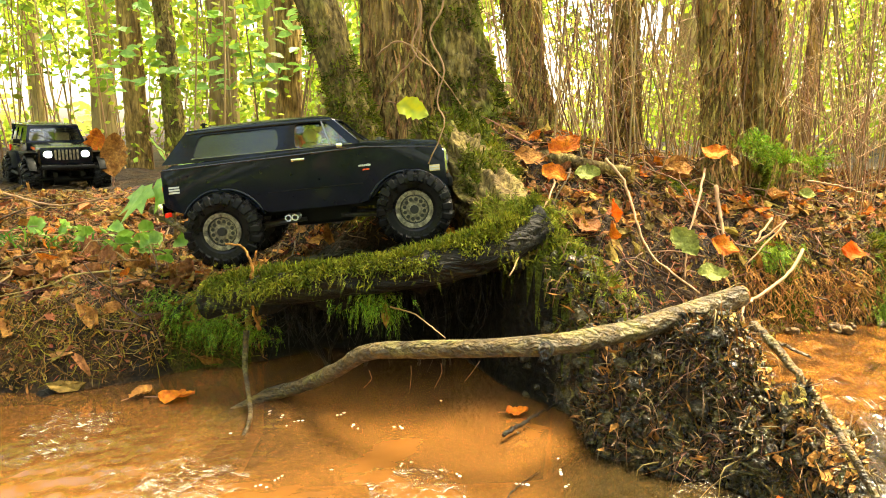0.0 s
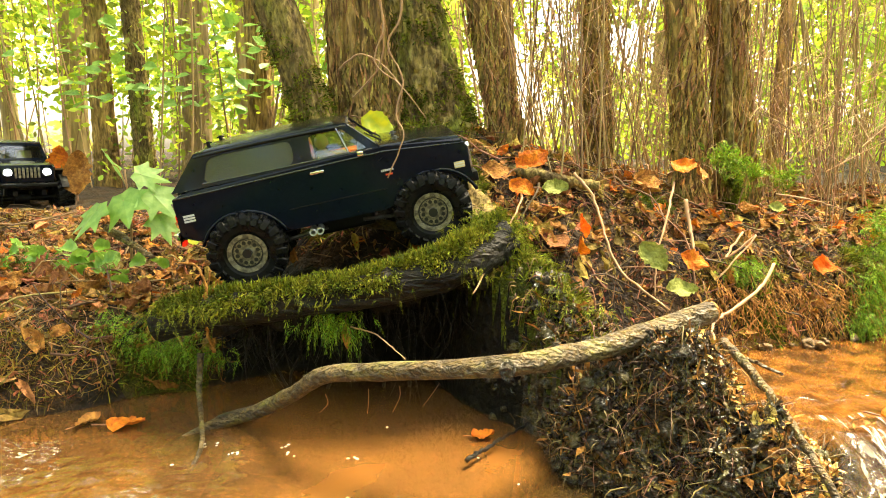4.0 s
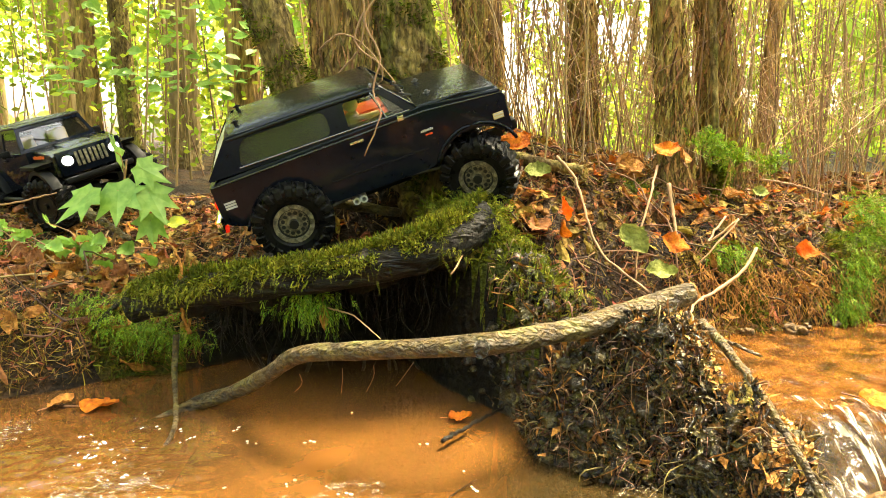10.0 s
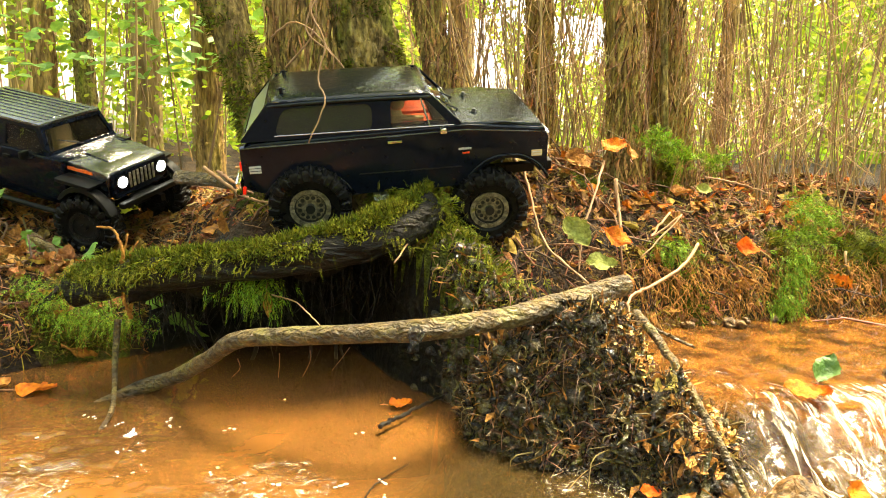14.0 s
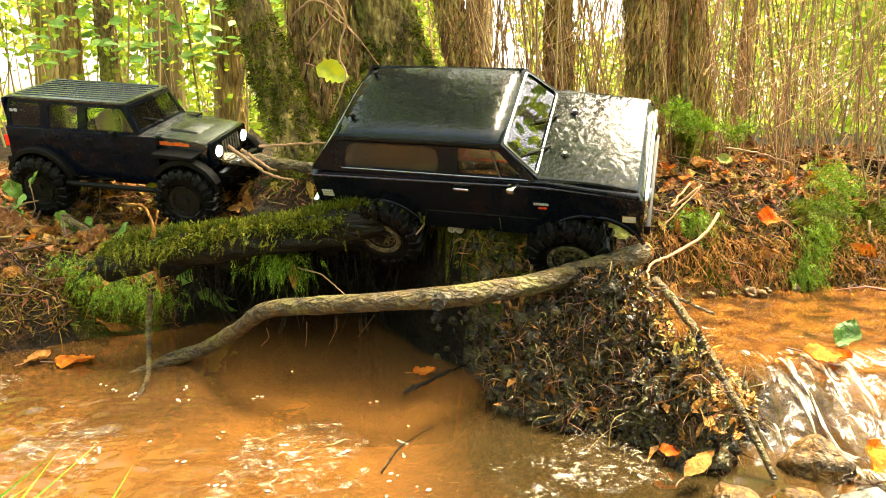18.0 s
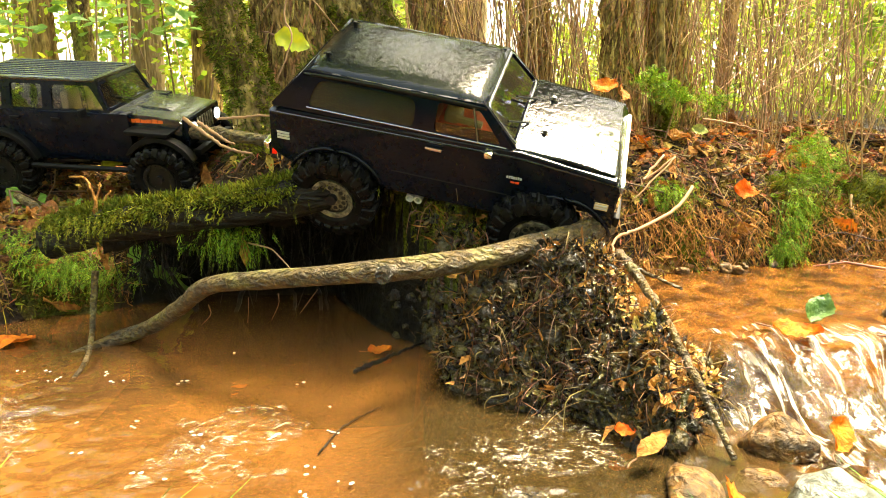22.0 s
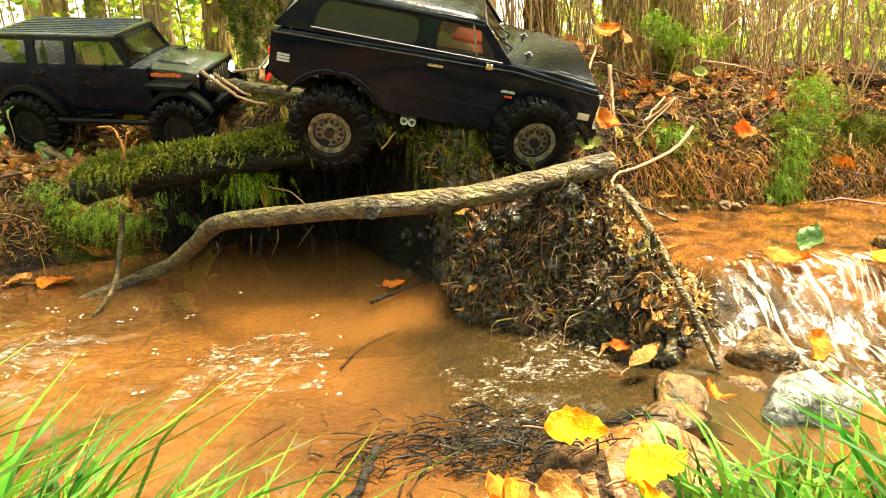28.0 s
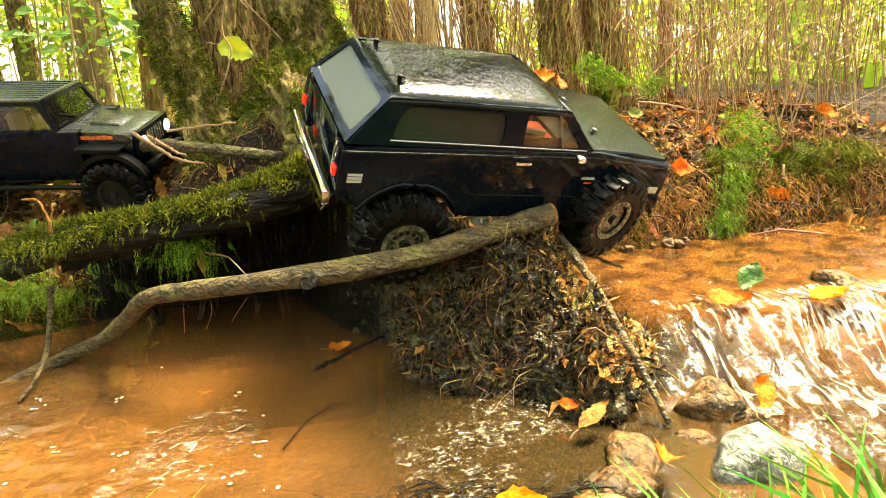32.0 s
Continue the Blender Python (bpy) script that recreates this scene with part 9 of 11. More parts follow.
        (19, pose(0.1471, 0.1070, 0.0011, 0, 0, 3.3) @ pose(0, 0, 0, 0, 420.6, 0)),
        (19.5, pose(0.1471, 0.1070, 0.0002, 0, 0, 3.8) @ pose(0, 0, 0, 0, 422.4, 0)),
        (20, pose(0.1471, 0.1070, -0.0006, 0, 0, 4.2) @ pose(0, 0, 0, 0, 423.4, 0)),
        (20.5, pose(0.1471, 0.1070, -0.0015, 0, 0, 4.7) @ pose(0, 0, 0, 0, 423.7, 0)),
        (21, pose(0.1471, 0.1070, -0.0024, 0, 0, 5.2) @ pose(0, 0, 0, 0, 421.7, 0)),
        (21.5, pose(0.1471, 0.1070, -0.0032, 0, 0, 5.6) @ pose(0, 0, 0, 0, 424.2, 0)),
        (22, pose(0.1471, 0.1070, -0.0041, 0, 0, 6.1) @ pose(0, 0, 0, 0, 422.0, 0)),
        (22.5, pose(0.1471, 0.1070, -0.0049, 0, 0, 6.6) @ pose(0, 0, 0, 0, 428.0, 0)),
        (23, pose(0.1471, 0.1070, -0.0059, 0, 0, 7.1) @ pose(0, 0, 0, 0, 425.7, 0)),
        (23.5, pose(0.1471, 0.1070, -0.0067, 0, 0, 7.5) @ pose(0, 0, 0, 0, 409.5, 0)),
        (24, pose(0.1471, 0.1070, -0.0076, 0, 0, 8.0) @ pose(0, 0, 0, 0, 354.8, 0)),
        (24.5, pose(0.1471, 0.1070, -0.0054, 0, 0, 8.2) @ pose(0, 0, 0, 0, 357.4, 0)),
        (25, pose(0.1530, 0.1070, -0.0193, 0, 0, 8.5) @ pose(0, 0, 0, 0, 384.9, 0)),
        (25.5, pose(0.1530, 0.1070, -0.0185, 0, 0, 8.8) @ pose(0, 0, 0, 0, 395.0, 0)),
        (26, pose(0.1531, 0.1070, -0.0179, 0, 0, 9.0) @ pose(0, 0, 0, 0, 397.9, 0)),
        (26.5, pose(0.1531, 0.1070, -0.0171, 0, 0, 9.2) @ pose(0, 0, 0, 0, 404.0, 0)),
        (27, pose(0.1532, 0.1070, -0.0164, 0, 0, 9.5) @ pose(0, 0, 0, 0, 409.9, 0)),
        (27.5, pose(0.1532, 0.1070, -0.0157, 0, 0, 9.8) @ pose(0, 0, 0, 0, 412.5, 0)),
        (28, pose(0.1533, 0.1070, -0.0150, 0, 0, 10.0) @ pose(0, 0, 0, 0, 379.4, 0)),
        (28.5, pose(0.1531, 0.1070, -0.0150, 0, 0, 10.6) @ pose(0, 0, 0, 0, 352.3, 0)),
        (29, pose(0.1534, 0.1070, -0.0193, 0, 0, 11.2) @ pose(0, 0, 0, 0, 374.0, 0)),
        (29.5, pose(0.1534, 0.1070, -0.0193, 0, 0, 11.9) @ pose(0, 0, 0, 0, 423.9, 0)),
        (30, pose(0.1534, 0.1070, -0.0193, 0, 0, 12.5) @ pose(0, 0, 0, 0, 432.5, 0)),
        (30.5, pose(0.1534, 0.1070, -0.0193, 0, 0, 13.1) @ pose(0, 0, 0, 0, 444.7, 0)),
        (31, pose(0.1534, 0.1070, -0.0193, 0, 0, 13.8) @ pose(0, 0, 0, 0, 451.8, 0)),
        (31.5, pose(0.1534, 0.1070, -0.0193, 0, 0, 14.4) @ pose(0, 0, 0, 0, 472.7, 0)),
        (32, pose(0.1534, 0.1070, -0.0193, 0, 0, 15.0) @ pose(0, 0, 0, 0, 498.7, 0)),
    ])
    walk(truck_wheels['ra'], [
        (0, pose(-0.1632, 0.0000, 0.0001, -0.29, 0, 0)),
        (0.5, pose(-0.1616, 0.0000, 0.0010, -2.09, 0, 0)),
        (1, pose(-0.1631, 0.0000, 0.0011, -2.38, 0, 0)),
        (1.5, pose(-0.1625, 0.0000, 0.0014, -2.86, 0, 0)),
        (2, pose(-0.1623, 0.0000, 0.0013, -2.75, 0, 0)),
        (2.5, pose(-0.1618, 0.0000, 0.0006, -1.27, 0, 0)),
        (3, pose(-0.1610, 0.0000, 0.0003, -0.63, 0, 0)),
        (3.5, pose(-0.1615, 0.0000, 0.0007, -1.58, 0, 0)),
        (4, pose(-0.1625, 0.0000, 0.0012, -2.45, 0, 0)),
        (4.5, pose(-0.1618, 0.0000, 0.0020, -4.31, 0, 0)),
        (5, pose(-0.1620, 0.0000, 0.0026, -5.44, 0, 0)),
        (5.5, pose(-0.1621, 0.0000, 0.0031, -6.55, 0, 0)),
        (6, pose(-0.1622, 0.0000, 0.0036, -7.67, 0, 0)),
        (6.5, pose(-0.1624, 0.0000, 0.0042, -8.78, 0, 0)),
        (7, pose(-0.1623, 0.0000, 0.0041, -8.56, 0, 0)),
        (7.5, pose(-0.1639, 0.0000, 0.0040, -8.34, 0, 0)),
        (8, pose(-0.1623, 0.0000, 0.0039, -8.24, 0, 0)),
        (8.5, pose(-0.1617, 0.0000, 0.0042, -8.87, 0, 0)),
        (9, pose(-0.1624, 0.0000, 0.0043, -9.12, 0, 0)),
        (9.5, pose(-0.1642, 0.0000, 0.0044, -9.31, 0, 0)),
        (10, pose(-0.1607, 0.0000, 0.0043, -9.15, 0, 0)),
        (10.5, pose(-0.1620, 0.0000, 0.0048, -10.22, 0, 0)),
        (11, pose(-0.1616, 0.0000, 0.0044, -9.26, 0, 0)),
        (11.5, pose(-0.1629, 0.0000, 0.0044, -9.26, 0, 0)),
        (12, pose(-0.1648, 0.0000, 0.0040, -8.43, 0, 0)),
        (12.5, pose(-0.1629, 0.0000, 0.0031, -6.56, 0, 0)),
        (13, pose(-0.1649, 0.0000, 0.0029, -6.21, 0, 0)),
        (13.5, pose(-0.1632, 0.0000, 0.0030, -6.50, 0, 0)),
        (14, pose(-0.1631, 0.0000, 0.0029, -6.10, 0, 0)),
        (14.5, pose(-0.1631, 0.0000, 0.0027, -5.71, 0, 0)),
        (15, pose(-0.1631, 0.0000, 0.0025, -5.32, 0, 0)),
        (15.5, pose(-0.1631, 0.0000, 0.0024, -4.92, 0, 0)),
        (16, pose(-0.1631, 0.0000, 0.0021, -4.53, 0, 0)),
        (16.5, pose(-0.1631, 0.0000, 0.0019, -4.13, 0, 0)),
        (17, pose(-0.1631, 0.0000, 0.0017, -3.73, 0, 0)),
        (17.5, pose(-0.1631, 0.0000, 0.0016, -3.34, 0, 0)),
        (18, pose(-0.1631, 0.0000, 0.0014, -2.94, 0, 0)),
        (18.5, pose(-0.1631, 0.0000, 0.0012, -2.54, 0, 0)),
        (19, pose(-0.1631, 0.0000, 0.0010, -2.15, 0, 0)),
        (19.5, pose(-0.1631, 0.0000, 0.0009, -1.75, 0, 0)),
        (20, pose(-0.1631, 0.0000, 0.0006, -1.35, 0, 0)),
        (20.5, pose(-0.1631, 0.0000, 0.0004, -0.95, 0, 0)),
        (21, pose(-0.1631, 0.0000, 0.0002, -0.56, 0, 0)),
        (21.5, pose(-0.1631, 0.0000, 0.0001, -0.16, 0, 0)),
        (22, pose(-0.1631, 0.0000, -0.0001, 0.24, 0, 0)),
        (22.5, pose(-0.1631, 0.0000, -0.0003, 0.64, 0, 0)),
        (23, pose(-0.1631, 0.0000, -0.0005, 1.03, 0, 0)),
        (23.5, pose(-0.1631, 0.0000, -0.0006, 1.43, 0, 0)),
        (24, pose(-0.1630, 0.0000, -0.0009, 1.83, 0, 0)),
        (24.5, pose(-0.1621, 0.0000, -0.0007, 1.56, 0, 0)),
        (25, pose(-0.1594, 0.0000, -0.0006, 1.35, 0, 0)),
        (25.5, pose(-0.1535, 0.0000, 0.0006, -1.41, 0, 0)),
        (26, pose(-0.1553, 0.0000, -0.0002, 0.42, 0, 0)),
        (26.5, pose(-0.1569, 0.0000, -0.0011, 2.26, 0, 0)),
        (27, pose(-0.1586, 0.0000, -0.0019, 4.09, 0, 0)),
        (27.5, pose(-0.1603, 0.0000, -0.0028, 5.91, 0, 0)),
        (28, pose(-0.1619, 0.0000, -0.0036, 7.72, 0, 0)),
        (28.5, pose(-0.1623, 0.0000, -0.0021, 4.65, 0, 0)),
        (29, pose(-0.1638, 0.0000, -0.0016, 3.41, 0, 0)),
        (29.5, pose(-0.1638, 0.0000, -0.0016, 3.41, 0, 0)),
        (30, pose(-0.1638, 0.0000, -0.0016, 3.41, 0, 0)),
        (30.5, pose(-0.1638, 0.0000, -0.0016, 3.41, 0, 0)),
        (31, pose(-0.1638, 0.0000, -0.0016, 3.41, 0, 0)),
        (31.5, pose(-0.1638, 0.0000, -0.0016, 3.41, 0, 0)),
        (32, pose(-0.1638, 0.0000, -0.0016, 3.41, 0, 0)),
    ])
    walk(truck_wheels['fa'], [
        (0, pose(0.1685, 0.0000, 0.0010, -2.04, 0, 0)),
        (0.5, pose(0.1706, 0.0000, 0.0011, -2.24, 0, 0)),
        (1, pose(0.1648, 0.0000, 0.0007, -1.72, 0, 0)),
        (1.5, pose(0.1653, 0.0000, 0.0009, -1.79, 0, 0)),
        (2, pose(0.1618, 0.0000, 0.0011, -2.37, 0, 0)),
        (2.5, pose(0.1621, 0.0000, 0.0015, -3.11, 0, 0)),
        (3, pose(0.1577, 0.0000, 0.0014, -2.88, 0, 0)),
        (3.5, pose(0.1584, 0.0000, 0.0012, -2.59, 0, 0)),
        (4, pose(0.1558, 0.0000, 0.0012, -2.51, 0, 0)),
        (4.5, pose(0.1550, 0.0000, 0.0007, -1.71, 0, 0)),
        (5, pose(0.1577, 0.0000, 0.0002, -0.41, 0, 0)),
        (5.5, pose(0.1605, 0.0000, -0.0004, 0.90, 0, 0)),
        (6, pose(0.1632, 0.0000, -0.0011, 2.20, 0, 0)),
        (6.5, pose(0.1658, 0.0000, -0.0016, 3.51, 0, 0)),
        (7, pose(0.1642, 0.0000, -0.0029, 6.23, 0, 0)),
        (7.5, pose(0.1621, 0.0000, -0.0037, 8.05, 0, 0)),
        (8, pose(0.1626, 0.0000, -0.0035, 7.41, 0, 0)),
        (8.5, pose(0.1670, 0.0000, -0.0025, 5.20, 0, 0)),
        (9, pose(0.1658, 0.0000, -0.0021, 4.60, 0, 0)),
        (9.5, pose(0.1598, 0.0000, -0.0032, 6.79, 0, 0)),
        (10, pose(0.1590, 0.0000, -0.0029, 6.20, 0, 0)),
        (10.5, pose(0.1592, 0.0000, -0.0020, 4.39, 0, 0)),
        (11, pose(0.1543, 0.0000, -0.0026, 5.39, 0, 0)),
        (11.5, pose(0.1477, 0.0000, -0.0032, 6.90, 0, 0)),
        (12, pose(0.1391, 0.0000, -0.0036, 7.69, 0, 0)),
        (12.5, pose(0.1391, 0.0000, -0.0045, 9.58, 0, 0)),
        (13, pose(0.1391, 0.0000, -0.0042, 8.80, 0, 0)),
        (13.5, pose(0.1391, 0.0000, -0.0035, 7.55, 0, 0)),
        (14, pose(0.1391, 0.0000, -0.0032, 6.94, 0, 0)),
        (14.5, pose(0.1391, 0.0000, -0.0030, 6.33, 0, 0)),
        (15, pose(0.1391, 0.0000, -0.0027, 5.72, 0, 0)),
        (15.5, pose(0.1391, 0.0000, -0.0024, 5.11, 0, 0)),
        (16, pose(0.1391, 0.0000, -0.0021, 4.49, 0, 0)),
        (16.5, pose(0.1391, 0.0000, -0.0018, 3.87, 0, 0)),
        (17, pose(0.1391, 0.0000, -0.0015, 3.26, 0, 0)),
        (17.5, pose(0.1391, 0.0000, -0.0013, 2.64, 0, 0)),
        (18, pose(0.1391, 0.0000, -0.0010, 2.02, 0, 0)),
        (18.5, pose(0.1391, 0.0000, -0.0006, 1.40, 0, 0)),
        (19, pose(0.1391, 0.0000, -0.0003, 0.78, 0, 0)),
        (19.5, pose(0.1391, 0.0000, -0.0001, 0.17, 0, 0)),
        (20, pose(0.1391, 0.0000, 0.0002, -0.45, 0, 0)),
        (20.5, pose(0.1391, 0.0000, 0.0005, -1.07, 0, 0)),
        (21, pose(0.1391, 0.0000, 0.0007, -1.69, 0, 0)),
        (21.5, pose(0.1391, 0.0000, 0.0011, -2.31, 0, 0)),
        (22, pose(0.1391, 0.0000, 0.0014, -2.93, 0, 0)),
        (22.5, pose(0.1391, 0.0000, 0.0016, -3.54, 0, 0)),
        (23, pose(0.1391, 0.0000, 0.0019, -4.16, 0, 0)),
        (23.5, pose(0.1391, 0.0000, 0.0022, -4.78, 0, 0)),
        (24, pose(0.1391, 0.0000, 0.0026, -5.39, 0, 0)),
        (24.5, pose(0.1391, 0.0000, 0.0018, -3.85, 0, 0)),
        (25, pose(0.1479, 0.0000, 0.0064, -13.50, 0, 0)),
        (25.5, pose(0.1480, 0.0000, 0.0062, -13.01, 0, 0)),
        (26, pose(0.1481, 0.0000, 0.0060, -12.53, 0, 0)),
        (26.5, pose(0.1481, 0.0000, 0.0057, -12.04, 0, 0)),
        (27, pose(0.1482, 0.0000, 0.0055, -11.55, 0, 0)),
        (27.5, pose(0.1483, 0.0000, 0.0052, -11.06, 0, 0)),
        (28, pose(0.1483, 0.0000, 0.0050, -10.56, 0, 0)),
        (28.5, pose(0.1481, 0.0000, 0.0050, -10.60, 0, 0)),
        (29, pose(0.1485, 0.0000, 0.0064, -13.50, 0, 0)),
        (29.5, pose(0.1485, 0.0000, 0.0064, -13.50, 0, 0)),
        (30, pose(0.1485, 0.0000, 0.0064, -13.50, 0, 0)),
        (30.5, pose(0.1485, 0.0000, 0.0064, -13.50, 0, 0)),
        (31, pose(0.1485, 0.0000, 0.0064, -13.50, 0, 0)),
        (31.5, pose(0.1485, 0.0000, 0.0064, -13.50, 0, 0)),
        (32, pose(0.1485, 0.0000, 0.0064, -13.50, 0, 0)),
    ])
    walk(jeep, [
        (0, pose(-1.3060, 1.6800, 0.3180, 0.00, 1.40, -52.30)),
        (0.5, pose(-1.3060, 1.6800, 0.3180, 0.00, 1.40, -52.30)),
        (1, pose(-1.3060, 1.6800, 0.3180, 0.00, 1.40, -52.30)),
        (1.5, pose(-1.3060, 1.6800, 0.3180, 0.00, 1.40, -52.30)),
        (2, pose(-1.3060, 1.6800, 0.3180, 0.00, 1.40, -52.30)),
        (2.5, pose(-1.3060, 1.6800, 0.3180, 0.00, 1.40, -52.30)),
        (3, pose(-1.3060, 1.6800, 0.3180, 0.00, 1.40, -52.30)),
        (3.5, pose(-1.3060, 1.6800, 0.3180, 0.00, 1.40, -52.30)),
        (4, pose(-1.3060, 1.6800, 0.3180, 0.00, 1.40, -52.30)),
        (4.5, pose(-1.2916, 1.6612, 0.3199, 0.73, 0.90, -52.01)),
        (5, pose(-1.2698, 1.6313, 0.3221, 1.54, 0.23, -51.47)),
        (5.5, pose(-1.2389, 1.5886, 0.3245, 2.47, -0.61, -50.64)),
        (6, pose(-1.2015, 1.5398, 0.3269, 3.55, -1.45, -49.68)),
        (6.5, pose(-1.1605, 1.4902, 0.3290, 4.83, -2.11, -48.71)),
        (7, pose(-1.1145, 1.4355, 0.3305, 6.48, -2.50, -47.69)),
        (7.5, pose(-1.0607, 1.3707, 0.3312, 8.86, -2.65, -46.54)),
        (8, pose(-0.9997, 1.2980, 0.3313, 11.98, -2.59, -45.37)),
        (8.5, pose(-0.9350, 1.2219, 0.3312, 14.86, -2.46, -44.49)),
        (9, pose(-0.8737, 1.1488, 0.3312, 16.50, -2.50, -44.32)),
        (9.5, pose(-0.8231, 1.0878, 0.3314, 16.91, -2.74, -44.80)),
        (10, pose(-0.7855, 1.0425, 0.3310, 16.70, -2.58, -45.00)),
        (10.5, pose(-0.7579, 1.0105, 0.3289, 16.31, -1.16, -43.52)),
        (11, pose(-0.7329, 0.9835, 0.3247, 16.06, 2.04, -39.70)),
        (11.5, pose(-0.7028, 0.9526, 0.3191, 16.05, 6.14, -34.77)),
        (12, pose(-0.6676, 0.9179, 0.3136, 16.18, 9.36, -30.72)),
        (12.5, pose(-0.6334, 0.8859, 0.3094, 16.32, 10.84, -28.23)),
        (13, pose(-0.6067, 0.8615, 0.3070, 16.37, 10.94, -26.84)),
        (13.5, pose(-0.5903, 0.8462, 0.3065, 16.30, 10.32, -25.91)),
        (14, pose(-0.5814, 0.8370, 0.3078, 16.17, 9.52, -24.87)),
        (14.5, pose(-0.5754, 0.8300, 0.3099, 16.04, 8.82, -23.46)),
        (15, pose(-0.5698, 0.8237, 0.3120, 15.92, 8.16, -21.89)),
        (15.5, pose(-0.5623, 0.8172, 0.3135, 15.82, 7.47, -20.45)),
        (16, pose(-0.5484, 0.8084, 0.3142, 15.84, 6.70, -19.26)),
        (16.5, pose(-0.5251, 0.7957, 0.3141, 16.05, 5.81, -18.26)),
        (17, pose(-0.4962, 0.7808, 0.3131, 16.30, 4.85, -17.29)),
        (17.5, pose(-0.4699, 0.7670, 0.3117, 16.25, 3.95, -16.17)),
        (18, pose(-0.4505, 0.7561, 0.3104, 15.75, 3.27, -14.76)),
        (18.5, pose(-0.4363, 0.7473, 0.3090, 15.01, 2.73, -13.26)),
        (19, pose(-0.4248, 0.7396, 0.3069, 14.38, 2.17, -12.00)),
        (19.5, pose(-0.4160, 0.7327, 0.3038, 14.04, 1.54, -11.18)),
        (20, pose(-0.4095, 0.7277, 0.3004, 13.93, 0.95, -10.69)),
        (20.5, pose(-0.4050, 0.7252, 0.2972, 13.89, 0.50, -10.37)),
        (21, pose(-0.4024, 0.7253, 0.2947, 13.90, 0.25, -10.17)),
        (21.5, pose(-0.4022, 0.7274, 0.2931, 13.97, 0.23, -10.10)),
        (22, pose(-0.4269, 0.7554, 0.2971, 14.80, 2.26, -10.88)),
        (32, pose(-0.4269, 0.7554, 0.2971, 14.80, 2.26, -10.88)),
    ])
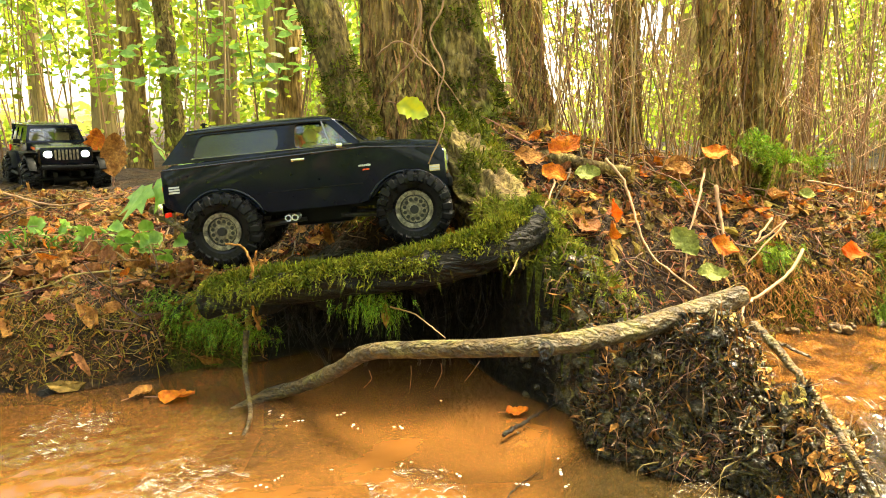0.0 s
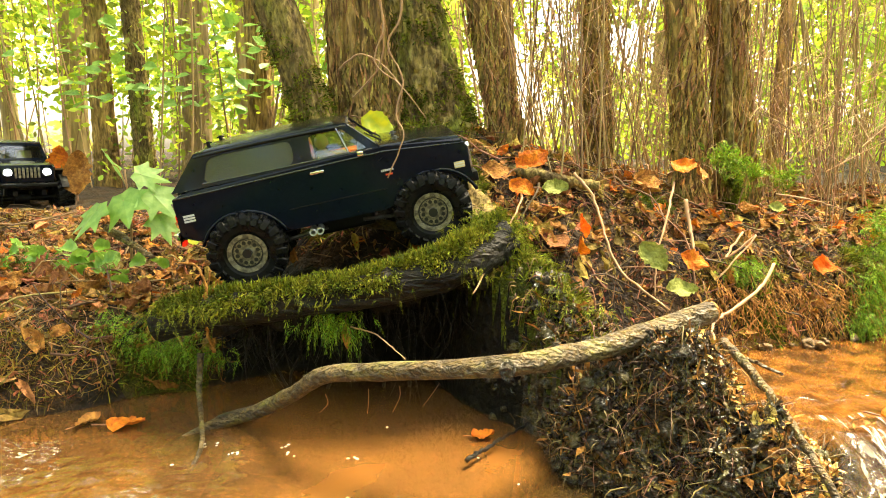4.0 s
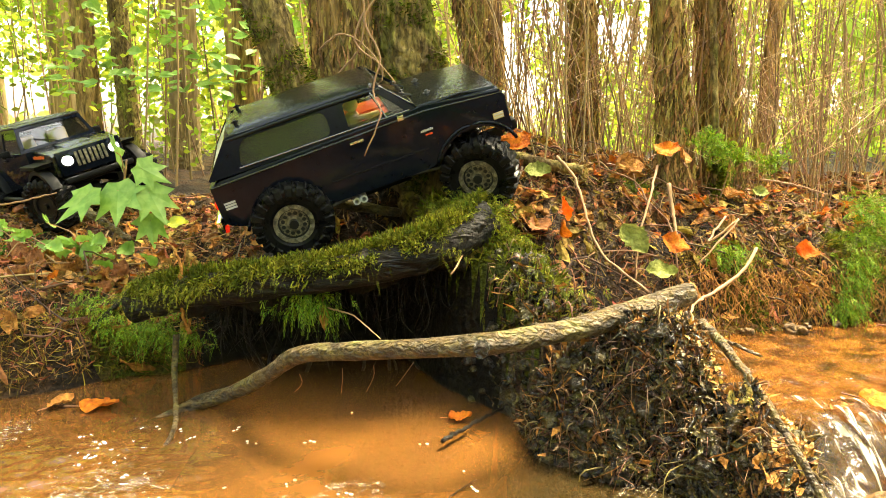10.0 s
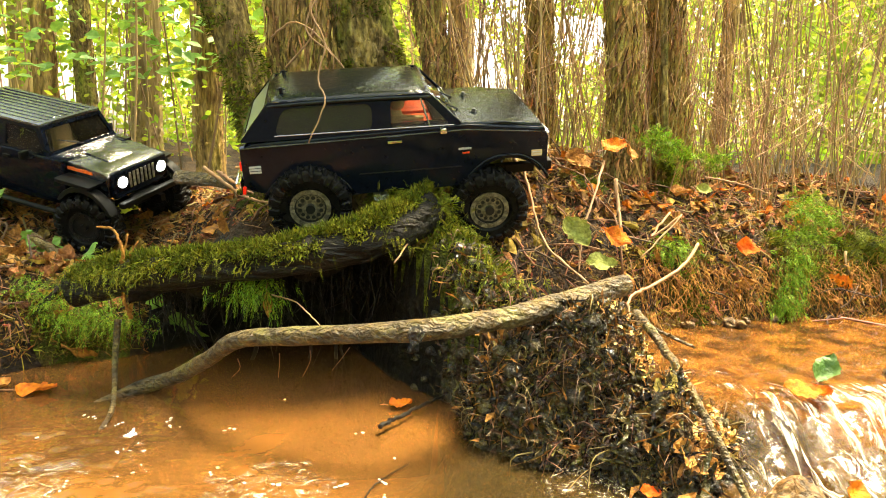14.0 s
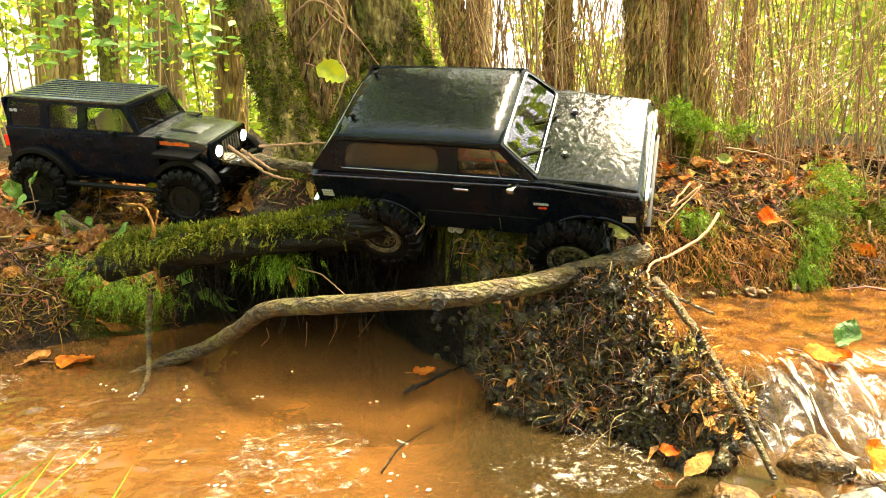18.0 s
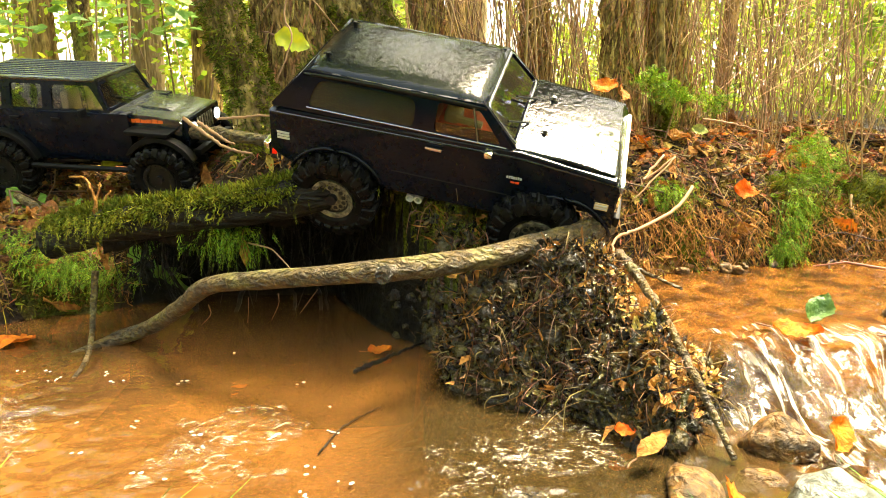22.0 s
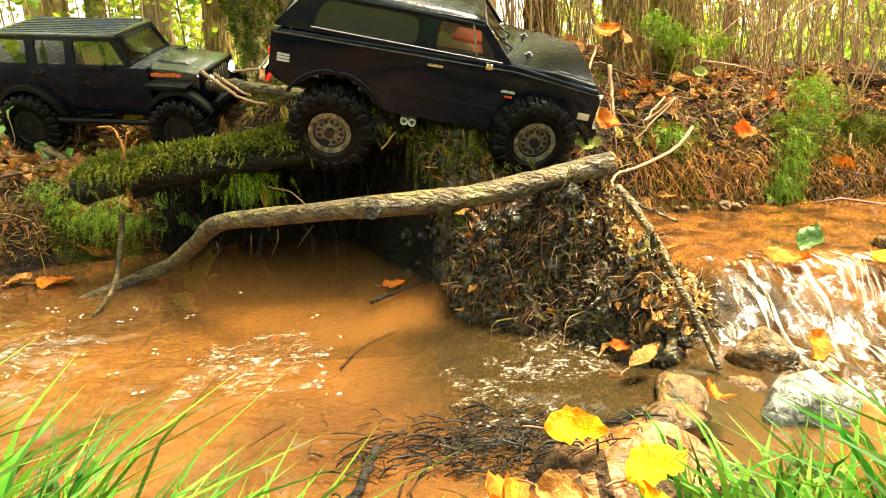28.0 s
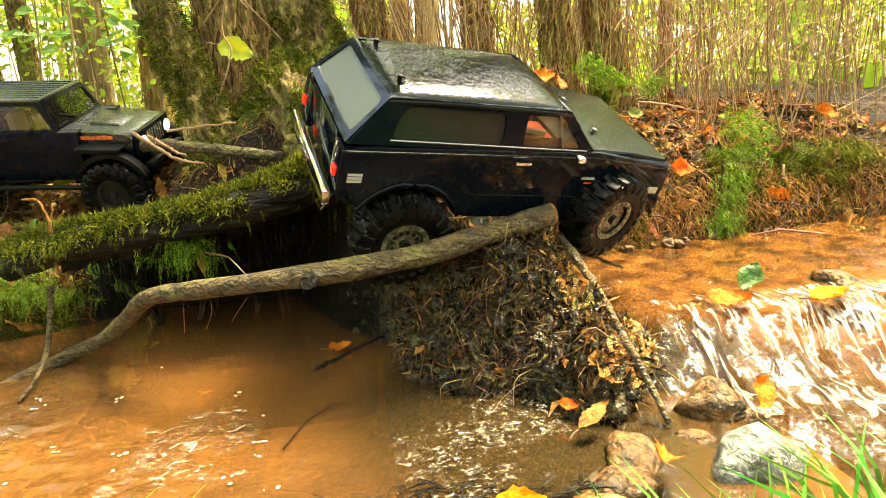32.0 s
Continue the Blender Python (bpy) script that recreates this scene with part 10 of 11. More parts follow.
    walk(jeep_wheels['rn'], [
        (0, pose(-0.1658, -0.1038, 0.0000, 0, 0, 0.0) @ pose(0, 0, 0, 0, 0.0, 0)),
        (0.5, pose(-0.1658, -0.1038, 0.0000, 0, 0, 0.0) @ pose(0, 0, 0, 0, 0.0, 0)),
        (1, pose(-0.1658, -0.1038, 0.0000, 0, 0, 0.0) @ pose(0, 0, 0, 0, 0.0, 0)),
        (1.5, pose(-0.1658, -0.1038, 0.0000, 0, 0, 0.0) @ pose(0, 0, 0, 0, 0.0, 0)),
        (2, pose(-0.1658, -0.1038, 0.0000, 0, 0, 0.0) @ pose(0, 0, 0, 0, 0.0, 0)),
        (2.5, pose(-0.1658, -0.1038, 0.0000, 0, 0, 0.0) @ pose(0, 0, 0, 0, 0.0, 0)),
        (3, pose(-0.1658, -0.1038, 0.0000, 0, 0, 0.0) @ pose(0, 0, 0, 0, 0.0, 0)),
        (3.5, pose(-0.1658, -0.1038, 0.0000, 0, 0, 0.0) @ pose(0, 0, 0, 0, 0.0, 0)),
        (4, pose(-0.1658, -0.1038, 0.0000, 0, 0, 0.0) @ pose(0, 0, 0, 0, 4.2, 0)),
        (4.5, pose(-0.1658, -0.1038, 0.0000, 0, 0, 0.0) @ pose(0, 0, 0, 0, 23.6, 0)),
        (5, pose(-0.1658, -0.1038, 0.0000, 0, 0, 0.0) @ pose(0, 0, 0, 0, 65.2, 0)),
        (5.5, pose(-0.1658, -0.1038, 0.0000, 0, 0, 0.0) @ pose(0, 0, 0, 0, 124.2, 0)),
        (6, pose(-0.1658, -0.1038, 0.0000, 0, 0, 0.0) @ pose(0, 0, 0, 0, 191.0, 0)),
        (6.5, pose(-0.1658, -0.1038, 0.0000, 0, 0, 0.0) @ pose(0, 0, 0, 0, 256.2, 0)),
        (7, pose(-0.1658, -0.1038, 0.0000, 0, 0, 0.0) @ pose(0, 0, 0, 0, 312.6, 0)),
        (7.5, pose(-0.1658, -0.1038, 0.0000, 0, 0, 0.0) @ pose(0, 0, 0, 0, 360.8, 0)),
        (8, pose(-0.1658, -0.1038, 0.0000, 0, 0, 0.0) @ pose(0, 0, 0, 0, 404.5, 0)),
        (8.5, pose(-0.1658, -0.1038, 0.0000, 0, 0, 0.0) @ pose(0, 0, 0, 0, 451.9, 0)),
        (9, pose(-0.1658, -0.1038, 0.0000, 0, 0, 0.0) @ pose(0, 0, 0, 0, 518.2, 0)),
        (9.5, pose(-0.1658, -0.1038, 0.0000, 0, 0, 0.0) @ pose(0, 0, 0, 0, 603.8, 0)),
        (10, pose(-0.1658, -0.1038, 0.0000, 0, 0, 0.0) @ pose(0, 0, 0, 0, 686.9, 0)),
        (10.5, pose(-0.1658, -0.1038, 0.0000, 0, 0, 0.0) @ pose(0, 0, 0, 0, 747.6, 0)),
        (11, pose(-0.1658, -0.1038, 0.0000, 0, 0, 0.0) @ pose(0, 0, 0, 0, 788.3, 0)),
        (11.5, pose(-0.1658, -0.1038, 0.0000, 0, 0, 0.0) @ pose(0, 0, 0, 0, 822.9, 0)),
        (12, pose(-0.1658, -0.1038, 0.0000, 0, 0, 0.0) @ pose(0, 0, 0, 0, 854.9, 0)),
        (12.5, pose(-0.1658, -0.1038, 0.0000, 0, 0, 0.0) @ pose(0, 0, 0, 0, 884.8, 0)),
        (13, pose(-0.1658, -0.1038, 0.0000, 0, 0, 0.0) @ pose(0, 0, 0, 0, 908.1, 0)),
        (13.5, pose(-0.1658, -0.1038, 0.0000, 0, 0, 0.0) @ pose(0, 0, 0, 0, 923.3, 0)),
        (14, pose(-0.1658, -0.1038, 0.0000, 0, 0, 0.0) @ pose(0, 0, 0, 0, 934.0, 0)),
        (14.5, pose(-0.1658, -0.1038, 0.0000, 0, 0, 0.0) @ pose(0, 0, 0, 0, 943.0, 0)),
        (15, pose(-0.1658, -0.1038, 0.0000, 0, 0, 0.0) @ pose(0, 0, 0, 0, 951.2, 0)),
        (15.5, pose(-0.1658, -0.1038, 0.0000, 0, 0, 0.0) @ pose(0, 0, 0, 0, 959.7, 0)),
        (16, pose(-0.1658, -0.1038, 0.0000, 0, 0, 0.0) @ pose(0, 0, 0, 0, 969.4, 0)),
        (16.5, pose(-0.1658, -0.1038, 0.0000, 0, 0, 0.0) @ pose(0, 0, 0, 0, 981.3, 0)),
        (17, pose(-0.1658, -0.1038, 0.0000, 0, 0, 0.0) @ pose(0, 0, 0, 0, 995.4, 0)),
        (17.5, pose(-0.1658, -0.1038, 0.0000, 0, 0, 0.0) @ pose(0, 0, 0, 0, 1011.0, 0)),
        (18, pose(-0.1658, -0.1038, 0.0000, 0, 0, 0.0) @ pose(0, 0, 0, 0, 1027.5, 0)),
        (18.5, pose(-0.1658, -0.1038, 0.0000, 0, 0, 0.0) @ pose(0, 0, 0, 0, 1044.3, 0)),
        (19, pose(-0.1658, -0.1038, 0.0000, 0, 0, 0.0) @ pose(0, 0, 0, 0, 1060.6, 0)),
        (19.5, pose(-0.1658, -0.1038, 0.0000, 0, 0, 0.0) @ pose(0, 0, 0, 0, 1075.9, 0)),
        (20, pose(-0.1658, -0.1038, 0.0000, 0, 0, 0.0) @ pose(0, 0, 0, 0, 1089.7, 0)),
        (20.5, pose(-0.1658, -0.1038, 0.0000, 0, 0, 0.0) @ pose(0, 0, 0, 0, 1101.2, 0)),
        (21, pose(-0.1658, -0.1038, 0.0000, 0, 0, 0.0) @ pose(0, 0, 0, 0, 1110.1, 0)),
        (21.5, pose(-0.1658, -0.1038, 0.0000, 0, 0, 0.0) @ pose(0, 0, 0, 0, 1115.7, 0)),
        (22, pose(-0.1658, -0.1038, 0.0000, 0, 0, 0.0) @ pose(0, 0, 0, 0, 1118.7, 0)),
        (32, pose(-0.1658, -0.1038, 0.0000, 0, 0, 0.0) @ pose(0, 0, 0, 0, 1118.7, 0)),
    ])
    walk(jeep_wheels['rf'], [
        (0, pose(-0.1658, 0.1038, 0.0000, 0, 0, 0.0) @ pose(0, 0, 0, 0, 0.0, 0)),
        (0.5, pose(-0.1658, 0.1038, 0.0000, 0, 0, 0.0) @ pose(0, 0, 0, 0, 0.0, 0)),
        (1, pose(-0.1658, 0.1038, 0.0000, 0, 0, 0.0) @ pose(0, 0, 0, 0, 0.0, 0)),
        (1.5, pose(-0.1658, 0.1038, 0.0000, 0, 0, 0.0) @ pose(0, 0, 0, 0, 0.0, 0)),
        (2, pose(-0.1658, 0.1038, 0.0000, 0, 0, 0.0) @ pose(0, 0, 0, 0, 0.0, 0)),
        (2.5, pose(-0.1658, 0.1038, 0.0000, 0, 0, 0.0) @ pose(0, 0, 0, 0, 0.0, 0)),
        (3, pose(-0.1658, 0.1038, 0.0000, 0, 0, 0.0) @ pose(0, 0, 0, 0, 0.0, 0)),
        (3.5, pose(-0.1658, 0.1038, 0.0000, 0, 0, 0.0) @ pose(0, 0, 0, 0, 0.0, 0)),
        (4, pose(-0.1658, 0.1038, 0.0000, 0, 0, 0.0) @ pose(0, 0, 0, 0, 4.2, 0)),
        (4.5, pose(-0.1658, 0.1038, 0.0000, 0, 0, 0.0) @ pose(0, 0, 0, 0, 23.6, 0)),
        (5, pose(-0.1658, 0.1038, 0.0000, 0, 0, 0.0) @ pose(0, 0, 0, 0, 65.2, 0)),
        (5.5, pose(-0.1658, 0.1038, 0.0000, 0, 0, 0.0) @ pose(0, 0, 0, 0, 124.2, 0)),
        (6, pose(-0.1658, 0.1038, 0.0000, 0, 0, 0.0) @ pose(0, 0, 0, 0, 191.0, 0)),
        (6.5, pose(-0.1658, 0.1038, 0.0000, 0, 0, 0.0) @ pose(0, 0, 0, 0, 256.2, 0)),
        (7, pose(-0.1658, 0.1038, 0.0000, 0, 0, 0.0) @ pose(0, 0, 0, 0, 312.6, 0)),
        (7.5, pose(-0.1658, 0.1038, 0.0000, 0, 0, 0.0) @ pose(0, 0, 0, 0, 360.8, 0)),
        (8, pose(-0.1658, 0.1038, 0.0000, 0, 0, 0.0) @ pose(0, 0, 0, 0, 404.5, 0)),
        (8.5, pose(-0.1658, 0.1038, 0.0000, 0, 0, 0.0) @ pose(0, 0, 0, 0, 451.9, 0)),
        (9, pose(-0.1658, 0.1038, 0.0000, 0, 0, 0.0) @ pose(0, 0, 0, 0, 518.2, 0)),
        (9.5, pose(-0.1658, 0.1038, 0.0000, 0, 0, 0.0) @ pose(0, 0, 0, 0, 603.8, 0)),
        (10, pose(-0.1658, 0.1038, 0.0000, 0, 0, 0.0) @ pose(0, 0, 0, 0, 686.9, 0)),
        (10.5, pose(-0.1658, 0.1038, 0.0000, 0, 0, 0.0) @ pose(0, 0, 0, 0, 747.6, 0)),
        (11, pose(-0.1658, 0.1038, 0.0000, 0, 0, 0.0) @ pose(0, 0, 0, 0, 788.3, 0)),
        (11.5, pose(-0.1658, 0.1038, 0.0000, 0, 0, 0.0) @ pose(0, 0, 0, 0, 822.9, 0)),
        (12, pose(-0.1658, 0.1038, 0.0000, 0, 0, 0.0) @ pose(0, 0, 0, 0, 854.9, 0)),
        (12.5, pose(-0.1658, 0.1038, 0.0000, 0, 0, 0.0) @ pose(0, 0, 0, 0, 884.8, 0)),
        (13, pose(-0.1658, 0.1038, 0.0000, 0, 0, 0.0) @ pose(0, 0, 0, 0, 908.1, 0)),
        (13.5, pose(-0.1658, 0.1038, 0.0000, 0, 0, 0.0) @ pose(0, 0, 0, 0, 923.3, 0)),
        (14, pose(-0.1658, 0.1038, 0.0000, 0, 0, 0.0) @ pose(0, 0, 0, 0, 934.0, 0)),
        (14.5, pose(-0.1658, 0.1038, 0.0000, 0, 0, 0.0) @ pose(0, 0, 0, 0, 943.0, 0)),
        (15, pose(-0.1658, 0.1038, 0.0000, 0, 0, 0.0) @ pose(0, 0, 0, 0, 951.2, 0)),
        (15.5, pose(-0.1658, 0.1038, 0.0000, 0, 0, 0.0) @ pose(0, 0, 0, 0, 959.7, 0)),
        (16, pose(-0.1658, 0.1038, 0.0000, 0, 0, 0.0) @ pose(0, 0, 0, 0, 969.4, 0)),
        (16.5, pose(-0.1658, 0.1038, 0.0000, 0, 0, 0.0) @ pose(0, 0, 0, 0, 981.3, 0)),
        (17, pose(-0.1658, 0.1038, 0.0000, 0, 0, 0.0) @ pose(0, 0, 0, 0, 995.4, 0)),
        (17.5, pose(-0.1658, 0.1038, 0.0000, 0, 0, 0.0) @ pose(0, 0, 0, 0, 1011.0, 0)),
        (18, pose(-0.1658, 0.1038, 0.0000, 0, 0, 0.0) @ pose(0, 0, 0, 0, 1027.5, 0)),
        (18.5, pose(-0.1658, 0.1038, 0.0000, 0, 0, 0.0) @ pose(0, 0, 0, 0, 1044.3, 0)),
        (19, pose(-0.1658, 0.1038, 0.0000, 0, 0, 0.0) @ pose(0, 0, 0, 0, 1060.6, 0)),
        (19.5, pose(-0.1658, 0.1038, 0.0000, 0, 0, 0.0) @ pose(0, 0, 0, 0, 1075.9, 0)),
        (20, pose(-0.1658, 0.1038, 0.0000, 0, 0, 0.0) @ pose(0, 0, 0, 0, 1089.7, 0)),
        (20.5, pose(-0.1658, 0.1038, 0.0000, 0, 0, 0.0) @ pose(0, 0, 0, 0, 1101.2, 0)),
        (21, pose(-0.1658, 0.1038, 0.0000, 0, 0, 0.0) @ pose(0, 0, 0, 0, 1110.1, 0)),
        (21.5, pose(-0.1658, 0.1038, 0.0000, 0, 0, 0.0) @ pose(0, 0, 0, 0, 1115.7, 0)),
        (22, pose(-0.1658, 0.1038, 0.0000, 0, 0, 0.0) @ pose(0, 0, 0, 0, 1118.7, 0)),
        (32, pose(-0.1658, 0.1038, 0.0000, 0, 0, 0.0) @ pose(0, 0, 0, 0, 1118.7, 0)),
    ])
    walk(jeep_wheels['fn'], [
        (0, pose(0.1658, -0.1038, 0.0000, 0, 0, 0.0) @ pose(0, 0, 0, 0, 0.0, 0)),
        (0.5, pose(0.1658, -0.1038, 0.0000, 0, 0, 0.4) @ pose(0, 0, 0, 0, 0.0, 0)),
        (1, pose(0.1658, -0.1038, 0.0000, 0, 0, 0.8) @ pose(0, 0, 0, 0, 0.0, 0)),
        (1.5, pose(0.1658, -0.1038, 0.0000, 0, 0, 1.2) @ pose(0, 0, 0, 0, 0.0, 0)),
        (2, pose(0.1658, -0.1038, 0.0000, 0, 0, 1.7) @ pose(0, 0, 0, 0, 0.0, 0)),
        (2.5, pose(0.1658, -0.1038, 0.0000, 0, 0, 2.1) @ pose(0, 0, 0, 0, 0.0, 0)),
        (3, pose(0.1658, -0.1038, 0.0000, 0, 0, 2.5) @ pose(0, 0, 0, 0, 0.0, 0)),
        (3.5, pose(0.1658, -0.1038, 0.0000, 0, 0, 2.9) @ pose(0, 0, 0, 0, 0.0, 0)),
        (4, pose(0.1658, -0.1038, 0.0000, 0, 0, 3.3) @ pose(0, 0, 0, 0, 4.2, 0)),
        (4.5, pose(0.1658, -0.1038, 0.0000, 0, 0, 3.8) @ pose(0, 0, 0, 0, 23.6, 0)),
        (5, pose(0.1658, -0.1038, 0.0000, 0, 0, 4.2) @ pose(0, 0, 0, 0, 65.2, 0)),
        (5.5, pose(0.1658, -0.1038, 0.0000, 0, 0, 4.6) @ pose(0, 0, 0, 0, 124.2, 0)),
        (6, pose(0.1658, -0.1038, 0.0000, 0, 0, 5.0) @ pose(0, 0, 0, 0, 191.0, 0)),
        (6.5, pose(0.1658, -0.1038, 0.0000, 0, 0, 10.0) @ pose(0, 0, 0, 0, 256.2, 0)),
        (7, pose(0.1658, -0.1038, 0.0000, 0, 0, 15.0) @ pose(0, 0, 0, 0, 312.6, 0)),
        (7.5, pose(0.1658, -0.1038, 0.0000, 0, 0, 20.0) @ pose(0, 0, 0, 0, 360.8, 0)),
        (8, pose(0.1658, -0.1038, 0.0000, 0, 0, 21.7) @ pose(0, 0, 0, 0, 404.5, 0)),
        (8.5, pose(0.1658, -0.1038, 0.0000, 0, 0, 23.3) @ pose(0, 0, 0, 0, 451.9, 0)),
        (9, pose(0.1658, -0.1038, 0.0000, 0, 0, 25.0) @ pose(0, 0, 0, 0, 518.2, 0)),
        (9.5, pose(0.1658, -0.1038, 0.0000, 0, 0, 23.8) @ pose(0, 0, 0, 0, 603.8, 0)),
        (10, pose(0.1658, -0.1038, 0.0000, 0, 0, 22.5) @ pose(0, 0, 0, 0, 686.9, 0)),
        (10.5, pose(0.1658, -0.1038, 0.0000, 0, 0, 21.2) @ pose(0, 0, 0, 0, 747.6, 0)),
        (11, pose(0.1658, -0.1038, 0.0000, 0, 0, 20.0) @ pose(0, 0, 0, 0, 788.3, 0)),
        (11.5, pose(0.1658, -0.1038, 0.0000, 0, 0, 18.8) @ pose(0, 0, 0, 0, 822.9, 0)),
        (12, pose(0.1658, -0.1038, 0.0000, 0, 0, 17.5) @ pose(0, 0, 0, 0, 854.9, 0)),
        (12.5, pose(0.1658, -0.1038, 0.0000, 0, 0, 16.2) @ pose(0, 0, 0, 0, 884.8, 0)),
        (13, pose(0.1658, -0.1038, 0.0000, 0, 0, 15.0) @ pose(0, 0, 0, 0, 908.1, 0)),
        (13.5, pose(0.1658, -0.1038, 0.0000, 0, 0, 14.2) @ pose(0, 0, 0, 0, 923.3, 0)),
        (14, pose(0.1658, -0.1038, 0.0000, 0, 0, 13.3) @ pose(0, 0, 0, 0, 934.0, 0)),
        (14.5, pose(0.1658, -0.1038, 0.0000, 0, 0, 12.5) @ pose(0, 0, 0, 0, 943.0, 0)),
        (15, pose(0.1658, -0.1038, 0.0000, 0, 0, 11.7) @ pose(0, 0, 0, 0, 951.2, 0)),
        (15.5, pose(0.1658, -0.1038, 0.0000, 0, 0, 10.8) @ pose(0, 0, 0, 0, 959.7, 0)),
        (16, pose(0.1658, -0.1038, 0.0000, 0, 0, 10.0) @ pose(0, 0, 0, 0, 969.4, 0)),
        (16.5, pose(0.1658, -0.1038, 0.0000, 0, 0, 8.3) @ pose(0, 0, 0, 0, 981.3, 0)),
        (17, pose(0.1658, -0.1038, 0.0000, 0, 0, 6.7) @ pose(0, 0, 0, 0, 995.4, 0)),
        (17.5, pose(0.1658, -0.1038, 0.0000, 0, 0, 5.0) @ pose(0, 0, 0, 0, 1011.0, 0)),
        (18, pose(0.1658, -0.1038, 0.0000, 0, 0, 3.3) @ pose(0, 0, 0, 0, 1027.5, 0)),
        (18.5, pose(0.1658, -0.1038, 0.0000, 0, 0, 1.7) @ pose(0, 0, 0, 0, 1044.3, 0)),
        (19, pose(0.1658, -0.1038, 0.0000, 0, 0, 0.0) @ pose(0, 0, 0, 0, 1060.6, 0)),
        (19.5, pose(0.1658, -0.1038, 0.0000, 0, 0, 0.0) @ pose(0, 0, 0, 0, 1075.9, 0)),
        (20, pose(0.1658, -0.1038, 0.0000, 0, 0, 0.0) @ pose(0, 0, 0, 0, 1089.7, 0)),
        (20.5, pose(0.1658, -0.1038, 0.0000, 0, 0, 0.0) @ pose(0, 0, 0, 0, 1101.2, 0)),
        (21, pose(0.1658, -0.1038, 0.0000, 0, 0, 0.0) @ pose(0, 0, 0, 0, 1110.1, 0)),
        (21.5, pose(0.1658, -0.1038, 0.0000, 0, 0, 0.0) @ pose(0, 0, 0, 0, 1115.7, 0)),
        (22, pose(0.1658, -0.1038, 0.0000, 0, 0, 0.0) @ pose(0, 0, 0, 0, 1118.7, 0)),
        (32, pose(0.1658, -0.1038, 0.0000, 0, 0, 0.0) @ pose(0, 0, 0, 0, 1118.7, 0)),
    ])
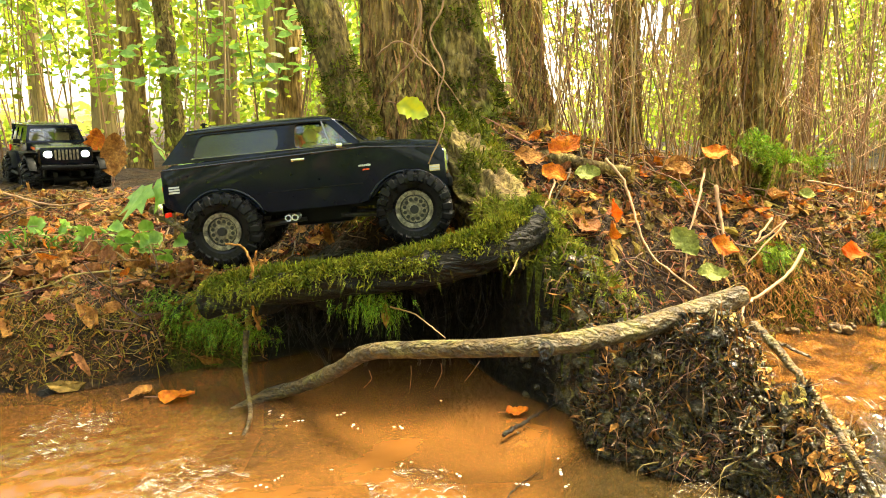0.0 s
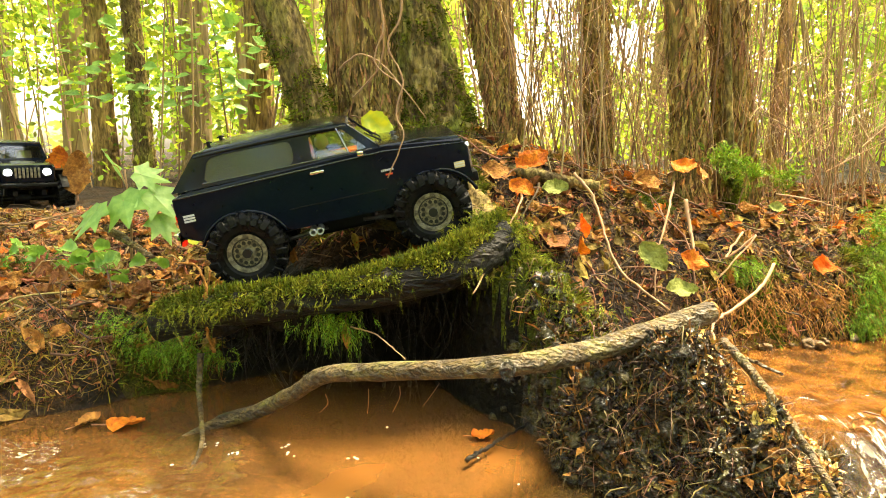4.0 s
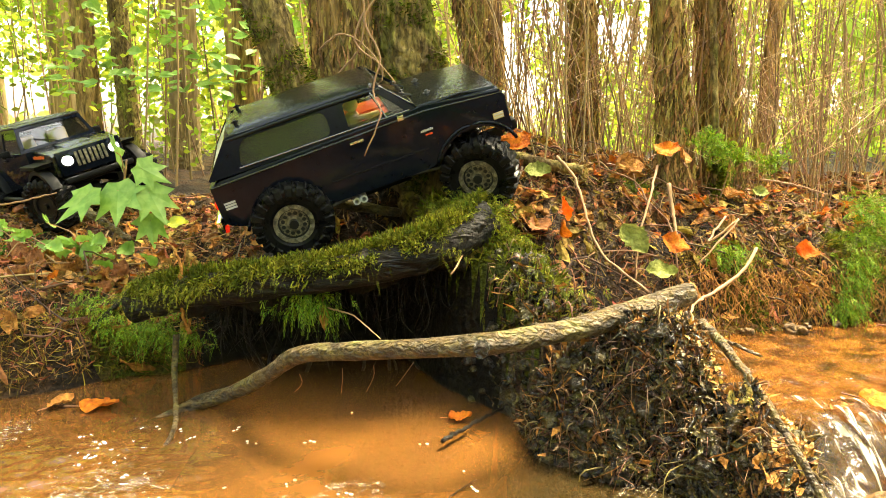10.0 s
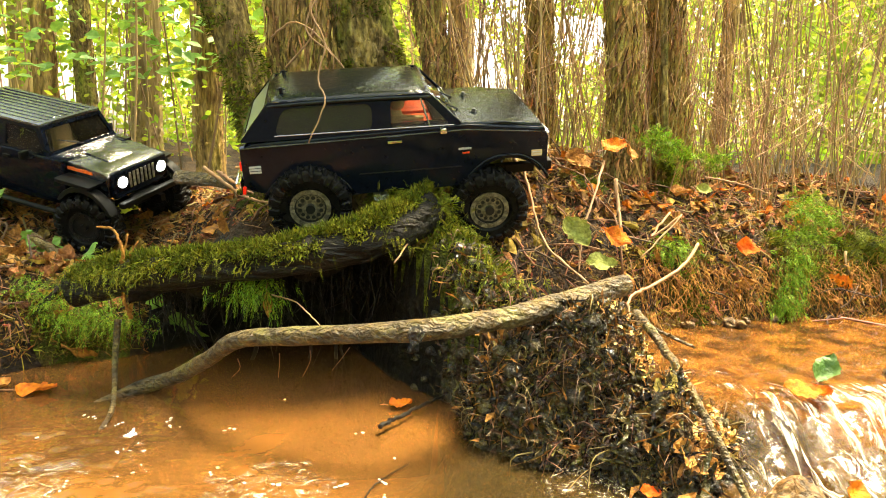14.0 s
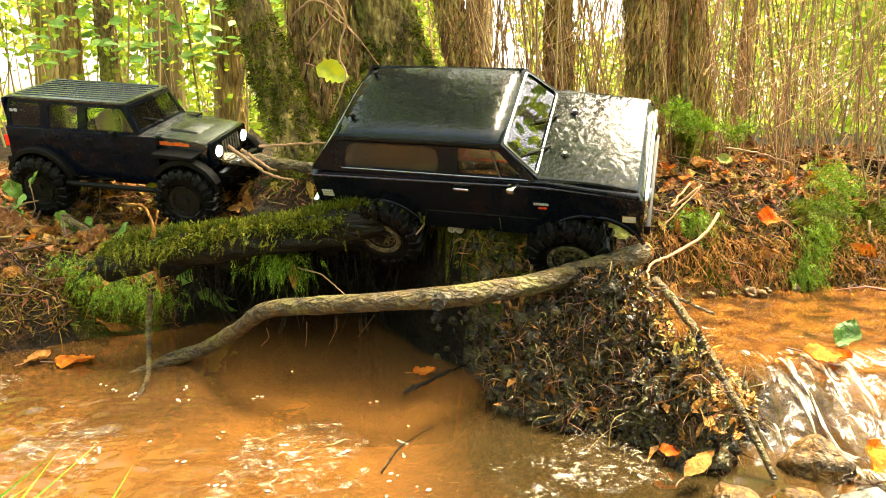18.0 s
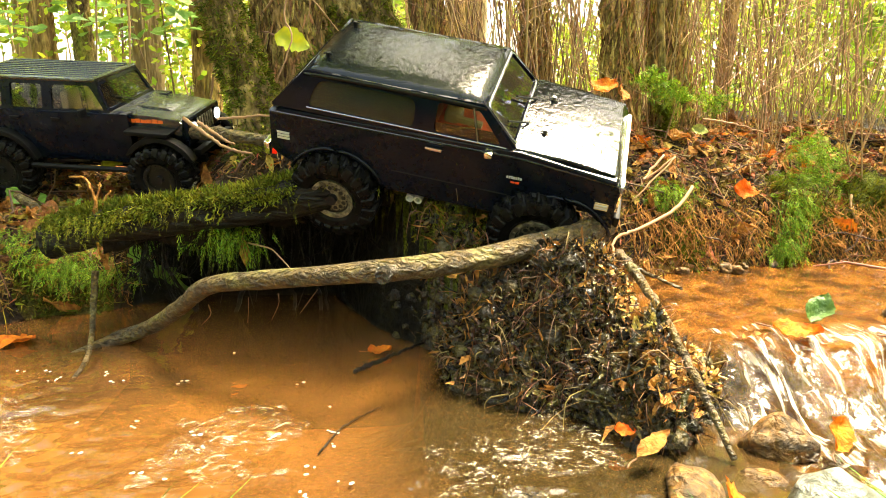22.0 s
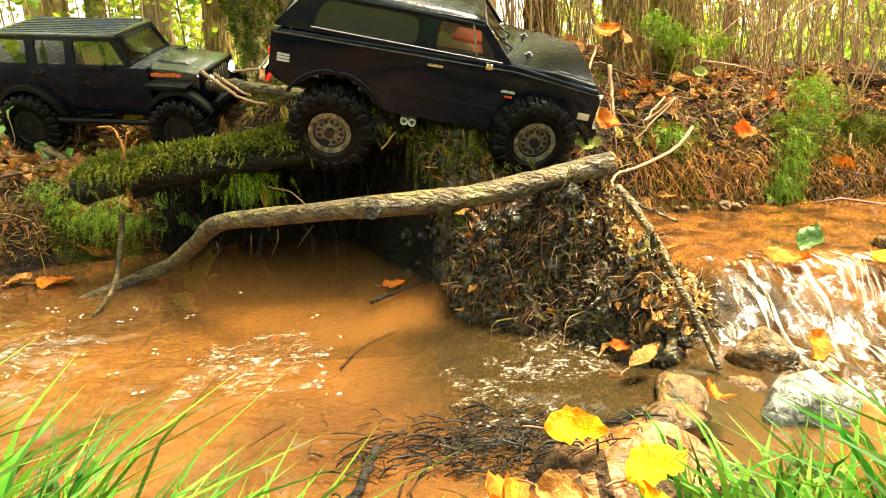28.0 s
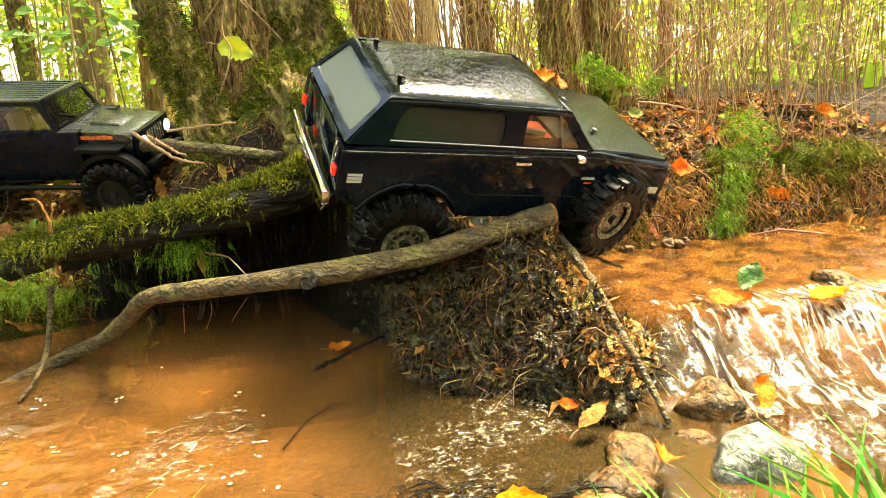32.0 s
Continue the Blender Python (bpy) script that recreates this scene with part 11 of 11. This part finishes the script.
    walk(jeep_wheels['ff'], [
        (0, pose(0.1658, 0.1038, 0.0000, 0, 0, 0.0) @ pose(0, 0, 0, 0, 0.0, 0)),
        (0.5, pose(0.1658, 0.1038, 0.0000, 0, 0, 0.4) @ pose(0, 0, 0, 0, 0.0, 0)),
        (1, pose(0.1658, 0.1038, 0.0000, 0, 0, 0.8) @ pose(0, 0, 0, 0, 0.0, 0)),
        (1.5, pose(0.1658, 0.1038, 0.0000, 0, 0, 1.2) @ pose(0, 0, 0, 0, 0.0, 0)),
        (2, pose(0.1658, 0.1038, 0.0000, 0, 0, 1.7) @ pose(0, 0, 0, 0, 0.0, 0)),
        (2.5, pose(0.1658, 0.1038, 0.0000, 0, 0, 2.1) @ pose(0, 0, 0, 0, 0.0, 0)),
        (3, pose(0.1658, 0.1038, 0.0000, 0, 0, 2.5) @ pose(0, 0, 0, 0, 0.0, 0)),
        (3.5, pose(0.1658, 0.1038, 0.0000, 0, 0, 2.9) @ pose(0, 0, 0, 0, 0.0, 0)),
        (4, pose(0.1658, 0.1038, 0.0000, 0, 0, 3.3) @ pose(0, 0, 0, 0, 4.2, 0)),
        (4.5, pose(0.1658, 0.1038, 0.0000, 0, 0, 3.8) @ pose(0, 0, 0, 0, 23.6, 0)),
        (5, pose(0.1658, 0.1038, 0.0000, 0, 0, 4.2) @ pose(0, 0, 0, 0, 65.2, 0)),
        (5.5, pose(0.1658, 0.1038, 0.0000, 0, 0, 4.6) @ pose(0, 0, 0, 0, 124.2, 0)),
        (6, pose(0.1658, 0.1038, 0.0000, 0, 0, 5.0) @ pose(0, 0, 0, 0, 191.0, 0)),
        (6.5, pose(0.1658, 0.1038, 0.0000, 0, 0, 10.0) @ pose(0, 0, 0, 0, 256.2, 0)),
        (7, pose(0.1658, 0.1038, 0.0000, 0, 0, 15.0) @ pose(0, 0, 0, 0, 312.6, 0)),
        (7.5, pose(0.1658, 0.1038, 0.0000, 0, 0, 20.0) @ pose(0, 0, 0, 0, 360.8, 0)),
        (8, pose(0.1658, 0.1038, 0.0000, 0, 0, 21.7) @ pose(0, 0, 0, 0, 404.5, 0)),
        (8.5, pose(0.1658, 0.1038, 0.0000, 0, 0, 23.3) @ pose(0, 0, 0, 0, 451.9, 0)),
        (9, pose(0.1658, 0.1038, 0.0000, 0, 0, 25.0) @ pose(0, 0, 0, 0, 518.2, 0)),
        (9.5, pose(0.1658, 0.1038, 0.0000, 0, 0, 23.8) @ pose(0, 0, 0, 0, 603.8, 0)),
        (10, pose(0.1658, 0.1038, 0.0000, 0, 0, 22.5) @ pose(0, 0, 0, 0, 686.9, 0)),
        (10.5, pose(0.1658, 0.1038, 0.0000, 0, 0, 21.2) @ pose(0, 0, 0, 0, 747.6, 0)),
        (11, pose(0.1658, 0.1038, 0.0000, 0, 0, 20.0) @ pose(0, 0, 0, 0, 788.3, 0)),
        (11.5, pose(0.1658, 0.1038, 0.0000, 0, 0, 18.8) @ pose(0, 0, 0, 0, 822.9, 0)),
        (12, pose(0.1658, 0.1038, 0.0000, 0, 0, 17.5) @ pose(0, 0, 0, 0, 854.9, 0)),
        (12.5, pose(0.1658, 0.1038, 0.0000, 0, 0, 16.2) @ pose(0, 0, 0, 0, 884.8, 0)),
        (13, pose(0.1658, 0.1038, 0.0000, 0, 0, 15.0) @ pose(0, 0, 0, 0, 908.1, 0)),
        (13.5, pose(0.1658, 0.1038, 0.0000, 0, 0, 14.2) @ pose(0, 0, 0, 0, 923.3, 0)),
        (14, pose(0.1658, 0.1038, 0.0000, 0, 0, 13.3) @ pose(0, 0, 0, 0, 934.0, 0)),
        (14.5, pose(0.1658, 0.1038, 0.0000, 0, 0, 12.5) @ pose(0, 0, 0, 0, 943.0, 0)),
        (15, pose(0.1658, 0.1038, 0.0000, 0, 0, 11.7) @ pose(0, 0, 0, 0, 951.2, 0)),
        (15.5, pose(0.1658, 0.1038, 0.0000, 0, 0, 10.8) @ pose(0, 0, 0, 0, 959.7, 0)),
        (16, pose(0.1658, 0.1038, 0.0000, 0, 0, 10.0) @ pose(0, 0, 0, 0, 969.4, 0)),
        (16.5, pose(0.1658, 0.1038, 0.0000, 0, 0, 8.3) @ pose(0, 0, 0, 0, 981.3, 0)),
        (17, pose(0.1658, 0.1038, 0.0000, 0, 0, 6.7) @ pose(0, 0, 0, 0, 995.4, 0)),
        (17.5, pose(0.1658, 0.1038, 0.0000, 0, 0, 5.0) @ pose(0, 0, 0, 0, 1011.0, 0)),
        (18, pose(0.1658, 0.1038, 0.0000, 0, 0, 3.3) @ pose(0, 0, 0, 0, 1027.5, 0)),
        (18.5, pose(0.1658, 0.1038, 0.0000, 0, 0, 1.7) @ pose(0, 0, 0, 0, 1044.3, 0)),
        (19, pose(0.1658, 0.1038, 0.0000, 0, 0, 0.0) @ pose(0, 0, 0, 0, 1060.6, 0)),
        (19.5, pose(0.1658, 0.1038, 0.0000, 0, 0, 0.0) @ pose(0, 0, 0, 0, 1075.9, 0)),
        (20, pose(0.1658, 0.1038, 0.0000, 0, 0, 0.0) @ pose(0, 0, 0, 0, 1089.7, 0)),
        (20.5, pose(0.1658, 0.1038, 0.0000, 0, 0, 0.0) @ pose(0, 0, 0, 0, 1101.2, 0)),
        (21, pose(0.1658, 0.1038, 0.0000, 0, 0, 0.0) @ pose(0, 0, 0, 0, 1110.1, 0)),
        (21.5, pose(0.1658, 0.1038, 0.0000, 0, 0, 0.0) @ pose(0, 0, 0, 0, 1115.7, 0)),
        (22, pose(0.1658, 0.1038, 0.0000, 0, 0, 0.0) @ pose(0, 0, 0, 0, 1118.7, 0)),
        (32, pose(0.1658, 0.1038, 0.0000, 0, 0, 0.0) @ pose(0, 0, 0, 0, 1118.7, 0)),
    ])
    # the branch swings a little towards the camera when the truck pushes it
    hinge = Matrix.Translation((-0.38, 0.34, 0.0))
    walk(branch, [(t, hinge @ pose(0, 0, dz, 0, 0, a) @ hinge.inverted()) for t, a, dz in ((0, 0, 0), (25.5, 0, 0), (26.5, -2.0, 0.003), (27.5, -4.0, 0.006), (32, -4.4, 0.008))])
    # the young maple is pressed down as the second truck comes by
    foot = Matrix.Translation(MAPLE_FOOT)
    walk(maple, [(t, foot @ pose(x, y, z, a, b, 0)) for t, x, y, z, a, b in ((0, 0, 0, 0, 0, 0), (8, 0, 0, 0, 0, 0), (9, 0, 0, 0, 4, 8), (10.2, 0.02, -0.02, -0.01, 8, 22), (11.2, 0.1, -0.06, -0.02, 10, 60), (12.2, 0.24, -0.05, -0.10, 72, 60), (14.5, 0.24, -0.03, -0.15, 80, 60), (32, 0.24, -0.03, -0.15, 80, 60))])
    # the shoots in its track are flattened
    for ob, x, y, z in BRAMBLES:
        walk(ob, [(t, pose(x, y, z - d, 0, a, 0)) for t, a, d in ((0, 0, 0), (9.5, 0, 0), (10.5, 45, 0.005), (11.5, 85, 0.012), (32, 86, 0.012))])
    # and the dry sticks under its wheels are pressed into the soil
    for ob in CRUSHED:
        walk(ob, [(t, pose(0, 0, z)) for t, z in ((0, 0), (10.5, 0), (12, -0.085), (32, -0.09))])
    steps = [0.5 * k for k in range(65)]
    for k, ob in enumerate(SPLASHES_AND_GLINTS):
        walk(ob, [(t, pose(0.004 * math.sin(7.3 * t + k), 0.006 * math.sin(9.1 * t + 2 * k), 0.0012 * math.sin(8.2 * t + 3 * k))) for t in steps])
    for k, (ob, x, y) in enumerate(FLECKS):
        walk(ob, [(t, pose(x - 0.004 * t + 0.008 * math.sin(0.5 * t + k), y - 0.002 * t + 0.006 * math.sin(0.7 * t + 2 * k), POOL, 0, 0, 3 * t + 40 * k)) for t in steps])


motions()
